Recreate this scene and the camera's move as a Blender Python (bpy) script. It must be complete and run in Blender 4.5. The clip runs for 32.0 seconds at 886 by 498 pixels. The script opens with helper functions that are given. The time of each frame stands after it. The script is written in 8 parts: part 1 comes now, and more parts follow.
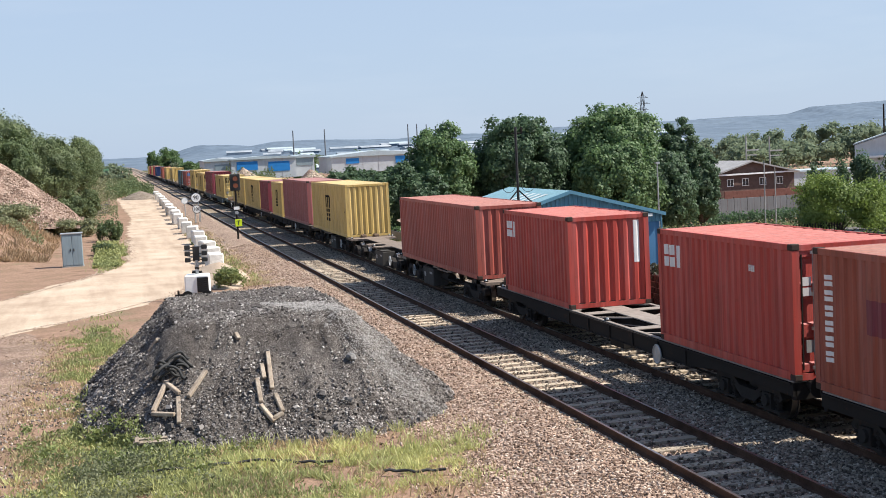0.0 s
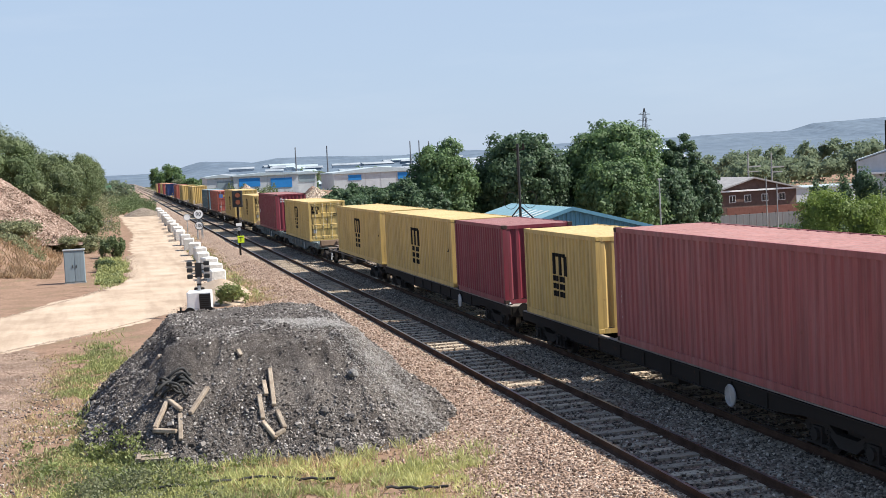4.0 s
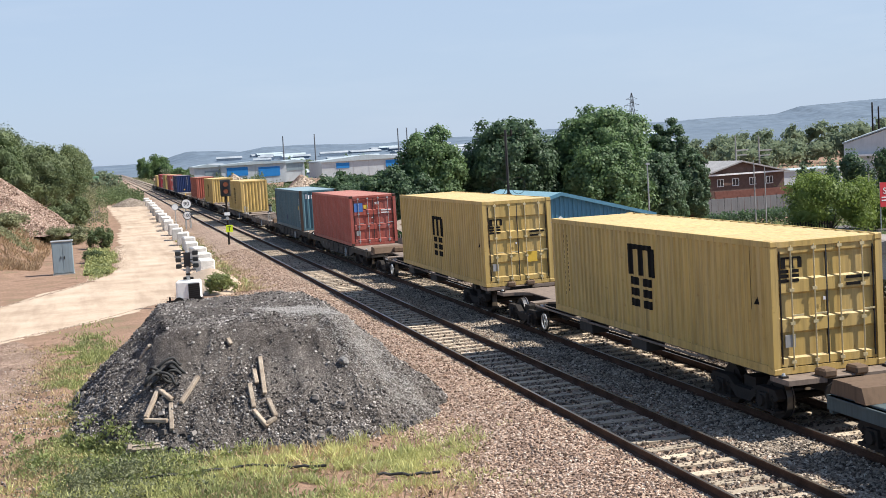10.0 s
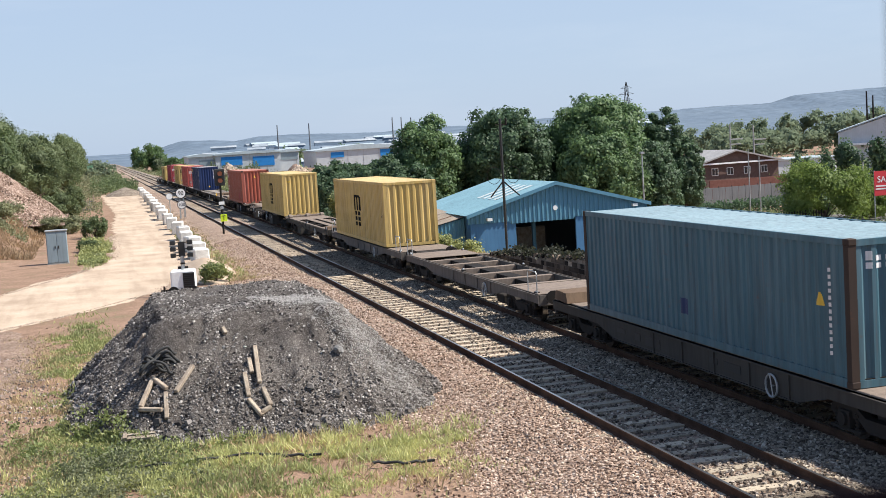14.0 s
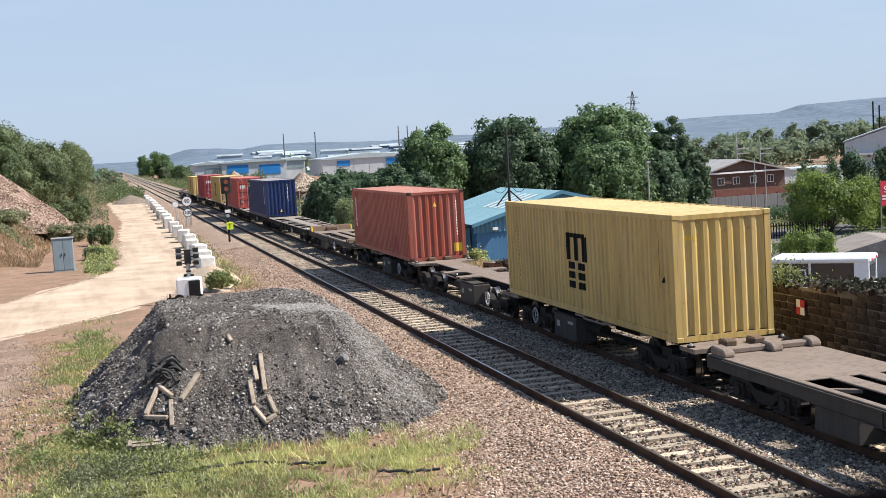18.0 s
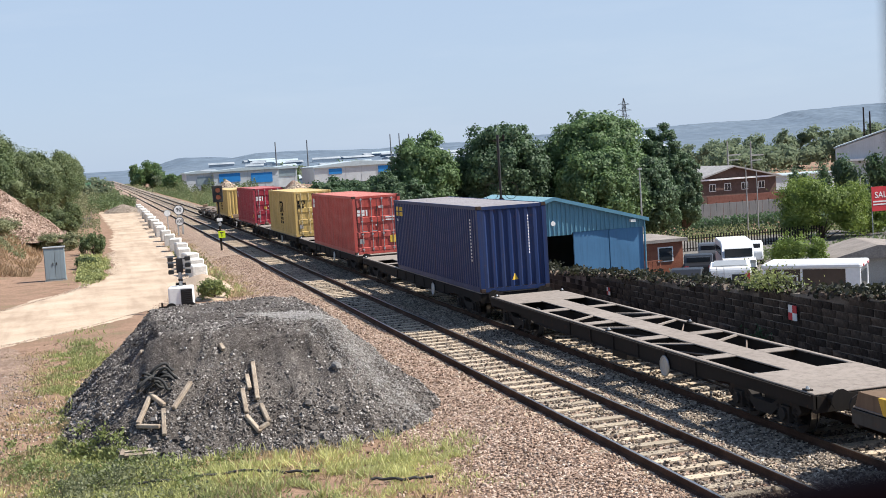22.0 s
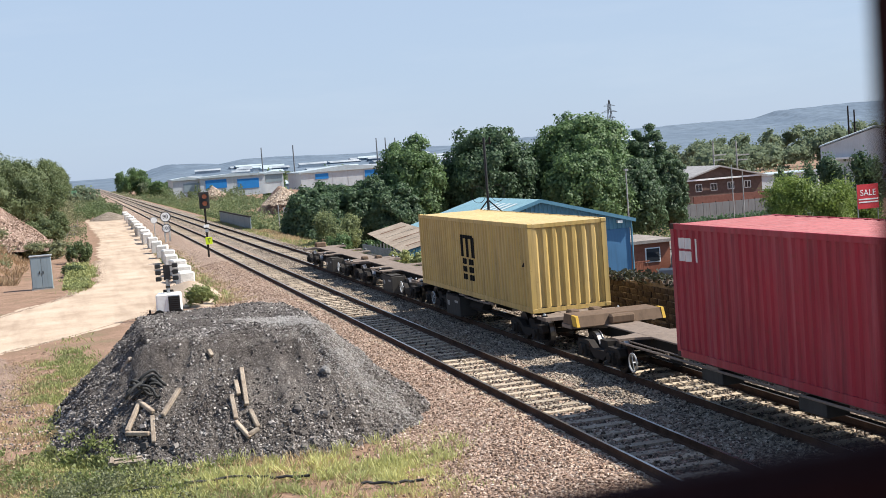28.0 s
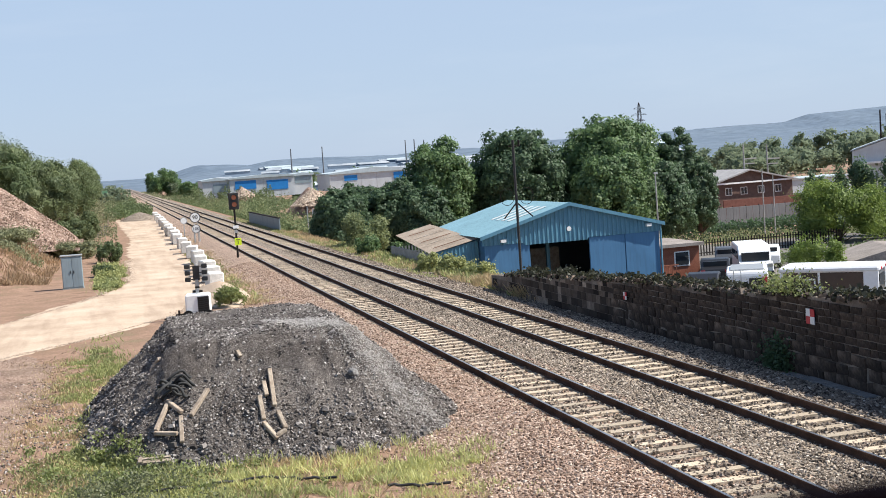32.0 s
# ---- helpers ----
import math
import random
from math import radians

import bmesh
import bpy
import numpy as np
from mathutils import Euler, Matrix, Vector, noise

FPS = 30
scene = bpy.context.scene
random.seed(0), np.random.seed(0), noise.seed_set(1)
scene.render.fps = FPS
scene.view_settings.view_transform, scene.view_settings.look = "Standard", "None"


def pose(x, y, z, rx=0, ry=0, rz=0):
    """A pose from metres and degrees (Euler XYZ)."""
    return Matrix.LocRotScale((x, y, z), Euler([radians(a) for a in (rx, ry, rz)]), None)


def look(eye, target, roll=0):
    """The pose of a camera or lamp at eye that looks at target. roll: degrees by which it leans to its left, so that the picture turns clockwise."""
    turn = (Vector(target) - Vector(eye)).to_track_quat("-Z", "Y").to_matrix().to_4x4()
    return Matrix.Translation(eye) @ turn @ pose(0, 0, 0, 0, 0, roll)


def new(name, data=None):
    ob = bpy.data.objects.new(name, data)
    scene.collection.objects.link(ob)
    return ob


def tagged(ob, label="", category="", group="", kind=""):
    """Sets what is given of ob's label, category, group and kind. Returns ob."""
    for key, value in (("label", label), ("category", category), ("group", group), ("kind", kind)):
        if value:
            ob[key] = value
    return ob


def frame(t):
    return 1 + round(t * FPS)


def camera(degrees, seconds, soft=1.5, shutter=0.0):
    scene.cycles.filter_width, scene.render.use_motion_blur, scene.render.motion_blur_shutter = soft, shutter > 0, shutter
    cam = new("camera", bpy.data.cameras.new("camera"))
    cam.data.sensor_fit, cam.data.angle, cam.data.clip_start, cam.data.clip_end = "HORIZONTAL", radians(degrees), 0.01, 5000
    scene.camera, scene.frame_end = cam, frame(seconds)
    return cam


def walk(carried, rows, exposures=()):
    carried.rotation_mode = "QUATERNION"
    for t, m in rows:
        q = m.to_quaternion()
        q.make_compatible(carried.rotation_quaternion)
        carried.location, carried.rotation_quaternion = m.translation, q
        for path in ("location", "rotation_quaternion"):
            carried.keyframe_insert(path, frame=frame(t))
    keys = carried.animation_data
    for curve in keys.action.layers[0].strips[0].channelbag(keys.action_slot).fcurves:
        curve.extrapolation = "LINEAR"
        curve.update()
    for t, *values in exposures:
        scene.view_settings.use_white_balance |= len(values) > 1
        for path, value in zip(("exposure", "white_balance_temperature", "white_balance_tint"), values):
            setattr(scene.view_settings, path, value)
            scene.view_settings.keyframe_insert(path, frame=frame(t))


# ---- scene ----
import colorsys
import itertools

# ---------- camera ----------
cam = camera(38.58, 32.0, soft=0.4)
EYE = (-9.95, 0.0, 5.70)
TURNS = (
    (0, 85.357, 2.814, -14.587),
    (0.5, 85.842, 2.671, -14.208),
    (1, 85.718, 2.658, -14.168),
    (1.5, 85.660, 2.698, -14.029),
    (2, 85.553, 2.741, -14.072),
    (2.5, 85.386, 2.720, -14.309),
    (3, 85.459, 2.707, -14.477),
    (3.5, 85.814, 2.805, -14.472),
    (5.5, 86.352, 2.798, -14.675),
    (6, 86.321, 2.935, -14.894),
    (6.5, 86.133, 3.078, -15.114),
    (7, 85.768, 3.211, -15.257),
    (7.5, 85.446, 3.160, -15.388),
    (8, 85.293, 3.057, -15.455),
    (8.5, 85.223, 3.101, -15.478),
    (9, 85.312, 3.159, -15.430),
    (9.5, 85.443, 3.233, -15.263),
    (10, 85.491, 3.458, -15.034),
    (10.5, 85.373, 3.548, -14.949),
    (11, 85.162, 3.560, -15.023),
    (11.5, 85.045, 3.600, -15.063),
    (12, 85.086, 3.581, -15.023),
    (12.5, 85.223, 3.658, -15.007),
    (13, 85.246, 3.638, -15.027),
    (13.5, 85.120, 3.585, -15.113),
    (14, 84.991, 3.490, -15.277),
    (14.5, 84.967, 3.482, -15.354),
    (16.5, 85.435, 3.359, -15.018),
    (17, 85.419, 3.356, -14.953),
    (17.5, 85.418, 3.338, -14.961),
    (18, 85.403, 3.343, -15.007),
    (18.5, 85.405, 3.365, -15.030),
    (19, 85.250, 3.414, -15.144),
    (19.5, 84.977, 3.391, -15.415),
    (20, 85.087, 3.371, -15.476),
    (20.5, 85.433, 3.448, -15.354),
    (21, 85.550, 3.529, -15.418),
    (21.5, 85.578, 3.614, -15.463),
    (22, 85.725, 3.576, -15.375),
    (22.5, 85.848, 3.583, -15.359),
    (23, 85.937, 3.657, -15.420),
    (23.5, 85.957, 3.681, -15.547),
    (24, 85.956, 3.683, -15.651),
    (24.5, 85.988, 3.634, -15.652),
    (25, 85.966, 3.667, -15.627),
    (25.5, 85.876, 3.750, -15.623),
    (27.5, 85.832, 4.117, -16.018),
    (28, 85.843, 4.288, -15.990),
    (28.5, 85.894, 4.382, -15.902),
    (29, 85.960, 4.003, -15.677),
    (29.5, 85.886, 3.676, -15.377),
    (30, 85.664, 3.779, -15.268),
    (30.5, 85.654, 3.818, -15.172),
    (31, 85.713, 3.819, -14.963),
    (31.5, 85.855, 3.916, -14.782),
    (32, 86.031, 4.005, -14.684),
)
RISE = ((0, 0.045), (6, 0.042), (10, 0.030), (14, 0.018), (20, 0.010), (25, 0.001), (28, -0.006), (30, 0.0), (32, 0.006))    # the hand sinks a little towards the railing
cam.data.dof.use_dof, cam.data.dof.focus_distance, cam.data.dof.aperture_fstop = True, 45.0, 5.0
walk(cam, [(t, pose(EYE[0], EYE[1], EYE[2] + float(np.interp(t, *zip(*RISE))), rx, ry, rz)) for t, rx, ry, rz in TURNS])

# ---------- light ----------
SUN = Vector((3.2, -1.0, 4.0)).normalized()
world = bpy.data.worlds.new("sky")
scene.world = world
world.use_nodes = True
wn = world.node_tree.nodes
sky = wn.new("ShaderNodeTexSky")
sky.sky_type = "NISHITA"
sky.sun_disc = False
sky.sun_elevation = math.asin(SUN.z)
sky.sun_rotation = math.atan2(SUN.x, SUN.y)
sky.air_density, sky.dust_density, sky.ozone_density = 1.0, 0.6, 2.5
wn["Background"].inputs["Strength"].default_value = 0.14
haze = wn.new("ShaderNodeMix")
haze.data_type = "RGBA"
low_air = wn.new("ShaderNodeTexCoord")
split = wn.new("ShaderNodeSeparateXYZ")
world.node_tree.links.new(low_air.outputs["Generated"], split.inputs[0])
thick = wn.new("ShaderNodeMapRange")
thick.inputs["From Min"].default_value, thick.inputs["From Max"].default_value = 0.12, 0.42
thick.inputs["To Min"].default_value, thick.inputs["To Max"].default_value = 0.86, 0.02
world.node_tree.links.new(split.outputs[2], thick.inputs["Value"])
world.node_tree.links.new(thick.outputs[0], haze.inputs[0])
haze.inputs[7].default_value = (2.98, 3.76, 5.0, 1)    # thin summer haze, thickest near the horizon
world.node_tree.links.new(sky.outputs[0], haze.inputs[6])
wisp = wn.new("ShaderNodeTexNoise")    # faint high cloud
wisp.inputs["Scale"].default_value, wisp.inputs["Detail"].default_value, wisp.inputs["Roughness"].default_value = 1.0, 6.0, 0.6
drawn = wn.new("ShaderNodeMapping")
drawn.inputs["Rotation"].default_value, drawn.inputs["Scale"].default_value = (0.2, 0.35, 0.5), (2.2, 5.5, 16.0)
world.node_tree.links.new(low_air.outputs["Generated"], drawn.inputs["Vector"])
world.node_tree.links.new(drawn.outputs[0], wisp.inputs["Vector"])
veil = wn.new("ShaderNodeMapRange")
veil.inputs["From Min"].default_value, veil.inputs["From Max"].default_value, veil.inputs["To Max"].default_value = 0.50, 0.78, 0.16
world.node_tree.links.new(wisp.outputs["Fac"], veil.inputs["Value"])
clouded = wn.new("ShaderNodeMix")
clouded.data_type = "RGBA"
clouded.inputs[7].default_value = (5.2, 5.6, 6.1, 1)
world.node_tree.links.new(veil.outputs[0], clouded.inputs[0])
world.node_tree.links.new(haze.outputs[2], clouded.inputs[6])
world.node_tree.links.new(clouded.outputs[2], wn["Background"].inputs["Color"])
sun = new("sun", bpy.data.lights.new("sun", "SUN"))
sun.data.energy, sun.data.angle, sun.data.color = 6.7, radians(0.55), (1.0, 0.95, 0.87)
sun.matrix_world = look(SUN * 50, (0, 0, 0))
scene.view_settings.exposure = 0.22


# ---------- materials ----------
def nodes(name, rough=0.8, metal=0.0):
    m = bpy.data.materials.new(name)
    m.use_nodes = True
    t = m.node_tree
    b = t.nodes["Principled BSDF"]
    b.inputs["Roughness"].default_value = rough
    b.inputs["Metallic"].default_value = metal
    if rough > 0.8:
        b.inputs["Specular IOR Level"].default_value = 0.15
    return m, t, b


def put(t, kind, **kw):
    n = t.nodes.new("ShaderNode" + kind)
    for k, v in kw.items():
        n.inputs[k.replace("_", " ")].default_value = v
    return n


def noise_tex(t, vec, scale, detail=4.0, rough=0.6, stretch=None):
    n = put(t, "TexNoise", Scale=scale, Detail=detail, Roughness=rough)
    if stretch:
        mp = put(t, "Mapping")
        mp.inputs["Scale"].default_value = stretch
        t.links.new(vec, mp.inputs["Vector"])
        vec = mp.outputs[0]
    t.links.new(vec, n.inputs["Vector"])
    return n.outputs["Fac"]


def ramp(t, fac, stops):
    r = t.nodes.new("ShaderNodeValToRGB")
    el = r.color_ramp.elements
    while len(el) < len(stops):
        el.new(0.5)
    for e, (p, c) in zip(el, stops):
        e.position, e.color = p, (*c, 1)
    t.links.new(fac, r.inputs[0])
    return r.outputs[0]


def mix(t, fac, a, b, mode="MIX"):
    n = t.nodes.new("ShaderNodeMix")
    n.data_type, n.blend_type = "RGBA", mode
    for sock, v in ((n.inputs[0], fac), (n.inputs[6], a), (n.inputs[7], b)):
        if isinstance(v, (int, float)):
            sock.default_value = v
        elif isinstance(v, tuple):
            sock.default_value = (*v, 1)
        else:
            t.links.new(v, sock)
    return n.outputs[2]


def bump(t, b, fac, strength, dist):
    n = put(t, "Bump", Strength=strength, Distance=dist)
    t.links.new(fac, n.inputs["Height"])
    t.links.new(n.outputs[0], b.inputs["Normal"])


def coords(t, kind="Object"):
    return t.nodes.new("ShaderNodeTexCoord").outputs[kind]


def mottled(name, stops, scale, rough=0.9, fine=None, relief=0.4, dist=0.03, metal=0.0, where="Object", vary=0.0):
    """Two scales of variation with relief: a ground, stone or bark surface."""
    m, t, b = nodes(name, rough, metal)
    v = coords(t, where)
    big = noise_tex(t, v, scale)
    small = noise_tex(t, v, fine or scale * 12, 6.0)
    col = ramp(t, big, stops)
    col = mix(t, 0.55, col, ramp(t, small, [(0.25, (0.35, 0.35, 0.35)), (0.75, (1.25, 1.25, 1.25))]), "MULTIPLY")
    if vary:
        info = t.nodes.new("ShaderNodeObjectInfo")
        col = mix(t, vary, col, ramp(t, info.outputs["Random"], [(0, (0.45, 0.45, 0.45)), (1, (1.3, 1.25, 1.2))]), "MULTIPLY")
    t.links.new(col, b.inputs["Base Color"])
    bump(t, b, small, relief, dist)
    return m


def island(name, stops, rough=0.9, grain=30.0, patches=0.0):
    """Each loose piece of the mesh takes its own tone."""
    m, t, b = nodes(name, rough)
    geo = t.nodes.new("ShaderNodeNewGeometry")
    col = ramp(t, geo.outputs["Random Per Island"], stops)
    n = noise_tex(t, coords(t), grain)
    col = mix(t, 0.5, col, ramp(t, n, [(0.3, (0.5, 0.5, 0.5)), (0.7, (1.2, 1.2, 1.2))]), "MULTIPLY")
    if patches:
        col = mix(t, patches, col, ramp(t, noise_tex(t, coords(t), 0.9), [(0.35, (0.42, 0.40, 0.38)), (0.62, (1.15, 1.12, 1.08))]), "MULTIPLY")
    t.links.new(col, b.inputs["Base Color"])
    bump(t, b, n, 0.3, 0.02)
    return m


def leafy(name, dark, light, rough=0.6, through_light=0.44):
    m, t, b = nodes(name, rough)
    geo = t.nodes.new("ShaderNodeNewGeometry")
    mid = tuple((a + c) * 0.56 for a, c in zip(dark, light))
    col = ramp(t, geo.outputs["Random Per Island"], [(0, tuple((a + c) / 2 for a, c in zip(dark, mid))), (0.7, mid), (1, tuple((a + c) / 2 for a, c in zip(light, mid)))])
    n = noise_tex(t, coords(t), 0.35)
    col = mix(t, 0.6, col, ramp(t, n, [(0.35, (0.6, 0.65, 0.6)), (0.65, (1.2, 1.15, 1.0))]), "MULTIPLY")
    t.links.new(col, b.inputs["Base Color"])
    tr = put(t, "BsdfTranslucent")
    t.links.new(col, tr.inputs["Color"])
    sh = t.nodes.new("ShaderNodeMixShader")
    sh.inputs[0].default_value = through_light
    t.links.new(b.outputs[0], sh.inputs[1])
    t.links.new(tr.outputs[0], sh.inputs[2])
    t.links.new(sh.outputs[0], t.nodes["Material Output"].inputs["Surface"])
    return m


def paint(name, colour, rough=0.5, grime=0.35, rust=0.25, metal=0.0, chalk=0.0):
    """Weathered paint on steel: fading, chalky bleaching, vertical grime streaks, rust runs and specks."""
    m, t, b = nodes(name, rough, metal)
    v = coords(t)
    fade = noise_tex(t, v, 0.5, 5.0)
    col = mix(t, fade, tuple(c * 0.76 for c in colour), tuple(min(1, c * 1.18 + 0.006) for c in colour))
    if chalk:
        wash = noise_tex(t, v, 1.0, 5.0, 0.6, (2.6, 2.6, 0.22))
        col = mix(t, ramp(t, wash, [(0.48, (0, 0, 0)), (0.72, (chalk,) * 3)]), col, tuple(0.35 + 0.5 * c for c in colour))
        run = noise_tex(t, v, 1.0, 5.0, 0.7, (13, 13, 0.3))
        col = mix(t, ramp(t, run, [(0.60, (0, 0, 0)), (0.72, (rust,) * 3)]), col, (0.13, 0.052, 0.026))
    streak = noise_tex(t, v, 1.0, 6.0, 0.65, (7, 7, 0.45))
    col = mix(t, ramp(t, streak, [(0.45, (0, 0, 0)), (0.75, (grime,) * 3)]), col, (0.036, 0.03, 0.026))
    spot = noise_tex(t, v, 3.5, 8.0, 0.72)
    col = mix(t, ramp(t, spot, [(0.60, (0, 0, 0)), (0.72, (rust,) * 3)]), col, (0.14, 0.055, 0.025))
    t.links.new(col, b.inputs["Base Color"])
    b.inputs["Specular IOR Level"].default_value = 0.3 if rough < 0.6 else 0.1
    r = put(t, "MapRange")
    t.links.new(streak, r.inputs["Value"])
    r.inputs["To Min"].default_value, r.inputs["To Max"].default_value = rough - 0.1, min(1.0, rough + 0.2)
    t.links.new(r.outputs[0], b.inputs["Roughness"])
    bump(t, b, spot, 0.12, 0.01)
    return m


def plain(name, colour, rough=0.6, metal=0.0, glow=0.0):
    m, t, b = nodes(name, rough, metal)
    n = noise_tex(t, coords(t), 6.0, 6.0)
    col = mix(t, n, tuple(c * 0.8 for c in colour), tuple(min(1, c * 1.15) for c in colour))
    t.links.new(col, b.inputs["Base Color"])
    if glow:
        b.inputs["Emission Color"].default_value = (*colour, 1)
        b.inputs["Emission Strength"].default_value = glow
    return m


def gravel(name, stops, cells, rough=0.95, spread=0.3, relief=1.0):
    """Packed broken stone: each cell a stone of its own tone, domed, with the gaps' shade painted between."""
    m, t, b = nodes(name, rough)
    v = coords(t)
    warp = t.nodes.new("ShaderNodeVectorMath")
    warp.operation = "MULTIPLY_ADD"
    wob = put(t, "TexNoise", Scale=cells * 0.9, Detail=2.0)
    t.links.new(v, wob.inputs["Vector"])
    t.links.new(wob.outputs["Color"], warp.inputs[0])
    warp.inputs[1].default_value = (0.6 / cells,) * 3
    t.links.new(v, warp.inputs[2])
    cell = put(t, "TexVoronoi", Scale=cells)
    t.links.new(warp.outputs[0], cell.inputs["Vector"])
    tone = t.nodes.new("ShaderNodeSeparateColor")
    t.links.new(cell.outputs["Color"], tone.inputs[0])
    col = ramp(t, tone.outputs[0], stops)
    # cell rims multiplied darker, as shade between the stones
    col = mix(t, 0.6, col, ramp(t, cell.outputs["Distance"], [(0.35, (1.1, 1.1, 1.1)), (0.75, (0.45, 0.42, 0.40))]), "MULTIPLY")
    col = mix(t, spread, col, ramp(t, noise_tex(t, v, 0.8, 5.0), [(0.35, (0.55, 0.52, 0.5)), (0.62, (1.15, 1.13, 1.1))]), "MULTIPLY")
    t.links.new(col, b.inputs["Base Color"])
    flip = put(t, "MapRange")
    flip.inputs["To Min"].default_value, flip.inputs["To Max"].default_value = 1.0, 0.0
    t.links.new(cell.outputs["Distance"], flip.inputs["Value"])
    bump(t, b, flip.outputs[0], relief, 0.05)
    return m


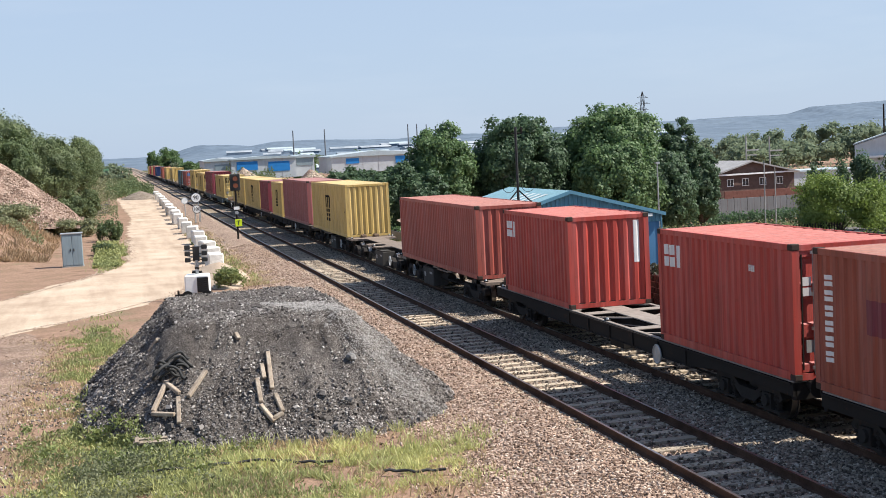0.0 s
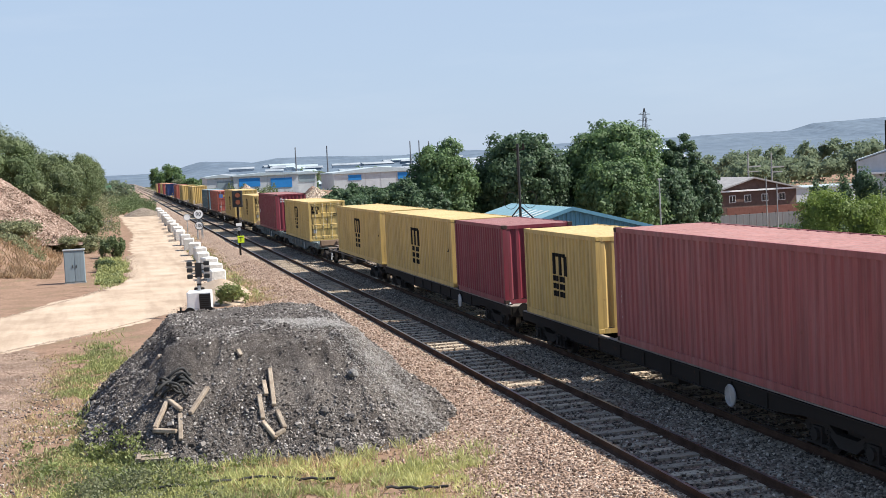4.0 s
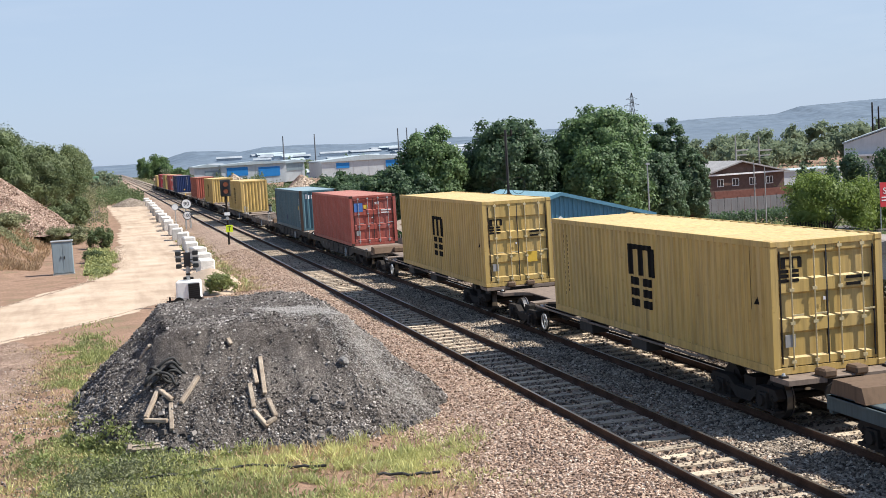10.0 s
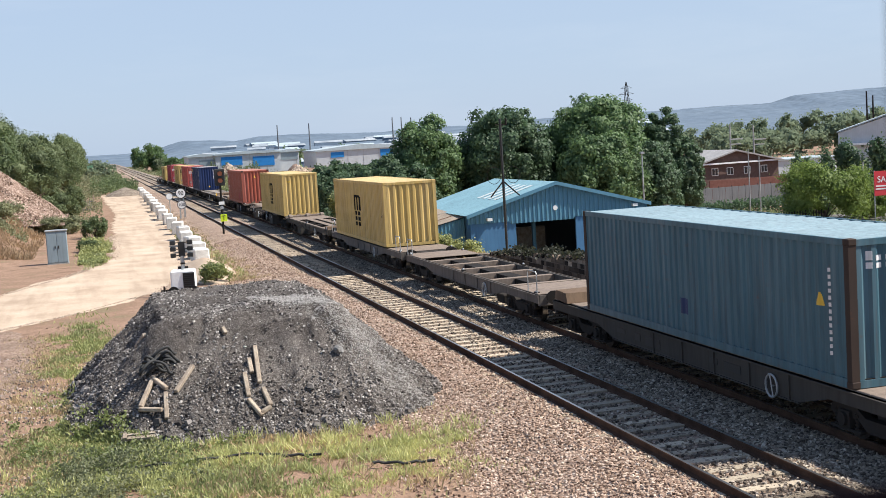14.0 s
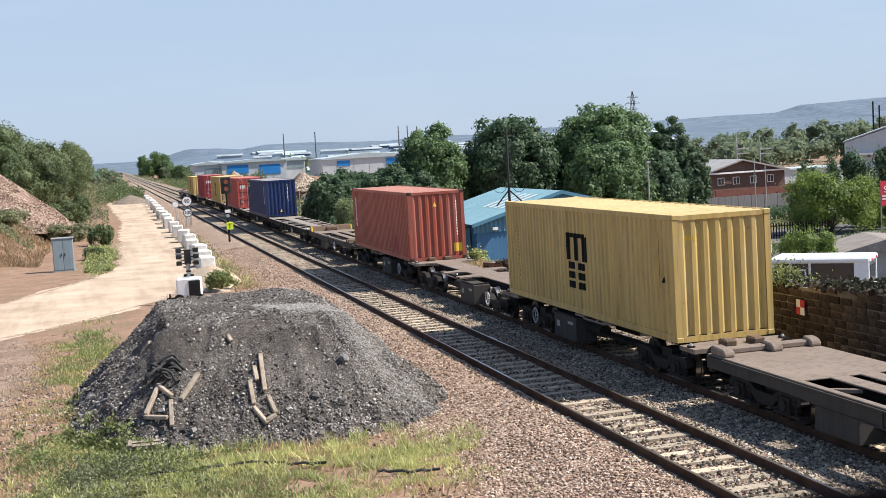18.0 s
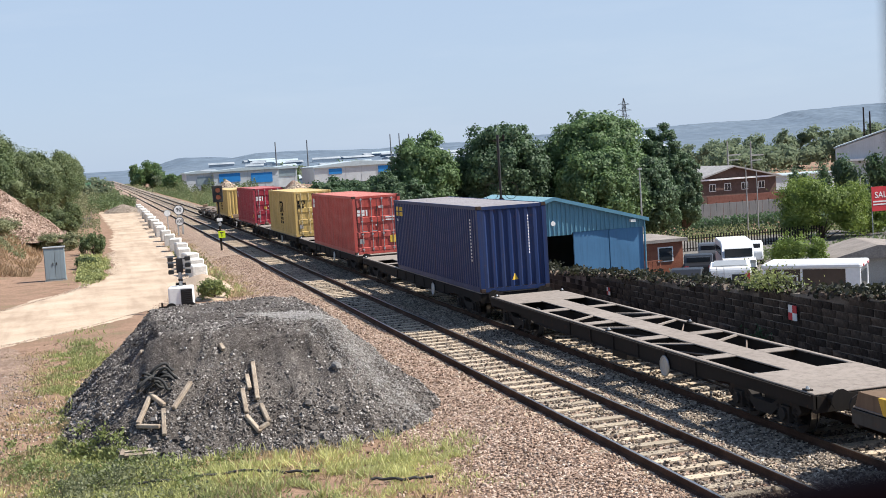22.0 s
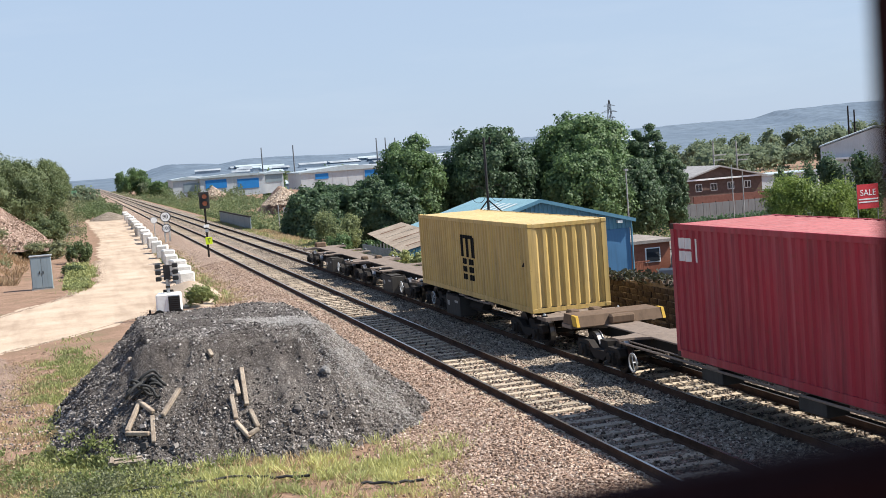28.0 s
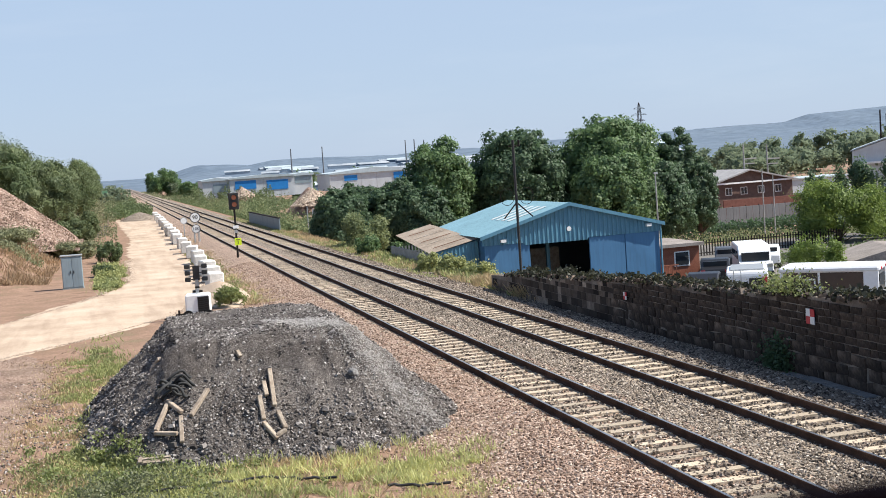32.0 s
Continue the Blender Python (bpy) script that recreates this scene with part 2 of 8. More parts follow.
M = {
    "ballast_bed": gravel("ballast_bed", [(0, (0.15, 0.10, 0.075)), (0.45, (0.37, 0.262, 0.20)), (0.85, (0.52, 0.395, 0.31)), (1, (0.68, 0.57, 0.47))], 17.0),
    "dull_stone": mottled("dull_stone", [(0.3, (0.16, 0.155, 0.15)), (0.7, (0.26, 0.25, 0.24))], 3.0, 0.95, 20.0, 0.6, 0.02),
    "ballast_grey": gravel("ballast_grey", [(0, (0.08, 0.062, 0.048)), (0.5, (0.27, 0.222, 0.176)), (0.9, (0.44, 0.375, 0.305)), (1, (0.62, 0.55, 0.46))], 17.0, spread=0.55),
    "stone_pink": island("stone_pink", [(0, (0.11, 0.072, 0.052)), (0.4, (0.36, 0.248, 0.185)), (0.8, (0.52, 0.385, 0.295)), (1, (0.70, 0.58, 0.48))], patches=0.25),
    "stone_grey": island("stone_grey", [(0, (0.08, 0.064, 0.05)), (0.5, (0.34, 0.282, 0.224)), (0.9, (0.53, 0.455, 0.368)), (1, (0.72, 0.64, 0.54))], patches=0.5),
    "stone_dark": island("stone_dark", [(0, (0.036, 0.031, 0.029)), (0.45, (0.205, 0.188, 0.176)), (0.85, (0.38, 0.352, 0.332)), (1, (0.62, 0.59, 0.56))], patches=0.6),
    "stone_dirty": island("stone_dirty", [(0, (0.042, 0.033, 0.027)), (0.5, (0.215, 0.172, 0.138)), (0.9, (0.38, 0.315, 0.255)), (1, (0.58, 0.50, 0.42))]),
    "heap": gravel("heap", [(0, (0.075, 0.066, 0.061)), (0.5, (0.145, 0.130, 0.120)), (0.9, (0.215, 0.196, 0.182)), (1, (0.38, 0.355, 0.33))], 50.0, spread=0.85, relief=0.7),
    "fine_dust": island("fine_dust", [(0, (0.31, 0.290, 0.268)), (1, (0.50, 0.472, 0.44))]),
    "leaf_pale": leafy("leaf_pale", (0.13, 0.165, 0.075), (0.32, 0.36, 0.18)),
    # chimney steel with a grey-blue haze painted into its tone
    "hazed_steel": plain("hazed_steel", (0.13, 0.155, 0.18), 0.8),
    # willow green, lifted a little to paint haze over the lineside wood
    "leaf_willow": leafy("leaf_willow", (0.070, 0.105, 0.046), (0.185, 0.235, 0.105)),
    "road": mottled("road", [(0.3, (0.36, 0.27, 0.195)), (0.45, (0.54, 0.425, 0.325)), (0.7, (0.61, 0.49, 0.38))], 0.3, 0.95, 3.0, 0.5, 0.04),
    "tarmac": gravel("tarmac", [(0, (0.20, 0.135, 0.10)), (0.5, (0.30, 0.215, 0.165)), (0.9, (0.37, 0.28, 0.22)), (1, (0.50, 0.41, 0.34))], 22.0, spread=0.8, relief=0.5),
    "earth": mottled("earth", [(0.3, (0.19, 0.118, 0.08)), (0.45, (0.33, 0.215, 0.15)), (0.58, (0.27, 0.175, 0.12)), (0.72, (0.23, 0.18, 0.11))], 0.45, 0.95, 7.0, 0.9, 0.06),
    "yard": mottled("yard", [(0.3, (0.13, 0.12, 0.11)), (0.7, (0.22, 0.205, 0.185))], 0.3, 0.9, 8.0, 0.2, 0.02),
    "rubble": gravel("rubble", [(0, (0.17, 0.112, 0.086)), (0.5, (0.28, 0.195, 0.155)), (1, (0.42, 0.33, 0.275))], 7.0, spread=0.6),
    "rail_side": mottled("rail_side", [(0.3, (0.055, 0.030, 0.020)), (0.7, (0.12, 0.068, 0.046))], 2.0, 0.95, 40.0, 0.3, 0.005),
    "rail_top": plain("rail_top", (0.45, 0.43, 0.41), 0.28, 0.9),
    "sleeper": mottled("sleeper", [(0.3, (0.38, 0.30, 0.215)), (0.7, (0.62, 0.53, 0.41))], 1.5, 0.9, 30.0, 0.3, 0.01, vary=0.6),
    "steel_dark": paint("steel_dark", (0.022, 0.019, 0.017), 0.8, 0.5, 0.4),
    "bogie": paint("bogie", (0.034, 0.030, 0.027), 0.85, 0.55, 0.35),
    "box_grey": paint("box_grey", (0.065, 0.060, 0.054), 0.7, 0.5, 0.3),
    "label_grey": plain("label_grey", (0.30, 0.295, 0.285), 0.6),
    "deck": paint("deck", (0.235, 0.185, 0.150), 0.7, 0.45, 0.35),
    "dusty_grey": paint("dusty_grey", (0.15, 0.132, 0.118), 0.75, 0.5, 0.35),
    "deck_pale": paint("deck_pale", (0.29, 0.25, 0.218), 0.7, 0.4, 0.3),
    "deck_grey": paint("deck_grey", (0.09, 0.118, 0.125), 0.6, 0.45, 0.35),
    "box_brown": paint("box_brown", (0.165, 0.112, 0.076), 0.75, 0.45, 0.4),
    "yellow_mark": paint("yellow_mark", (0.62, 0.38, 0.04), 0.5, 0.3, 0.2),
    "wheel": plain("wheel", (0.028, 0.024, 0.022), 0.55, 0.5),
    "wheel_tread": plain("wheel_tread", (0.30, 0.28, 0.26), 0.3, 0.9),
    "chrome": plain("chrome", (0.55, 0.55, 0.55), 0.35, 0.8),
    "white": plain("white", (0.80, 0.80, 0.78), 0.5),
    "black": plain("black", (0.02, 0.02, 0.02), 0.6),
    "logo_black": plain("logo_black", (0.012, 0.011, 0.010), 0.85),
    "logo_white": plain("logo_white", (0.72, 0.70, 0.68), 0.6),
    "logo_yellow": plain("logo_yellow", (0.70, 0.45, 0.05), 0.6),
    "logo_blue": plain("logo_blue", (0.06, 0.16, 0.42), 0.6),
    "block": mottled("block", [(0.3, (0.62, 0.60, 0.56)), (0.7, (0.80, 0.78, 0.74))], 1.5, 0.85, 14.0, 0.4, 0.02, vary=0.2),
    "cabinet": paint("cabinet", (0.24, 0.30, 0.33), 0.5, 0.25, 0.1),
    "galv": plain("galv", (0.42, 0.43, 0.43), 0.5, 0.6),
    "concrete": mottled("concrete", [(0.3, (0.30, 0.29, 0.27)), (0.7, (0.42, 0.40, 0.37))], 0.8, 0.9, 14.0, 0.3, 0.01),
    "shed_wall": paint("shed_wall", (0.075, 0.185, 0.33), 0.6, 0.25, 0.08),
    "shed_trim": paint("shed_trim", (0.10, 0.245, 0.34), 0.5, 0.2, 0.08),
    "shed_roof": paint("shed_roof", (0.20, 0.35, 0.405), 0.5, 0.3, 0.06),
    "skylight": plain("skylight", (0.55, 0.60, 0.58), 0.4),
    "lean_roof": mottled("lean_roof", [(0.3, (0.24, 0.19, 0.145)), (0.7, (0.42, 0.35, 0.28))], 0.6, 0.9, 10.0, 0.3, 0.02),
    "lean_streak": mottled("lean_streak", [(0.3, (0.42, 0.37, 0.31)), (0.7, (0.56, 0.50, 0.43))], 2.0, 0.9, 10.0, 0.3, 0.02),
    "lean_rust": mottled("lean_rust", [(0.3, (0.17, 0.09, 0.06)), (0.7, (0.28, 0.16, 0.11))], 2.0, 0.9, 10.0, 0.3, 0.02),
    "interior": plain("interior", (0.10, 0.11, 0.12), 0.8),
    "wall_stone": mottled("wall_stone", [(0.3, (0.030, 0.024, 0.021)), (0.5, (0.085, 0.065, 0.052)), (0.72, (0.24, 0.185, 0.145))], 1.6, 0.9, 14.0, 0.9, 0.04, vary=0.8),
    "wall_rubble": island("wall_rubble", [(0, (0.025, 0.020, 0.018)), (0.5, (0.095, 0.074, 0.060)), (0.85, (0.19, 0.15, 0.12)), (1, (0.40, 0.33, 0.27))], 0.9, 9.0, 0.7),
    "mortar": mottled("mortar", [(0.3, (0.07, 0.058, 0.048)), (0.55, (0.24, 0.20, 0.165)), (0.75, (0.46, 0.40, 0.33))], 0.7, 0.95, 16.0, 0.5, 0.02),
    "brick": mottled("brick", [(0.3, (0.235, 0.085, 0.055)), (0.7, (0.33, 0.135, 0.085))], 1.5, 0.9, 20.0, 0.3, 0.01),
    "brick_old": mottled("brick_old", [(0.3, (0.16, 0.072, 0.058)), (0.7, (0.23, 0.11, 0.088))], 1.5, 0.9, 20.0, 0.3, 0.01),
    # brown brick, its front's shade and haze put into the colour
    "brick_shaded": mottled("brick_shaded", [(0.3, (0.115, 0.075, 0.064)), (0.7, (0.17, 0.112, 0.094))], 1.5, 0.9, 20.0, 0.3, 0.01),
    "slate": mottled("slate", [(0.3, (0.26, 0.25, 0.25)), (0.7, (0.40, 0.39, 0.38))], 1.0, 0.8, 12.0, 0.2, 0.01),
    "felt": mottled("felt", [(0.3, (0.24, 0.21, 0.185)), (0.7, (0.34, 0.30, 0.27))], 1.0, 0.9, 12.0, 0.2, 0.01),
    "van_white": plain("van_white", (0.80, 0.81, 0.82), 0.3),
    "car_dark": plain("car_dark", (0.012, 0.012, 0.014), 0.4),
    "car_silver": plain("car_silver", (0.055, 0.06, 0.07), 0.4),
    "glass": plain("glass", (0.03, 0.035, 0.04), 0.08),
    "tyre": plain("tyre", (0.02, 0.02, 0.02), 0.85),
    "red": plain("red", (0.55, 0.03, 0.04), 0.5),
    "bark": mottled("bark", [(0.3, (0.08, 0.06, 0.045)), (0.7, (0.15, 0.12, 0.09))], 3.0, 0.95, 20.0, 0.6, 0.03),
    "leaf_dark": leafy("leaf_dark", (0.030, 0.066, 0.038), (0.140, 0.218, 0.112)),
    "leaf_mid": leafy("leaf_mid", (0.046, 0.098, 0.042), (0.205, 0.305, 0.125)),
    "leaf_light": leafy("leaf_light", (0.10, 0.155, 0.035), (0.27, 0.35, 0.09)),
    # grey-green leaf, lightened with the wood's haze in its colour
    "leaf_grey": leafy("leaf_grey", (0.085, 0.115, 0.055), (0.215, 0.26, 0.125)),
    "grass": leafy("grass", (0.36, 0.38, 0.15), (0.68, 0.66, 0.34), 0.6, 0.45),
    "dry_grass": leafy("dry_grass", (0.30, 0.22, 0.12), (0.62, 0.49, 0.31), 0.7, 0.4),
    "leaf_bank": leafy("leaf_bank", (0.13, 0.145, 0.08), (0.29, 0.30, 0.17)),
    "bank_dry": leafy("bank_dry", (0.20, 0.13, 0.08), (0.46, 0.33, 0.21), 0.7, 0.4),
    "road_grit": island("road_grit", [(0, (0.36, 0.28, 0.21)), (1, (0.66, 0.55, 0.44))]),
    "clod": island("clod", [(0, (0.13, 0.082, 0.058)), (0.8, (0.34, 0.24, 0.185)), (1, (0.50, 0.40, 0.33))]),
    "low_weed": leafy("low_weed", (0.12, 0.15, 0.05), (0.34, 0.38, 0.15), 0.6, 0.4),
    "weed": leafy("weed", (0.19, 0.215, 0.085), (0.46, 0.475, 0.21), 0.6, 0.4),
    "timber": mottled("timber", [(0.3, (0.26, 0.20, 0.15)), (0.7, (0.48, 0.41, 0.33))], 4.0, 0.9, 30.0, 0.4, 0.01, vary=0.4),
    "blue_door": paint("blue_door", (0.02, 0.21, 0.54), 0.5, 0.1, 0.0),
    "clad": paint("clad", (0.50, 0.53, 0.55), 0.5, 0.15, 0.02),
    "clad_roof": paint("clad_roof", (0.42, 0.49, 0.52), 0.5, 0.2, 0.02),
    # the distance haze is mixed into this blue-grey base colour
    "far_haze_blue": mottled("far_haze_blue", [(0.3, (0.115, 0.155, 0.205)), (0.7, (0.155, 0.20, 0.25))], 0.01, 1.0, 0.06, 0.0, 1.0),
    "far_roof": mottled("far_roof", [(0.3, (0.22, 0.26, 0.30)), (0.7, (0.42, 0.45, 0.48))], 0.05, 0.8, 0.5, 0.0, 0.1),
    "lime": plain("lime", (0.62, 0.78, 0.02), 0.5),
    "lamp_red": plain("lamp_red", (0.42, 0.14, 0.07), 0.4, 0.0, 0.08),
    "excav": plain("excav", (0.12, 0.25, 0.14), 0.5),
    "dead_growth": leafy("dead_growth", (0.012, 0.013, 0.010), (0.07, 0.075, 0.045)),
    "rod": plain("rod", (0.62, 0.52, 0.30), 0.45, 0.2),
    "bridge_red": mottled("bridge_red", [(0.3, (0.012, 0.003, 0.003)), (0.7, (0.024, 0.006, 0.005))], 3.0, 0.95, 40.0, 0.2, 0.002),
    # far foliage, paled and greyed to paint the haze over it
    "leaf_hazed": leafy("leaf_hazed", (0.165, 0.21, 0.145), (0.275, 0.325, 0.225), 0.95, 0.55),
    "fence_grey": paint("fence_grey", (0.20, 0.205, 0.21), 0.6, 0.3, 0.1),
    "rope": plain("rope", (0.03, 0.03, 0.03), 0.8),
}


def haul_road():
    """Crushed limestone, packed by wheels into long pale and dark bands."""
    m, t, b = nodes("road", 0.95)
    v = coords(t)
    band = noise_tex(t, v, 1.0, 5.0, 0.6, (0.9, 0.09, 1))
    patch = noise_tex(t, v, 0.35, 5.0)
    grit = noise_tex(t, v, 14.0, 6.0, 0.7)
    col = ramp(t, patch, [(0.3, (0.40, 0.305, 0.225)), (0.5, (0.50, 0.395, 0.30)), (0.7, (0.57, 0.46, 0.36))])
    col = mix(t, 0.55, col, ramp(t, band, [(0.34, (0.66, 0.62, 0.58)), (0.55, (1.06, 1.05, 1.03))]), "MULTIPLY")
    col = mix(t, 0.5, col, ramp(t, grit, [(0.3, (0.6, 0.58, 0.56)), (0.7, (1.2, 1.2, 1.2))]), "MULTIPLY")
    t.links.new(col, b.inputs["Base Color"])
    bump(t, b, grit, 0.5, 0.03)
    return m


M["road"] = haul_road()
for key, c in {"c_rust": (0.31, 0.072, 0.040), "c_red": (0.45, 0.058, 0.042), "c_faded": (0.30, 0.085, 0.085), "c_brick": (0.36, 0.080, 0.058), "c_maroon": (0.20, 0.024, 0.040), "c_yellow": (0.56, 0.385, 0.125),
               "c_teal": (0.056, 0.134, 0.170), "c_blue": (0.008, 0.027, 0.105), "c_crimson": (0.36, 0.022, 0.042), "c_orange": (0.345, 0.082, 0.05), "c_scarlet": (0.45, 0.070, 0.055)}.items():
    M[key] = paint(key, c, 0.48, 0.42, 0.45, chalk={"c_teal": 0.14, "c_blue": 0.04, "c_maroon": 0.10}.get(key, 0.16))
    # worn blends in fading, dust and the roofs' sunlit brightness
    worn = {"c_teal": 0.45, "c_blue": 0.45}.get(key, 0.24)
    M[key + "_roof"] = paint(key + "_roof", tuple(a + (d - a) * worn for a, d in zip(c, (0.46, 0.56, 0.60) if key == "c_teal" else (0.60, 0.54, 0.47))), 0.6, 0.35, 0.3, chalk=0.1)    # bleached and dusty on top, and painted brighter as under the sun
M["casting"] = paint("casting", (0.060, 0.042, 0.034), 0.75, 0.5, 0.6)


# ---------- building helpers ----------
def box(bm, x0, x1, y0, y1, z0, z1):
    v = [bm.verts.new(p) for p in itertools.product((x0, x1), (y0, y1), (z0, z1))]
    for f in ((0, 1, 3, 2), (4, 6, 7, 5), (0, 4, 5, 1), (2, 3, 7, 6), (0, 2, 6, 4), (1, 5, 7, 3)):
        bm.faces.new([v[i] for i in f])
    return v


def boxes(*rows):
    bm = bmesh.new()
    for r in rows:
        box(bm, *r)
    return bm


def bevelled(bm, width):
    bmesh.ops.bevel(bm, geom=bm.edges[:], offset=width, segments=1, affect="EDGES")
    return bm


def tube(bm, p, q, r0, r1=None, n=8, caps=True):
    p, q = Vector(p), Vector(q)
    r1 = r0 if r1 is None else r1
    a = (q - p).normalized()
    s = a.orthogonal().normalized()
    u = a.cross(s)
    rings = []
    for c, r in ((p, r0), (q, r1)):
        rings.append([bm.verts.new(c + (s * math.cos(k * math.tau / n) + u * math.sin(k * math.tau / n)) * r) for k in range(n)])
    for k in range(n):
        bm.faces.new((rings[0][k], rings[0][(k + 1) % n], rings[1][(k + 1) % n], rings[1][k]))
    if caps:
        bm.faces.new(rings[0][::-1])
        bm.faces.new(rings[1])


def tubes(*rows, n=8):
    bm = bmesh.new()
    for r in rows:
        tube(bm, *r, n=n)
    return bm


def pipe(bm, pts, r, n=8, closed=False):
    """One bent tube through the points."""
    pts = [Vector(p) for p in pts]
    m = len(pts)
    rings = []
    for i, p in enumerate(pts):
        a = pts[(i + 1) % m] if closed or i < m - 1 else p
        b = pts[i - 1] if closed or i else p
        d = (a - b).normalized()
        s = d.cross(Vector((0.31, 0.17, 0.94))).normalized()
        u = d.cross(s)
        rings.append([bm.verts.new(p + (s * math.cos(k * math.tau / n) + u * math.sin(k * math.tau / n)) * r) for k in range(n)])
    for i in range(m if closed else m - 1):
        p, q = rings[i], rings[(i + 1) % m]
        for k in range(n):
            bm.faces.new((p[k], p[(k + 1) % n], q[(k + 1) % n], q[k]))
    return bm


def prism(bm, outline, axis, a, b):
    """Extrudes an outline (list of 2D points) along an axis from a to b."""
    put3 = {"x": lambda p, d: (d, p[0], p[1]), "y": lambda p, d: (p[0], d, p[1]), "z": lambda p, d: (p[0], p[1], d)}[axis]
    lo = [bm.verts.new(put3(p, a)) for p in outline]
    hi = [bm.verts.new(put3(p, b)) for p in outline]
    n = len(outline)
    for k in range(n):
        bm.faces.new((lo[k], lo[(k + 1) % n], hi[(k + 1) % n], hi[k]))
    bm.faces.new(lo[::-1])
    bm.faces.new(hi)


def mesh_of(name, bm, material):
    bmesh.ops.recalc_face_normals(bm, faces=bm.faces[:])
    me = bpy.data.meshes.new(name)
    bm.to_mesh(me)
    bm.free()
    if material:
        me.materials.append(M[material])
    return me


def part(name, bm, material, parent=None, label="", at=None):
    """Links a bmesh (or a mesh) as one mesh object under a thing or a part."""
    ob = new(name, bm if isinstance(bm, bpy.types.Mesh) else mesh_of(name, bm, material))
    ob.parent = parent
    if at is not None:
        ob.matrix_basis = at
    return tagged(ob, label)


def thing(name, label, category, m=None, group="", kind=""):
    ob = new(name)
    ob.empty_display_size = 0.2
    if m is not None:
        ob.matrix_basis = m
    return tagged(ob, label, category, group, kind)


def single(name, bm, material, label, category, m=None, group="", kind=""):
    """A thing of one mesh."""
    ob = part(name, bm, material, None, "", m)
    return tagged(ob, label, category, group, kind)


def raw(name, verts, faces, material, label="", category="", kind="", smooth=False):
    me = bpy.data.meshes.new(name)
    me.from_pydata(verts, [], faces)
    me.materials.append(M[material])
    if smooth:
        me.polygons.foreach_set("use_smooth", [True] * len(me.polygons))
    return tagged(new(name, me), label, category, "", kind)


def smooth01(a, b, v):
    k = min(1.0, max(0.0, (v - a) / (b - a)))
    return k * k * (3 - 2 * k)


# ---------- ground ----------
def height(x, y):
    z = -0.42
    wide = smooth01(46, 62, y)
    z -= 2.6 * smooth01(7.0, 7.25 + 5.5 * wide, x)
    z -= 3.4 * smooth01(28, 58, x) * smooth01(92, 138, y) + 1.6 * smooth01(60, 110, x) * smooth01(120, 190, y)
    z += 2.2 * smooth01(-14.2, -19, x) * smooth01(78, 100, y)
    z += 2.4 * smooth01(-19, -40, x) * smooth01(60, 90, y)
    if y < 400 and (x > 8 or x < -14 and y > 76):
        z += 0.10 * noise.noise((x * 0.35, y * 0.35, 3.0))
    return z


def on_road(x, y):
    """Whether a place lies on the haul road."""
    left = float(np.interp(y, (48, 56.5, 61.3, 66.2, 71, 76, 81, 104, 148, 222), (-40, -20, -15.5, -14, -11.6, -10.1, -9.5, -9.2, -8.6, -9.8)))
    right = float(np.interp(y, (44, 48.8, 50.4, 52.6, 55.1, 58.5, 62.5, 66, 84, 150, 222), (-20, -14.5, -12.9, -11.3, -9.3, -7.7, -6.6, -5.6, -5.0, -4.0, -3.4)))
    return left < x < right and y < 220


def spaced(stops):
    out = []
    for a, b, step in stops:
        n = max(1, round((b - a) / step))
        out += [a + (b - a) * k / n for k in range(n)]
    return out + [stops[-1][1]]


gx = spaced([(-4000, -400, 600), (-400, -60, 34), (-60, -16, 2.0), (-16, 6.8, 0.6), (6.8, 13, 0.3), (13, 40, 1.5), (40, 120, 5), (120, 600, 60), (600, 5000, 550)])
gy = spaced([(-200, 0, 25), (0, 18, 3), (18, 70, 0.8), (70, 140, 2), (140, 260, 6), (260, 700, 44), (700, 4900, 350)])
verts = [(x, y, height(x, y)) for y in gy for x in gx]
nx = len(gx)
faces = [(j * nx + i, j * nx + i + 1, (j + 1) * nx + i + 1, (j + 1) * nx + i) for j in range(len(gy) - 1) for i in range(nx - 1)]
raw("ground", verts, faces, "earth", "dry brown earth and thin grass beside the railway", "ground", "structure", True)


def sheet(name, outline, lift, material, label):
    """A flat surface lying just over the ground, cut to an outline."""
    worn = []
    for (xa, ya), (xb, yb) in zip(outline, outline[1:] + outline[:1]):
        n = max(1, int(math.hypot(xb - xa, yb - ya) / 0.25))
        for k in range(n):
            x, y = xa + (xb - xa) * k / n, ya + (yb - ya) * k / n
            worn.append((x + 0.45 * noise.noise((x * 0.5, y * 0.5, 1)) + 0.25 * noise.noise((x * 1.9, y * 1.9, 2)) + 0.22 * noise.noise((x * 5.3, y * 5.3, 4)), y + 0.6 * noise.noise((x * 0.5, y * 0.5, 8)) + 0.22 * noise.noise((x * 5.3, y * 5.3, 6))))
    bm = bmesh.new()
    f = bm.faces.new([bm.verts.new((x, y, -0.42 + lift)) for x, y in worn])
    if f.normal.z < 0:
        f.normal_flip()
    bmesh.ops.triangulate(bm, faces=bm.faces[:])
    return tagged(part(name, bm, material), label, "road", kind="structure")


sheet("road", [(-3.4, 222), (-4.0, 150), (-4.7, 110), (-5.0, 84), (-5.6, 66), (-6.6, 62.5), (-7.7, 58.5), (-9.3, 55.1), (-11.3, 52.6), (-12.9, 50.4), (-14.5, 48.8), (-20, 44), (-40, 34),
               (-40, 50), (-20, 56.5), (-15.5, 61.3), (-14.0, 66.2), (-11.6, 71.0), (-10.1, 76), (-9.5, 81), (-9.2, 104), (-8.6, 148), (-9.9, 218), (-9.6, 222)], 0.012, "road", "pale crushed limestone haul road")
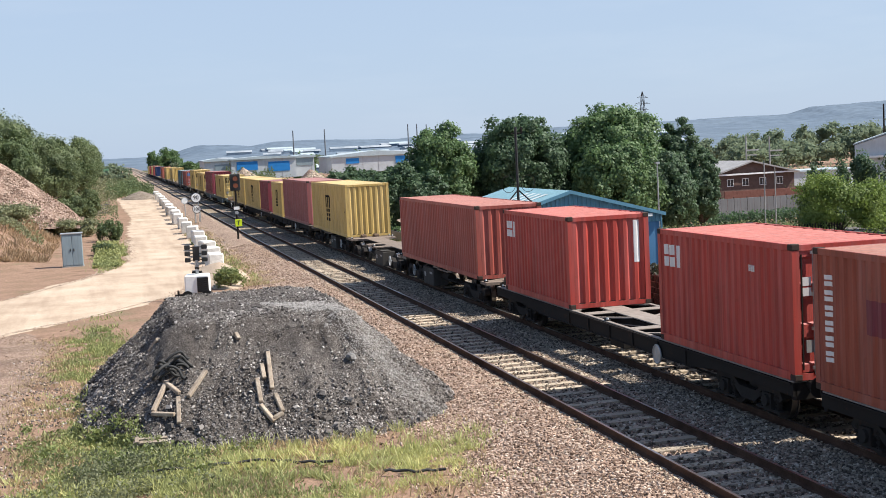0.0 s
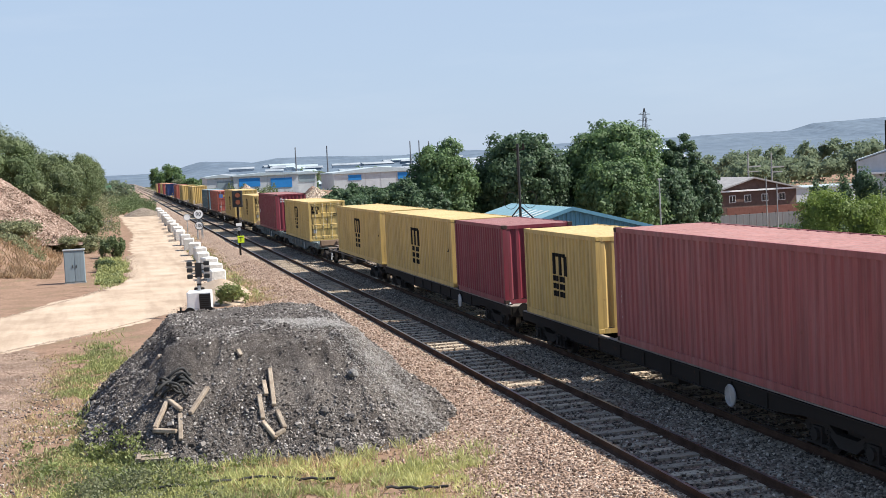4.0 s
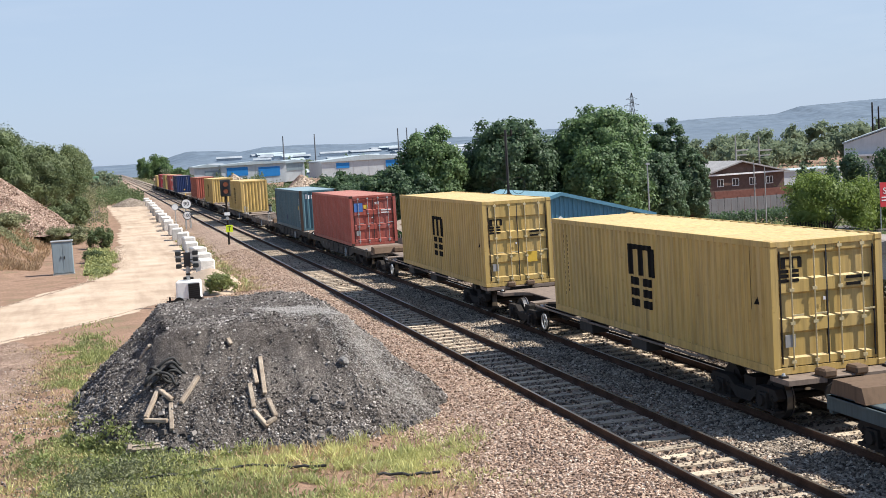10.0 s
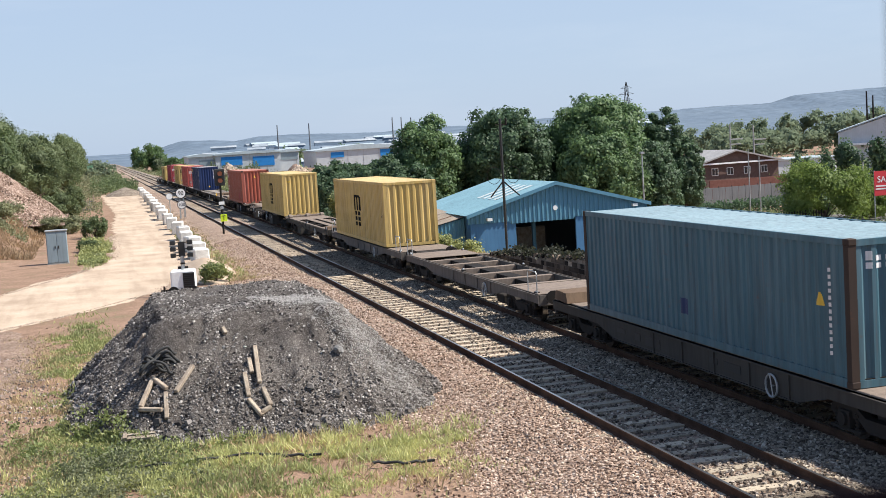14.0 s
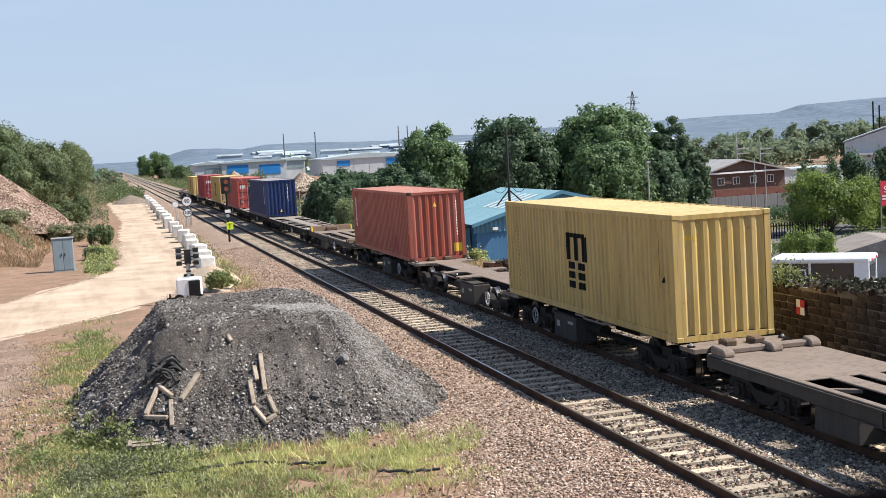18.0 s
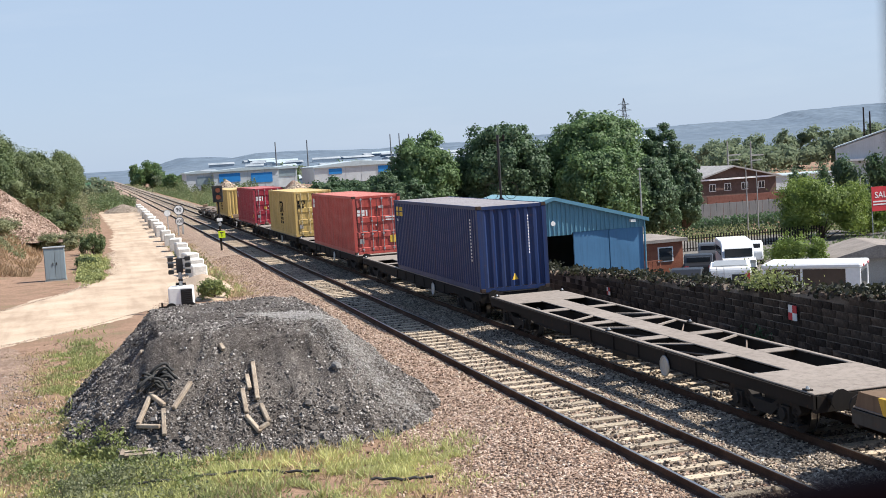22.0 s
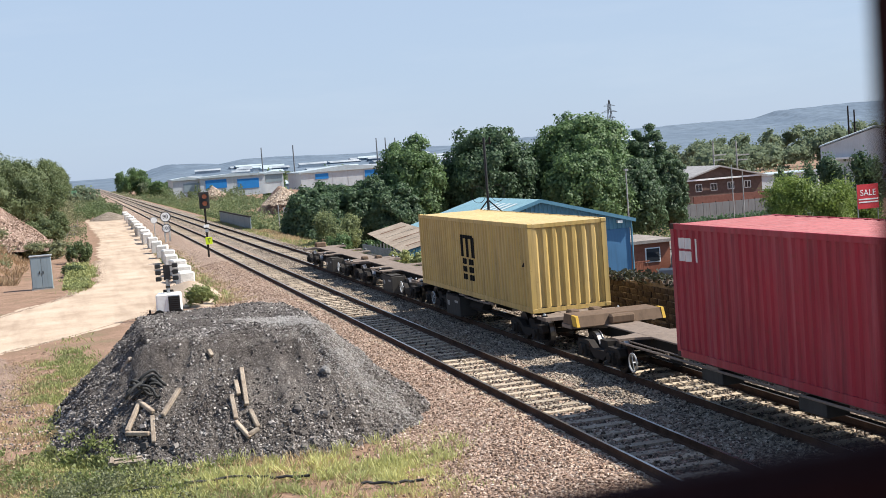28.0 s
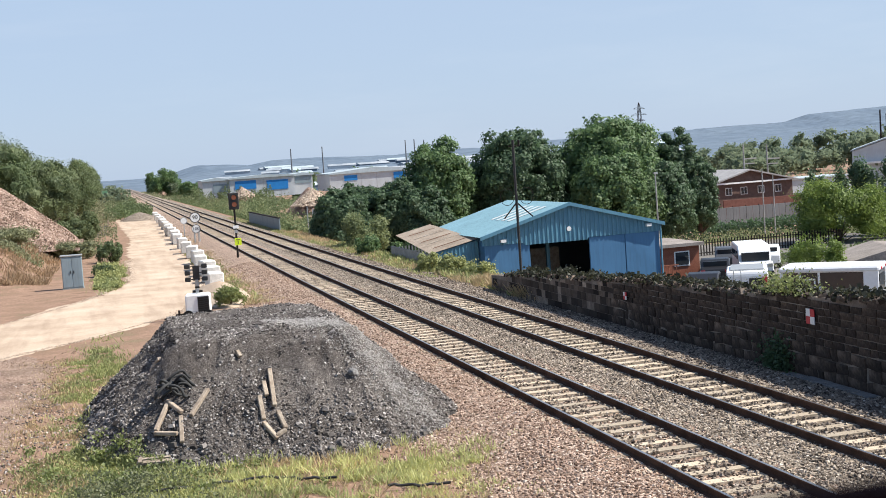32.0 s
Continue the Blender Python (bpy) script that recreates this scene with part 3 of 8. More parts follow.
sheet("lane", [(-13.6, 49.2), (-12.5, 45), (-12.4, 40), (-12.9, 32), (-13.0, 12), (-40, 12), (-40, 33.9), (-20, 44.6), (-15.0, 49.3)], 0.010, "tarmac", "worn grey-brown dusty tarmac lane")

# ballast: a bed with sloping shoulders under both tracks
NEAR, FAR, GAUGE = 0.0, 3.42, 0.7525


def strip(name, section, ys, material, label, category):
    """A cross-section in x and z carried along the track."""
    vs = [(x, y, z + (0.02 * noise.noise((x * 2.1, y * 1.3, 7.0)) if 0 < i < len(section) - 1 else 0)) for y in ys for i, (x, z) in enumerate(section)]
    n = len(section)
    fs = [(j * n + i, j * n + i + 1, (j + 1) * n + i + 1, (j + 1) * n + i) for j in range(len(ys) - 1) for i in range(n - 1)]
    return raw(name, vs, fs, material, label, category, "structure", True)


by = spaced([(-30, 16, 6), (16, 60, 0.5), (60, 140, 2.0), (140, 500, 20), (500, 2400, 300)])
shoulder = [(-4.6, -0.46), (-3.6, -0.40), (-2.9, -0.36), (-2.2, -0.24), (-1.75, -0.17), (-1.4, -0.15), (-1.0, -0.16), (-0.5, -0.19), (0.0, -0.20), (0.5, -0.19), (1.0, -0.16), (1.36, -0.15)]
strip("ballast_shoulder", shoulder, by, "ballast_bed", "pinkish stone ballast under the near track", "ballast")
middle = [(1.36, -0.15), (1.7, -0.19), (2.1, -0.17), (2.6, -0.17), (3.0, -0.20), (3.42, -0.20), (3.9, -0.19), (4.4, -0.17), (4.9, -0.17), (5.4, -0.24), (6.0, -0.34), (6.62, -0.36), (7.0, -0.6)]
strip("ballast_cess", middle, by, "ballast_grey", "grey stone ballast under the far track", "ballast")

RAIL = [(-0.07, -0.159), (0.07, -0.159), (0.07, -0.148), (0.012, -0.125), (0.010, -0.045), (0.035, -0.032), (0.035, -0.004), (0.028, 0.0), (-0.028, 0.0), (-0.035, -0.004), (-0.035, -0.032), (-0.010, -0.045), (-0.012, -0.125), (-0.07, -0.148)]
for track_x, what in ((NEAR, "near"), (FAR, "far")):
    track = thing("track", "rusty steel rails on concrete sleepers of the " + what + " line", "railway track", kind="structure", group="railway tracks")
    for side in (-1, 1):
        bm = bmesh.new()
        prism(bm, [(track_x + side * GAUGE + x, z) for x, z in RAIL], "y", -30, 2400)
        rail = part("rail", bm, "rail_side", track)
        part("rail_head", boxes((track_x + side * GAUGE - 0.026, track_x + side * GAUGE + 0.026, -30, 2400, -0.003, 0.003)), "rail_top", rail, "polished running surface")


# ---------- loose stones, grass and leaves: real geometry in bulk ----------
def stones(name, spots, size, material, label):
    """Broken stones, ten faces each, bedded at (x, y, z)."""
    rng = np.random.default_rng(len(spots))
    n = len(spots)
    ring = np.array([(1, 0), (0, 1), (-1, 0), (0, -1)], float)
    base = np.concatenate([np.c_[ring, np.full(4, -0.35)], np.c_[ring * 0.72 + 0.08, np.full(4, 0.55)]])
    sc = rng.uniform(0.45, 1.0, (n, 1, 1)) * size * rng.uniform(0.68, 1.2, (n, 8, 1)) * np.array([1.1, 0.9, 0.95])
    ang = rng.uniform(0, math.tau, n)
    tilt = rng.normal(0, 0.42, n)
    c, s, ct, st = np.cos(ang), np.sin(ang), np.cos(tilt), np.sin(tilt)
    p = base[None] * sc
    p = np.stack([p[..., 0], p[..., 1] * ct[:, None] - p[..., 2] * st[:, None], p[..., 1] * st[:, None] + p[..., 2] * ct[:, None]], -1)
    p = np.stack([p[..., 0] * c[:, None] - p[..., 1] * s[:, None], p[..., 0] * s[:, None] + p[..., 1] * c[:, None], p[..., 2]], -1)
    p += np.asarray(spots, float)[:, None]
    tri = np.array([(4, 5, 6), (4, 6, 7), (0, 1, 5), (0, 5, 4), (1, 2, 6), (1, 6, 5), (2, 3, 7), (2, 7, 6), (3, 0, 4), (3, 4, 7)])
    f = (tri[None] + 8 * np.arange(n)[:, None, None]).reshape(-1, 3)
    return raw(name, p.reshape(-1, 3).tolist(), f.tolist(), material, label, "stones", "stuff")


def section_z(section, x):
    return float(np.interp(x, [p[0] for p in section], [p[1] for p in section]))


def cards(name, centres, size, material, label="", category="", kind="", upright=0.0, aspect=1.0, parent=None, seed=1, facing=None, core=None):
    """Small leaf or blade faces at the centres, each at its own slant."""
    rng = np.random.default_rng(seed)
    c = np.asarray(centres, float)
    n = len(c)
    a = rng.normal(size=(n, 3))
    a[:, 2] = a[:, 2] * (1 - upright) + upright * 2.2
    a /= np.linalg.norm(a, axis=1)[:, None]
    if facing is not None:
        out = facing + rng.normal(0, 0.33, (n, 3))
        a = np.cross(out, a)
        a /= np.linalg.norm(a, axis=1)[:, None]
        b = np.cross(out, a)
    else:
        b = np.cross(a, rng.normal(size=(n, 3)))
    b /= np.linalg.norm(b, axis=1)[:, None]
    h = size * rng.uniform(0.6, 1.3, (n, 1))
    w = h * aspect * 0.5
    pts = np.stack([c - b * w * 0.6, c + b * w * 0.6, c + a * h + b * w * 0.25, c + a * h * 0.75 - b * w], 1)
    pts, f = pts.reshape(-1, 3).tolist(), np.arange(4 * n).reshape(n, 4).tolist()
    if core is not None:
        f += (core[1] + len(pts)).tolist()
        pts += core[0].tolist()
    ob = raw(name, pts, f, material, label, category, kind)
    ob.parent = parent
    return ob


def crown_points(seed, spread, tall, count, base, lumps=16, hollow=0.72):
    """Leaf places on the outside of lobes made of smaller lumps: an uneven crown with gaps."""
    rng = np.random.default_rng(seed)
    lobes = max(5, lumps // 2)
    out, ways, cores = [], [], []
    for k in range(lobes):
        th = (k + rng.uniform(0, 0.8)) * 2.4
        u = -0.8 + 1.48 * (k + 0.5) / lobes
        r = (1 - abs(u) ** 2.8) ** (1 / 2.8) * rng.uniform(0.52, 0.76)
        centre = np.array([r * math.cos(th) * spread, r * math.sin(th) * spread, base + tall * (0.50 + 0.37 * u)])
        size = np.array([spread, spread, tall * 0.52]) * rng.uniform(0.36, 0.50)
        for j in range(7):
            d = rng.normal(size=3) + np.array([r * math.cos(th), r * math.sin(th), 0.35])
            d /= np.linalg.norm(d)
            small = size * rng.uniform(0.38, 0.62)
            m = int(count / (lobes * 7) * (small[0] / (spread * 0.215)) ** 2)
            e = rng.normal(size=(m, 3))
            e /= np.linalg.norm(e, axis=1)[:, None]
            rough = 1 + 0.22 * np.sin(e[:, :1] * 9 + j) * np.sin(e[:, 1:2] * 8 + k)
            out.append(centre + d * size * 0.62 + e * small * rng.uniform(hollow, 1.08, (m, 1)) * rough)
            ways.append(e)
            cores.append((centre + d * size * 0.62, small))
    pts, way = np.concatenate(out), np.concatenate(ways)
    q = (pts - np.array([0, 0, base + tall * 0.5])) / np.array([spread, spread, tall * 0.5])
    far = np.linalg.norm(q, axis=1)
    edge = 1.0 + 0.10 * np.sin(q[:, 0] * 7 + seed) * np.sin(q[:, 1] * 6) + 0.06 * np.sin(q[:, 2] * 15 + q[:, 0] * 9) - 0.12 * rng.random(len(pts)) ** 2
    shrink = np.minimum(1.0, edge / np.maximum(far, 1e-6))[:, None]
    pts = np.array([0, 0, base + tall * 0.5]) + q * shrink * np.array([spread, spread, tall * 0.5])
    return pts, way, cores


def dome_points(seed, spread, tall, count, base, clumps=90):
    """Leaf places of a full domed crown: leafy clumps set close together over a broad ellipsoid."""
    rng = np.random.default_rng(seed)
    out, ways, cores = [], [], []
    mid, half = np.array([0, 0, base + tall * 0.47]), np.array([spread, spread, tall * 0.53])
    for k in range(clumps):
        u = 0.97 - 1.75 * (k + 0.5) / clumps
        th = k * 2.39996 + rng.uniform(-0.25, 0.25)
        r = math.sqrt(max(0.0, 1 - abs(u) ** 2.3))
        small = np.array([1, 1, 0.85]) * spread * rng.uniform(0.17, 0.31) * (1.15 if u < 0.3 else 1.0)
        reach = rng.uniform(0.82, 1.02) - small[0] / spread * 0.85 + (0.07 if k % 9 == 0 else 0)
        centre = mid + half * np.array([r * math.cos(th), r * math.sin(th), u]) * reach
        m = int(count / clumps * (small[0] / (spread * 0.24)) ** 2)
        e = rng.normal(size=(m, 3)) + np.array([r * math.cos(th), r * math.sin(th), u + 0.25]) * 0.9
        e /= np.linalg.norm(e, axis=1)[:, None]
        rough = 1 + 0.24 * np.sin(e[:, :1] * 8 + k) * np.sin(e[:, 1:2] * 7 + k) + 0.10 * np.sin(e[:, 2:] * 13)
        out.append(centre + e * small * rng.uniform(0.66, 1.12, (m, 1)) * rough)
        ways.append(e)
        cores.append((centre, small))
    cores.append((mid, half * 0.80))
    return np.concatenate(out), np.concatenate(ways), cores


def crown_core(cores, spread, tall, base, seed):
    """The close inner foliage of a crown: one rough lump under each cluster of leaves."""
    bm = bmesh.new()
    bmesh.ops.create_icosphere(bm, subdivisions=1, radius=1.0)
    ball = np.array([v.co[:] for v in bm.verts])
    tri = np.array([[v.index for v in f.verts] for f in bm.faces])
    bm.free()
    rng = np.random.default_rng(seed)
    vs = np.concatenate([c + ball * r * 0.74 * rng.uniform(0.72, 1.12, (len(ball), 1)) for c, r in cores])
    mid = np.array([0, 0, base + tall * 0.5])
    q = (vs - mid) / np.array([spread, spread, tall * 0.5])
    q *= np.minimum(1.0, 0.84 / np.maximum(np.linalg.norm(q, axis=1), 1e-6))[:, None]
    fs = (tri[None] + len(ball) * np.arange(len(cores))[:, None, None]).reshape(-1, 3)
    return mid + q * np.array([spread, spread, tall * 0.5]), fs


def tree(x, y, spread, tall, seed, leaf="leaf_mid", count=5000, leaf_size=0.35, base=None, label="", z=None, name="tree", category="tree", lumps=16, group="", aspect=1.5, dome=0):
    ground_z = height(x, y) if z is None else z
    t = thing(name, label or "broad green leafy tree", category, pose(x, y, ground_z), group)
    base = tall * 0.12 if base is None else base
    rng = random.Random(seed)
    bm = bmesh.new()
    r = max(0.05, tall * 0.022)
    tube(bm, (0, 0, -0.3), (0, 0, base + tall * 0.3), r * 1.4, r, 8)
    for k in range(6):
        a = rng.uniform(0, math.tau)
        z0 = base + tall * rng.uniform(0.05, 0.3)
        tube(bm, (0, 0, z0), (math.cos(a) * spread * 0.5, math.sin(a) * spread * 0.5, z0 + tall * rng.uniform(0.12, 0.3)), r * 0.55, r * 0.15, 6)
    part("trunk", bm, "bark", t)
    pts, ways, cores = dome_points(seed, spread, tall - base, count, base, dome) if dome else crown_points(seed, spread, tall - base, count, base, lumps, 0.72)
    ragged = np.random.default_rng(seed + 5).random((len(pts), 1))
    pts = pts + ways * spread * (0.22 if name == "bush" else 0.015) * ragged ** 4
    cards("crown", pts, leaf_size, leaf, parent=t, seed=seed, aspect=aspect, facing=ways, core=crown_core(cores, spread, tall - base, base, seed))
    return t


# ---------- train ----------
CARS = []    # every moving thing with its place along the train


def corrugated(bm, length, z0, z1, x, pitch, depth, out, axis="y", start=0.0):
    """A trapezoid-corrugated sheet; out is the side to which the outer ridges look."""
    prof, s = [], start
    n = max(1, round(length / pitch))
    p = length / n
    for k in range(n):
        a = start + k * p
        prof += [(a, 0), (a + 0.32 * p, 0), (a + 0.5 * p, -depth), (a + 0.82 * p, -depth)]
    prof.append((start + length, 0))
    vs = []
    for d, o in prof:
        row = []
        for z in (z0, z1):
            row.append(bm.verts.new((x + out * o, d, z) if axis == "y" else (d, x + out * o, z)))
        vs.append(row)
    for a, b in zip(vs, vs[1:]):
        bm.faces.new((a[0], b[0], b[1], a[1]))


def rib_depth(d, start, length, pitch, depth):
    """How far a corrugated sheet stands back at d along it."""
    p = length / max(1, round(length / pitch))
    f = ((d - start) / p) % 1.0
    return depth * float(np.interp(f, (0, 0.32, 0.5, 0.82, 1.0), (0, 0, 1, 1, 0)))


def glyphs(kind, u, z0, s, surface, step):
    """Plain painted shapes in place of a maker's mark, s metres high, lying on the surface: surface(u) gives the point at u along it, step its rib pitch."""
    shapes = {
        "m": [(.05, .40, 0, .72), (.70, 1.02, 0, .72), (1.32, 1.66, 0, .72), (.05, 1.55, .66, .79)],
        "sc": [(a, a + .8, k * .41, k * .41 + .30) for a in (0, 1.0) for k in range(3)],
        "cai": [(0, .50, 0, .44), (0, .50, .54, 1), (.66, 1.24, 0, .44), (.66, 1.24, .54, 1), (1.46, 1.72, 0, 1)],
        "tex": [(0, .30, 0, .30), (0, .30, .40, .85), (.48, .84, 0, .26), (.48, .84, .36, .62), (1.04, 1.40, 0, .26), (1.04, 1.40, .36, .62)],
        "block": [(k * .56, k * .56 + .46, a, b) for k in range(5) for a, b in ((0, .42), (.52, .95))],
        "square": [(0, 1, 0, 1)],
        "line": [(0, .012, 0, 1)],
        "triangle": [(k * .07, 1 - k * .07, k / 7, (k + 1) / 7) for k in range(7)],
        "column": [(0, .16, .0, 1.0)],
        "letters": [(0, .15, k / 6 + a, k / 6 + a + .05) for k in range(6) for a in (0, .07)],
        "ticks": [(0, .03, k / 13, k / 13 + .045) for k in range(13)],
        "row": [(k * .3, k * .3 + .2, 0, 1) for k in range(7)],
    }[kind]
    bm = bmesh.new()
    for a, b, c, d in shapes:
        n = max(1, math.ceil((b - a) * s / (step / 12)))
        cols = []
        for k in range(n + 1):
            p = surface(u + (a + (b - a) * k / n) * s)
            cols.append([bm.verts.new((p[0], p[1], z0 + h * s)) for h in (c, d)])
        for p, q in zip(cols, cols[1:]):
            bm.faces.new((p[0], q[0], q[1], p[1]))
    return bm


def container(y0, length, tall, colour, label, near_end="blind", marks=()):
    """A shipping container on the far line; y0 is its end towards the bridge."""
    w, h = 1.219, 2.896 if tall else 2.591
    c = thing("shipping_container", label, "container", pose(FAR, y0, 1.0), "containers on the train")
    CARS.append((c, y0, 1.0))
    L = length
    part("floor", boxes((-w + 0.03, w - 0.03, 0.03, L - 0.03, 0.03, 0.15)), "steel_dark", c)
    for side in (-1, 1):
        bm = bmesh.new()
        corrugated(bm, L - 0.30, 0.14, h - 0.10, side * (w - 0.012), 0.278, 0.036, side, "y", 0.15)
        part("side_wall", bm, colour, c)
        part("bottom_rail", boxes((side * w - 0.03 - side * 0.03, side * w + 0.03 - side * 0.03, 0.16, L - 0.16, 0.0, 0.16)), colour, c)
        part("top_rail", boxes((side * w - 0.03 - side * 0.03, side * w + 0.03 - side * 0.03, 0.16, L - 0.16, h - 0.12, h - 0.004)), colour, c)
        for e in (0, L):
            d = 0.08 if e == 0 else -0.08
            ya, yb = sorted((e, e + 2 * d))
            part("corner_post", boxes((side * w - (0.15 if side > 0 else 0), side * w + (0 if side > 0 else 0.15), ya + 0.004, yb - 0.004, 0.12, h - 0.12)), "casting" if colour == "c_teal" else colour, c)
            for z in (0, h - 0.118):
                x0, x1 = (w - 0.162, w + 0.004) if side > 0 else (-w - 0.004, -w + 0.162)
                part("corner_casting", bevelled(boxes((x0, x1, ya - 0.006 if e == 0 else yb - 0.178, ya + 0.178 if e == 0 else yb + 0.006, z, z + 0.118)), 0.012), colour if colour == "c_yellow" else "casting", c)
    bm = bmesh.new()
    n = round(L / 0.42)
    prof = []
    for k in range(n):
        a, p = 0.1 + (L - 0.2) * k / n, (L - 0.2) / n
        prof += [(a, h - 0.034), (a + 0.4 * p, h - 0.034), (a + 0.5 * p, h - 0.016), (a + 0.9 * p, h - 0.016)]
    prof += [(L - 0.1, h - 0.034), (L - 0.1, h - 0.05), (0.1, h - 0.05)]
    prism(bm, prof, "x", -w + 0.03, w - 0.03)
    part("roof", bm, colour + "_roof", c, "bleached dusty roof with sunlit brightness in its paint")
    for e in (0, L):
        for z0, z1 in ((0.0, 0.13), (h - 0.13, h - 0.02)):
            part("end_rail", boxes((-w + 0.16, w - 0.16, e + (0.01 if e == 0 else -0.11), e + (0.11 if e == 0 else -0.01), z0, z1)), colour, c)
        if (near_end == "door") == (e == 0):
            s = 1 if e == 0 else -1
            for k in (-1, 1):
                x0, x1 = sorted((k * 0.015, k * (w - 0.16)))
                bm = bmesh.new()
                zs = [0.14, 0.30, 0.34, 0.78, 0.82, 1.06, 1.10, 1.54, 1.58, 1.82, 1.86, 2.30, 2.34, h - 0.13]
                prof = []
                for i, z in enumerate(zs):
                    prof.append((e + s * (0.03 if (i // 2) % 2 == 0 else 0.065), z))
                prof += [(e + s * 0.10, h - 0.13), (e + s * 0.10, 0.14)]
                prism(bm, prof, "x", x0, x1)
                door = part("door", bm, colour, c)
                for dx in (0.28, 0.78):
                    bm = bmesh.new()
                    tube(bm, (k * dx, e + s * 0.012, 0.10), (k * dx, e + s * 0.012, h - 0.10), 0.017, n=6)
                    for z in (0.2, 0.95, 1.6, h - 0.2):
                        box(bm, k * dx - 0.05, k * dx + 0.05, e - 0.004 if s > 0 else e - 0.03, e + 0.03 if s > 0 else e + 0.004, z, z + 0.06)
                    box(bm, k * dx - 0.01, k * dx + 0.24, *sorted((e - s * 0.01, e + s * 0.012)), 1.12, 1.15)
                    part("lock_rod", bm, "rod" if colour == "c_yellow" else "chrome", door, "galvanised locking bar")
                part("hinge_strip", boxes((k * (w - 0.20) - 0.012, k * (w - 0.20) + 0.012, *sorted((e + s * 0.01, e + s * 0.04)), 0.2, h - 0.2)), "steel_dark", door)
            if e == 0:
                for x0, z0, wide, tall, m in ((0.42, 1.75, 0.52, 0.06, "logo_black" if colour == "c_yellow" else "logo_white"), (0.42, 1.62, 0.40, 0.06, "logo_black" if colour == "c_yellow" else "logo_white"), (-0.95, 0.52, 0.22, 0.24, "label_grey"), (-0.10, 1.38, 0.05, 0.07, "logo_white")):
                    part("door_plate", boxes((x0, x0 + wide, 0.016, 0.026, z0, z0 + tall)), m, c, "small painted plate")
            part("door_seal", boxes((-0.015, 0.015, *sorted((e + s * 0.03, e + s * 0.05)), 0.15, h - 0.15)), "black", c)
        else:
            bm = bmesh.new()
            corrugated(bm, 2 * w - 0.32, 0.12, h - 0.12, e + (0.025 if e == 0 else -0.025), 0.30, 0.045, -1 if e == 0 else 1, "x", -w + 0.16)
            part("end_wall", bm, colour, c)
    def on_side(u):
        return (-w + 0.012 + rib_depth(L - u, 0.15, L - 0.30, 0.278, 0.036) - 0.005, L - u)

    def on_end(u):
        return (u, 0.020 + rib_depth(u, -w + 0.16, 2 * w - 0.32, 0.30, 0.045))

    def on_door(u):
        return (u, 0.024)

    for where, kind, u, z, s, mat in marks:
        face = on_side if where == "side" else on_door if near_end == "door" else on_end
        if tall and where == "side" and kind in ("m", "sc"):
            z += 0.14
        part("marking", glyphs(kind, u, z, s, face, 0.28), mat, c, "painted mark")
    return c


def bogie(parent, y):
    """A two-axle bogie: cranked side frames, sprung axle boxes and a bolster."""
    bm = bmesh.new()
    for sx in (-1, 1):
        x0, x1 = sorted((sx * 0.90, sx * 1.08))
        prism(bm, [(y - 1.42, 0.50), (y - 1.30, 0.66), (y - 0.62, 0.66), (y - 0.34, 0.50), (y + 0.34, 0.50), (y + 0.62, 0.66), (y + 1.30, 0.66), (y + 1.42, 0.50), (y + 1.30, 0.42), (y + 0.55, 0.44), (y + 0.28, 0.26), (y - 0.28, 0.26), (y - 0.55, 0.44), (y - 1.30, 0.42)], "x", x0, x1)
    box(bm, -0.9, 0.9, y - 0.24, y + 0.24, 0.40, 0.72)
    b = part("bogie", bm, "bogie", parent)
    for dy in (-0.9, 0.9):
        for sx in (-1, 1):
            bm = bmesh.new()
            box(bm, sx * 1.02 - 0.12, sx * 1.02 + 0.12, y + dy - 0.17, y + dy + 0.17, 0.26, 0.56)
            tube(bm, (sx * 1.14, y + dy, 0.41), (sx * 1.20, y + dy, 0.41), 0.12, n=10)
            box(bm, sx * 1.02 - 0.10, sx * 1.02 + 0.10, y + dy - 0.46, y + dy + 0.46, 0.20, 0.25)
            part("axle_box", bm, "bogie", b)
            for dz in (-0.31, 0.31):
                bm = bmesh.new()
                for k in range(4):
                    tube(bm, (sx * 1.03, y + dy + dz, 0.25 + 0.078 * k), (sx * 1.03, y + dy + dz, 0.29 + 0.078 * k), 0.085, n=6)
                tube(bm, (sx * 1.03, y + dy + dz, 0.25), (sx * 1.03, y + dy + dz, 0.56), 0.06, n=6)
                part("coil_spring", bm, "steel_dark", b)
        bm = bmesh.new()
        for sx in (-1, 1):
            tube(bm, (sx * 0.69, 0, 0), (sx * 0.82, 0, 0), 0.42, n=20)
            tube(bm, (sx * 0.66, 0, 0), (sx * 0.69, 0, 0), 0.45, n=20)
            for k in range(4):
                a = k * math.pi / 2
                tube(bm, (sx * 0.82, 0.26 * math.cos(a), 0.26 * math.sin(a)), (sx * 0.84, 0.26 * math.cos(a), 0.26 * math.sin(a)), 0.06, n=6)
        tube(bm, (-0.69, 0, 0), (0.69, 0, 0), 0.08, n=8)
        me = mesh_of("wheelset", bm, "wheel")
        me.materials.append(M["wheel_tread"])
        for p in me.polygons:
            if math.hypot(p.center.y, p.center.z) > 0.38 and abs(p.normal.x) < 0.5:
                p.material_index = 1
        wheel = part("wheelset", me, None, b, "", pose(0, y + dy, 0.42))
        WHEELS.append((parent, wheel, y + dy))


WHEELS = []


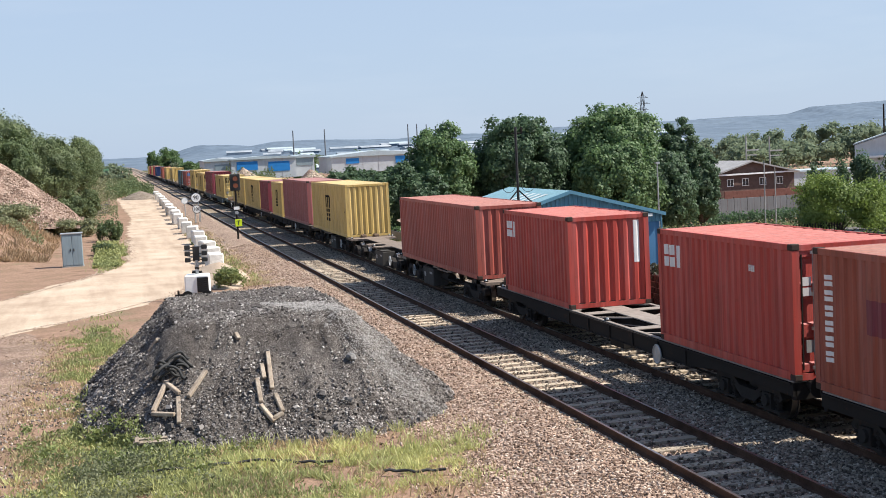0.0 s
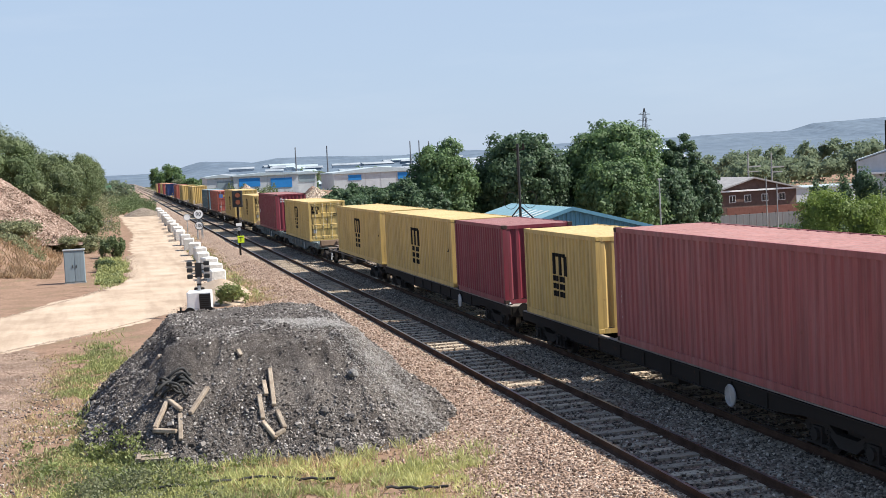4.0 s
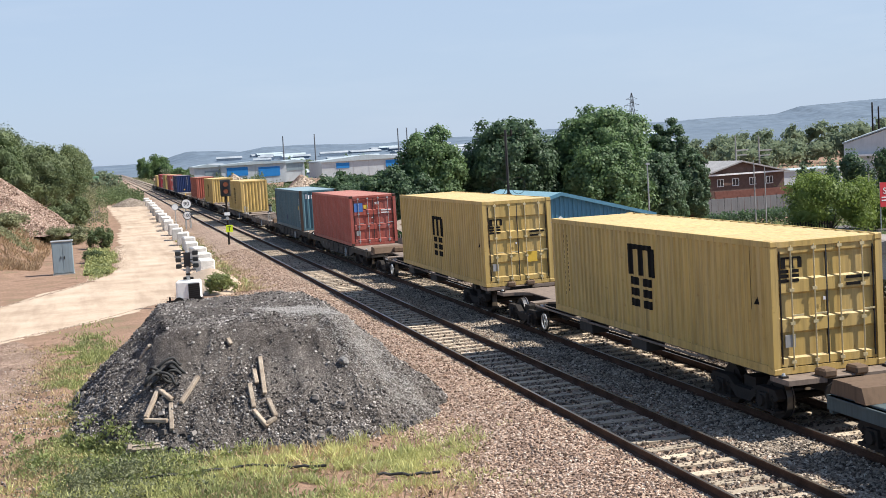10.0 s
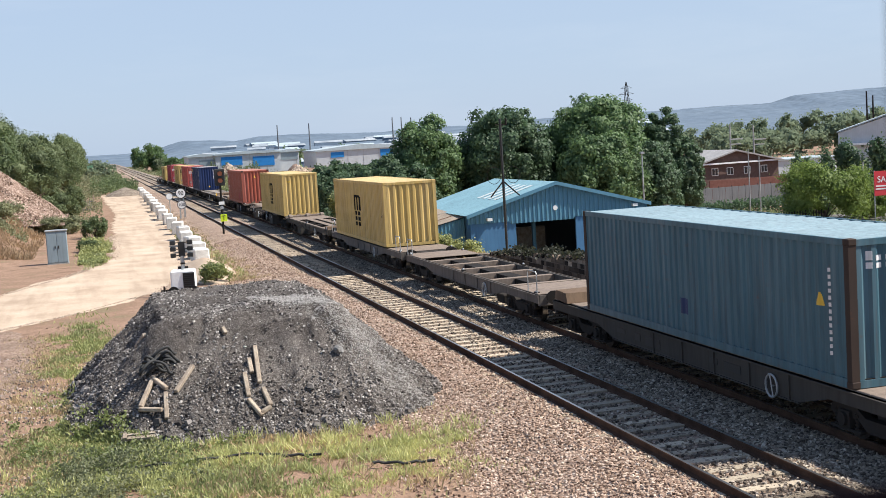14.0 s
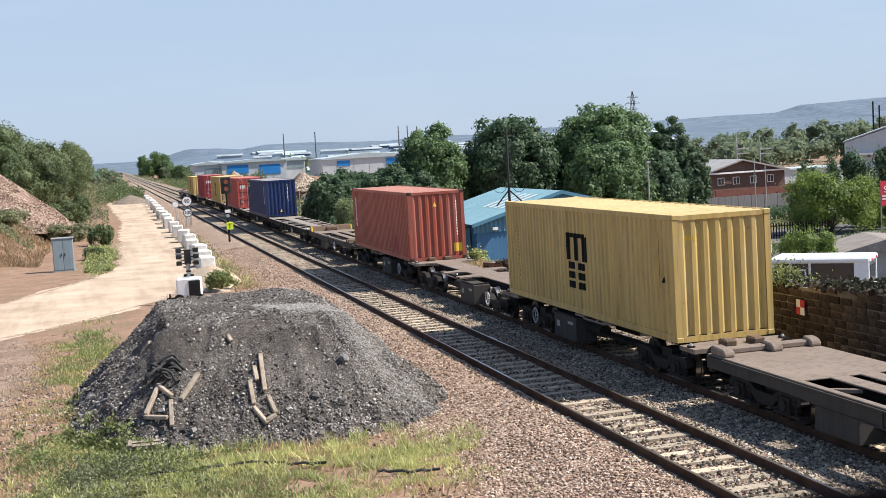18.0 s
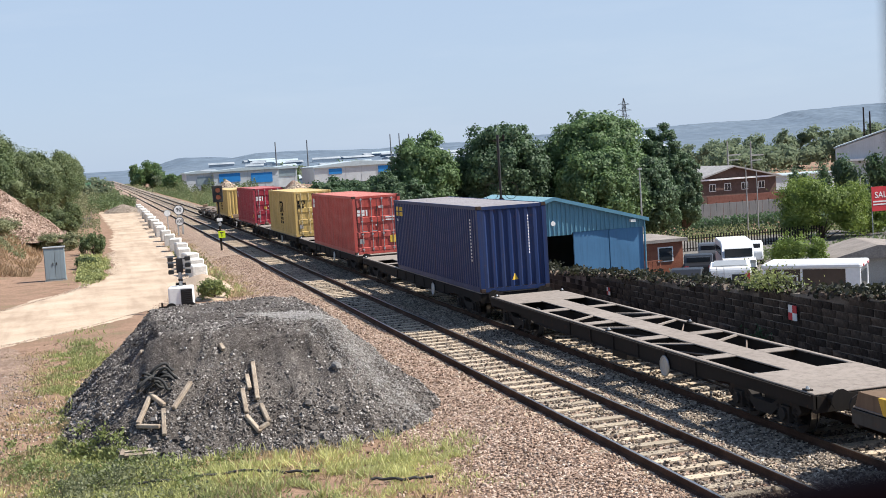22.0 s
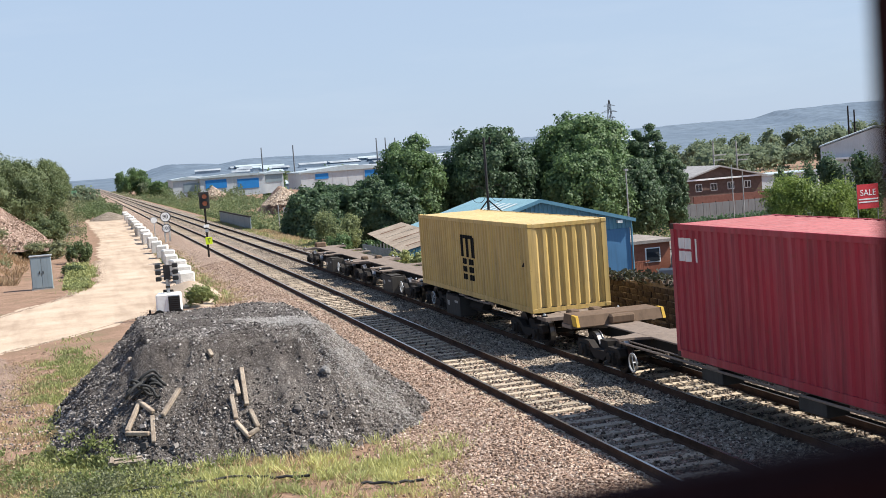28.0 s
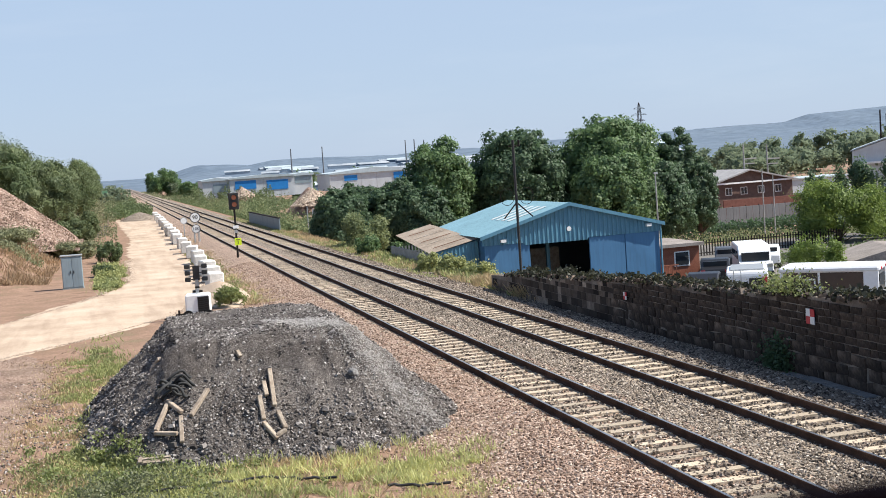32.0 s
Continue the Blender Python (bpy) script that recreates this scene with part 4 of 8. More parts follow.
def buffers(w, y, s):
    for x in (-0.87, 0.87):
        bm = tubes(((x, y, 0.98 - 0.08), (x, y + s * 0.30, 0.90), 0.09), ((x, y + s * 0.30, 0.90), (x, y + s * 0.34, 0.90), 0.20), n=12)
        part("buffer", bm, "steel_dark", w)
    part("coupling", boxes((-0.06, 0.06, *sorted((y, y + s * 0.33)), 0.72, 0.84)), "steel_dark", w)


def handwheel(w, y, x=-1.27, z=0.62, solid=False):
    bm = bmesh.new()
    if solid:
        tube(bm, (x - 0.004, y, z), (x + 0.012, y, z), 0.215, n=20)
    ring = [(math.cos(k * math.tau / 16) * 0.22, math.sin(k * math.tau / 16) * 0.22) for k in range(16)]
    pipe(bm, [(x, y + a, z + b) for a, b in ring], 0.022, 6, True)
    tube(bm, (x, y - 0.05, z - 0.2), (x, y + 0.05, z + 0.2), 0.014, n=5)
    tube(bm, (x, y, z), (x + 0.1, y, z), 0.02, n=6)
    part("brake_handwheel", bm, "galv", w, "pale brake handwheel")


def plates(rows):
    """Deck plates with thin edges."""
    return bevelled(boxes(*rows), 0.012)


def outline_sill(sx, L, deep):
    """A side sill, deeper between the bogies, with a bottom flange."""
    bm = bmesh.new()
    x0, x1 = sorted((sx * 1.16, sx * 1.235))
    prism(bm, [(0.0, 0.955), (0.0, 0.70), (3.3, 0.70), (4.3, deep), (L - 4.3, deep), (L - 3.3, 0.70), (L, 0.70), (L, 0.955)], "x", x0, x1)
    x0, x1 = sorted((sx * 1.12, sx * 1.27))
    prism(bm, [(4.3, deep - 0.025), (4.3, deep), (L - 4.3, deep), (L - 4.3, deep - 0.025)], "x", x0, x1)
    prism(bm, [(0.05, 0.925), (0.05, 0.955), (L - 0.05, 0.955), (L - 0.05, 0.925)], "x", x0, x1)
    return bm


def open_deck(w, L, deck):
    """A deck plate cut away on both sides of its middle, with slanting braces over the gaps."""
    part("centre_plate", plates([(-0.34, 0.34, 2.3, L - 2.3, 0.955, 0.988)]), deck, w)
    part("end_deck", plates([(-1.22, 1.22, 0.0, 2.3, 0.955, 0.99)]), deck, w)
    part("end_deck", plates([(-1.22, 1.22, L - 2.3, L, 0.955, 0.99)]), deck, w)
    for sx in (-1, 1):
        x0, x1 = sorted((sx * 1.10, sx * 1.22))
        part("edge_plate", plates([(x0, x1, 2.3, L - 2.3, 0.955, 0.988)]), deck, w)
        n = max(2, round((L - 9.4) / 3.2))
        p = (L - 9.4) / n
        x0, x1 = sorted((sx * 0.34, sx * 1.10))
        for k in range(n + 1):
            y = 4.7 + k * p
            part("cross_plate", plates([(x0, x1, y - 0.2, y + 0.2, 0.95, 0.985)]), deck, w)
            if k < n:
                q = y + (p * 0.66 if k < n / 2 else p * 0.34)
                t = 0.28 if k < n / 2 else -0.28
                bm = bmesh.new()
                prism(bm, [(sx * 0.34, q - t - 0.07), (sx * 0.34, q - t + 0.07), (sx * 1.10, q + t + 0.07), (sx * 1.10, q + t - 0.07)], "z", 0.95, 0.983)
                part("brace", bm, deck, w)
                part("cross_pipe", tubes(((sx * 0.3, y + 0.5, 0.86), (sx * 1.15, q + t - 0.4, 0.90), 0.022), n=5), "deck", w)
        for a in (2.3, L - 2.3):
            part("hole_corner", plates([(x0, x1, a - 0.02, a + 0.12, 0.95, 0.984)] if a < 4 else [(x0, x1, a - 0.12, a + 0.02, 0.95, 0.984)]), deck, w)


def spine(w, L, flip):
    """A narrow spine with cross arms over open bogies; short ones carry a box beside the braked bogie."""
    put_y = (lambda v: L - v) if flip else (lambda v: v)
    part("deck_plate", plates([(-0.47, 0.47, 0.0, L, 0.945, 0.985)]), "deck", w)
    part("spine", boxes((-0.36, 0.36, 0.05, L - 0.05, 0.66, 0.943)), "steel_dark", w, "dark box-section spine")
    short = L < 15
    arms = [(0.0, 0.75), (5.7, 6.35), (L - 5.3, L - 4.7), (L - 0.75, L)] if short else [(0.0, 0.7), (3.3, 3.8), (L / 2 - 1.6, L / 2 - 1.1), (L / 2 + 1.1, L / 2 + 1.6), (L - 3.8, L - 3.3), (L - 0.7, L)]
    for a, b in arms:
        a, b = sorted((put_y(a), put_y(b)))
        for sx in (-1, 1):
            bm = bmesh.new()
            prism(bm, [(sx * 0.40, a - 0.25), (sx * 0.80, a), (sx * 1.22, a), (sx * 1.22, b), (sx * 0.80, b), (sx * 0.40, b + 0.25)] if 0.3 < a < L - 1.2 else [(sx * 0.40, a), (sx * 1.22, a), (sx * 1.22, b), (sx * 0.86, b + 0.04), (sx * 0.62, b + 0.16), (sx * 0.40, b + 0.5)] if a < 0.3 else [(sx * 0.40, b), (sx * 1.22, b), (sx * 1.22, a), (sx * 0.86, a - 0.04), (sx * 0.62, a - 0.16), (sx * 0.40, a - 0.5)], "z", 0.88 if a < 0.1 or b > L - 0.1 else 0.925, 0.98)
            part("cross_arm", bm, "deck", w)
    for x in (-1.19, 1.19):
        a, b = (sorted((put_y(6.3), put_y(L - 5.2))) if short else (3.8, L - 3.8))
        part("side_bar", tubes(((x, a, 0.90), (x, b, 0.90), 0.03), ((x * 0.8, a, 0.90), (x * 0.8, b, 0.90), 0.02), n=6), "deck", w)
    if short:
        a, b = sorted((put_y(4.05), put_y(5.75)))
        for x0, x1 in ((-1.24, -0.62), (0.62, 1.24)):
            bx = part("equipment_box", bevelled(boxes((x0, x1, a, b, 0.16, 0.84)), 0.015), "box_grey", w, "dusty grey equipment box")
            if x0 < 0:
                part("label_plate", boxes((x0 - 0.006, x0, a + 0.2, a + 0.6, 0.62, 0.70)), "label_grey", bx)
                part("label_plate", boxes((x0 - 0.006, x0, b - 0.45, b - 0.2, 0.47, 0.64)), "label_grey", bx)
                for c0, c1, e0, e1 in ((x0, x1, a + 0.1, a + 0.16), (x0, x1, b - 0.16, b - 0.1), (x0, x0 + 0.05, a + 0.17, b - 0.17)):
                    part("box_rail", boxes((c0, c1, e0, e1, 0.85, 0.89)), "steel_dark", bx)
        handwheel(w, put_y(2.4), -1.24, 0.55)
        for k in range(2):
            part("brake_pipe", tubes(((-0.7 - 0.2 * k, 3.6, 0.52), (-0.7 - 0.2 * k, L - 3.6, 0.48), 0.03), n=6), "steel_dark", w)
        part("air_tank", tubes(((-0.75, L * 0.5 - 0.2, 0.55), (-0.75, L * 0.5 + 1.2, 0.55), 0.17), n=12), "bogie", w)
    else:
        handwheel(w, L - 4.5, -1.2, 0.5)
        for a in (L * 0.36, L * 0.55):
            part("valve_box", plates([(-1.18, -0.7, a, a + 0.9, 0.62, 0.88)]), "box_grey", w)
        part("brake_rod", tubes(((-0.4, 3.5, 0.5), (-0.4, L - 3.5, 0.5), 0.03), n=6), "steel_dark", w)
    for x in (-0.34, 0.34):
        part("end_stop", bevelled(boxes((x - 0.15, x + 0.15, -0.04, 0.34, 0.96, 1.13)), 0.04), "box_brown", w, "rounded end stop")


def wagon(y0, y1, kind, raised=0, flip=0):
    """A container flat wagon; raised: -1 or 1 for a raised end beam at the near or far end."""
    gap = 0.12 if kind == "spine" and y1 - y0 < 15 else 0.7
    L = y1 - y0 - gap
    names = {"perforated": "weathered brown flat wagon with cut-outs in its deck", "spine": "dusty brown spine wagon with cross arms", "grey": "faded grey-blue container flat wagon",
             "ladder": "rusty container wagon with an open ladder frame", "slotted": "brown container wagon with long deck slots", "low": "dusty brown low-deck container wagon"}
    w = thing("container_wagon", names[kind], "wagon", pose(FAR, y0 + gap / 2, 0.0), "wagons of the train")
    CARS.append((w, y0 + gap / 2, 0.0))
    deck = {"grey": "deck_grey", "perforated": "deck_pale"}.get(kind, "deck")
    if kind == "spine":
        spine(w, L, flip)
    else:
        side = {"grey": "deck_grey", "low": "box_grey", "ladder": "dusty_grey", "slotted": "box_grey"}.get(kind, "steel_dark")
        deep = {"grey": 0.46, "low": 0.46, "perforated": 0.60, "ladder": 0.56, "slotted": 0.66}[kind]
        for sx in (-1, 1):
            sill = part("side_sill", outline_sill(sx, L, deep), side, w)
            for k in range(int((L - 9) // 1.5)):
                part("side_bracket", boxes((sx * 1.25 - 0.02, sx * 1.25 + 0.02, 4.6 + k * 1.5, 4.66 + k * 1.5, deep, 0.925)), side, sill)
            if kind in ("grey", "low"):
                # flat black blocks stand in for the shade inside the sill's cut-outs
                for k, (a, wide) in enumerate(((-3.5, 0.3), (-2.2, 0.7), (-1.2, 0.35), (1.6, 0.8), (2.7, 0.3), (3.6, 0.5))):
                    part("recess_shade", boxes((sx * 1.235 - 0.012, sx * 1.235 + 0.012, L / 2 + a, L / 2 + a + wide, deep + 0.10 + 0.05 * (k % 3), deep + 0.32)), "black", sill)
        if kind == "perforated":
            open_deck(w, L, deck)
        elif kind == "ladder":
            part("end_deck", plates([(-1.22, 1.22, 0.0, 2.4, 0.955, 0.99)]), deck, w)
            part("end_deck", plates([(-1.22, 1.22, L - 2.4, L, 0.955, 0.99)]), deck, w)
            for k in range(6):
                a = 3.2 + (L - 6.4) * k / 5
                part("cross_bearer", plates([(-1.15, 1.15, a - 0.13, a + 0.13, 0.72, 0.93)]), "deck", w)
            part("centre_sill", plates([(-0.16, 0.16, 2.4, L - 2.4, 0.60, 0.86)]), "steel_dark", w)
            part("air_tank", tubes(((-0.7, L * 0.62, 0.66), (-0.7, L * 0.62 + 2.2, 0.66), 0.2), n=12), "box_brown", w)
        elif kind == "slotted":
            part("end_deck", plates([(-1.22, 1.22, 0.0, 2.4, 0.955, 0.99)]), deck, w)
            part("end_deck", plates([(-1.22, 1.22, L - 3.6, L, 0.955, 0.99)]), deck, w)
            for x0, x1 in ((-1.22, -1.06), (-0.52, -0.12), (0.12, 0.52), (1.06, 1.22)):
                part("deck_plate", plates([(x0, x1, 2.4, L - 3.6, 0.955, 0.988)]), deck, w)
            for k in range(4):
                a = 3.4 + (L - 8.0) * k / 3
                for sx in (-1, 1):
                    bm = bmesh.new()
                    prism(bm, [(sx * 0.5, a - 0.06), (sx * 0.5, a + 0.06), (sx * 1.1, a + 0.5), (sx * 1.1, a + 0.38)], "z", 0.86, 0.93)
                    part("cross_bearer", bm, "deck", w)
            bm = bmesh.new()
            prism(bm, [(0.02, 0.99), (0.06, 1.13), (0.80, 1.15), (0.92, 0.99)], "x", -1.2, 1.2)
            part("end_ramp", bm, "box_brown", w, "low rusty end beam")
            part("plate", boxes((-1.206, -1.2, 0.30, 0.42, 1.0, 1.12)), "logo_white", w)
            if not raised:
                bar = part("end_bar", bevelled(boxes((-1.16, 1.2, L - 0.36, L - 0.10, 0.985, 1.12)), 0.03), "deck", w, "raised end bar with rounded stops")
                for x, long in ((-1.08, 0.75), (0.12, 0.62), (1.10, 0.5)):
                    bm = bmesh.new()
                    prism(bm, [(L - 0.14, 0.985), (L - 0.14, 1.19), (L - long + 0.1, 1.16), (L - long, 1.08), (L - long, 0.985)], "x", x - 0.13, x + 0.13)
                    part("bar_stop", bevelled(bm, 0.03), "deck", bar)
            part("equipment_box", bevelled(boxes((-1.22, -0.62, L - 5.6, L - 4.2, 0.18, 0.80)), 0.015), "box_grey", w, "dusty grey equipment box")
        else:
            for k in range(8):
                part("deck_plate", plates([(-1.15, 1.15, L * k / 8 + 0.01, L * (k + 1) / 8 - 0.01, 0.93, 0.985)]), deck, w)
        part("underframe", boxes((-0.25, 0.25, 0.2, L - 0.2, 0.50, 0.90)), "steel_dark", w)
        part("valve_box", plates([(-1.10, -0.5, L * 0.45, L * 0.45 + 0.9, 0.36, 0.62)]), "bogie", w)
        part("brake_cylinder", tubes(((-0.6, L * 0.62, 0.45), (-0.6, L * 0.62 + 1.0, 0.45), 0.16), n=10), "bogie", w)
        for x in (-0.85, 0.45):
            part("brake_rod", tubes(((x, 3.4, 0.42), (x, L - 3.4, 0.46), 0.028), n=6), "steel_dark", w)
        handwheel(w, {"perforated": 6.1, "slotted": 4.0}.get(kind, 5.2), -1.29, 0.62, kind == "perforated")
        for y, s in ((0.0, -1), (L, 1)):
            part("end_beam", bevelled(boxes((-1.2, 1.2, *sorted((y, y - s * 0.12)), 0.62, 0.95)), 0.015), side, w)
            buffers(w, y, s)
    if kind == "ladder":
        for a in (0.12, L - 0.92):
            bm = bmesh.new()
            pipe(bm, [(-1.2, a, 0.93), (-1.2, a, 1.56), (-1.2, a + 0.08, 1.63), (-1.2, a + 0.72, 1.63), (-1.2, a + 0.80, 1.56), (-1.2, a + 0.80, 0.93)], 0.018, 6)
            part("hand_hoop", bm, "galv", w, "pale bent hand rail")
        for a in (3.6, L * 0.5, L - 5.0):
            part("brake_gear", bevelled(boxes((-1.14, -0.72, a, a + 0.7, 0.30, 0.58)), 0.03), "bogie", w)
    if raised:
        a = 0.02 if raised < 0 else L - 1.25
        bm = bmesh.new()
        prism(bm, [(a, 0.99), (a + 0.12, 1.26), (a + 1.08, 1.26), (a + 1.2, 0.99)], "x", -1.2, 1.2)
        part("raised_beam", bm, "box_brown", w, "raised brown end beam")
        part("beam_recess", bevelled(boxes((-0.35, 0.35, a - 0.12 if raised > 0 else a + 1.0, a + 0.2 if raised > 0 else a + 1.32, 0.99, 1.24)), 0.05), "box_brown", w)
        for sx in (-1, 1):
            bm = bmesh.new()
            x0, x1 = sorted((sx * 1.19, sx * 1.27))
            prism(bm, [(a - 0.01, 0.99), (a + 0.1, 1.27), (a + 0.42, 1.27), (a + 0.30, 0.99)], "x", x0, x1)
            if y0 > 350:
                part("beam_tip", bm, "yellow_mark", w, "yellow beam tip")
            else:
                part("beam_tip", bm, "box_brown", w)
    if y0 > 489:
        stop = part("end_stop", bevelled(boxes((-0.52, 0.10, L - 0.62, L - 0.16, 0.96, 1.27)), 0.06), "box_brown", w, "rusty brown end stop")
        part("stop_handle", tubes(((-0.1, L - 0.4, 1.25), (-0.1, L - 0.4, 1.40), 0.03), ((-0.1, L - 0.4, 1.39), (0.06, L - 0.4, 1.39), 0.03), n=6), "box_brown", stop)
    for a in (2.1, L - 2.1):
        bogie(w, a)
    for a in (0.35, L / 2, L - 0.35):
        for sx in (-1, 1):
            lock = part("twist_lock", boxes((sx * 1.13 - 0.06, sx * 1.13 + 0.06, a - 0.09, a + 0.09, 0.975, 1.02)), "bogie", w)
            part("lock_cone", tubes(((sx * 1.13, a, 1.02), (sx * 1.13, a, 1.07), 0.045, 0.025), n=8), "galv", lock)
    return w


for row in ((0.77, 20.62, "perforated", 0), (20.92, 40.72, "perforated", 0), (41.6, 54.95, "spine", 0, 1), (54.95, 68.05, "spine", 0), (68.05, 81.58, "spine", 0), (82.07, 102.88, "perforated", 0),
                             (103.49, 123.9, "perforated", 0), (124.21, 144.21, "spine", 1), (144.62, 162.82, "grey", 0), (163.33, 181.25, "grey", 1), (181.86, 200.91, "spine", 0),
                             (201.31, 221.27, "spine", 1), (221.58, 239.42, "low", 0), (239.92, 257.99, "low", 1), (258.59, 275.66, "ladder", 0), (276.06, 293.21, "ladder", 0),
                             (293.91, 310.08, "slotted", 0), (310.28, 323.37, "spine", 0, 1), (323.37, 336.58, "spine", 0), (336.58, 349.9, "spine", 0), (350.5, 364.41, "slotted", 1), (364.91, 384.92, "perforated", 0),
                             (385.32, 405.52, "perforated", 0), (406.02, 425.52, "perforated", 0), (425.82, 446.32, "perforated", 0), (446.82, 467.22, "spine", 1), (468.02, 482.32, "spine", 0, 1),
                             (482.32, 495.42, "spine", 0), (495.42, 508.72, "spine", 0)):
    wagon(*row)

SIDE_M = (("side", "m", 5.25, 1.30, 0.94, "logo_black"), ("side", "sc", 5.42, 0.53, 0.64, "logo_black"), ("side", "ticks", 0.78, 0.5, 1.87, "logo_black"), ("side", "ticks", 1.04, 0.62, 1.6, "logo_black"), ("side", "line", 11.3, 1.2, 1.25, "logo_black"), ("side", "triangle", 11.48, 1.32, 0.15, "logo_black"))
FT40, FT20 = 12.19, 6.06
YEL = "yellow corrugated steel shipping container with dark marks"
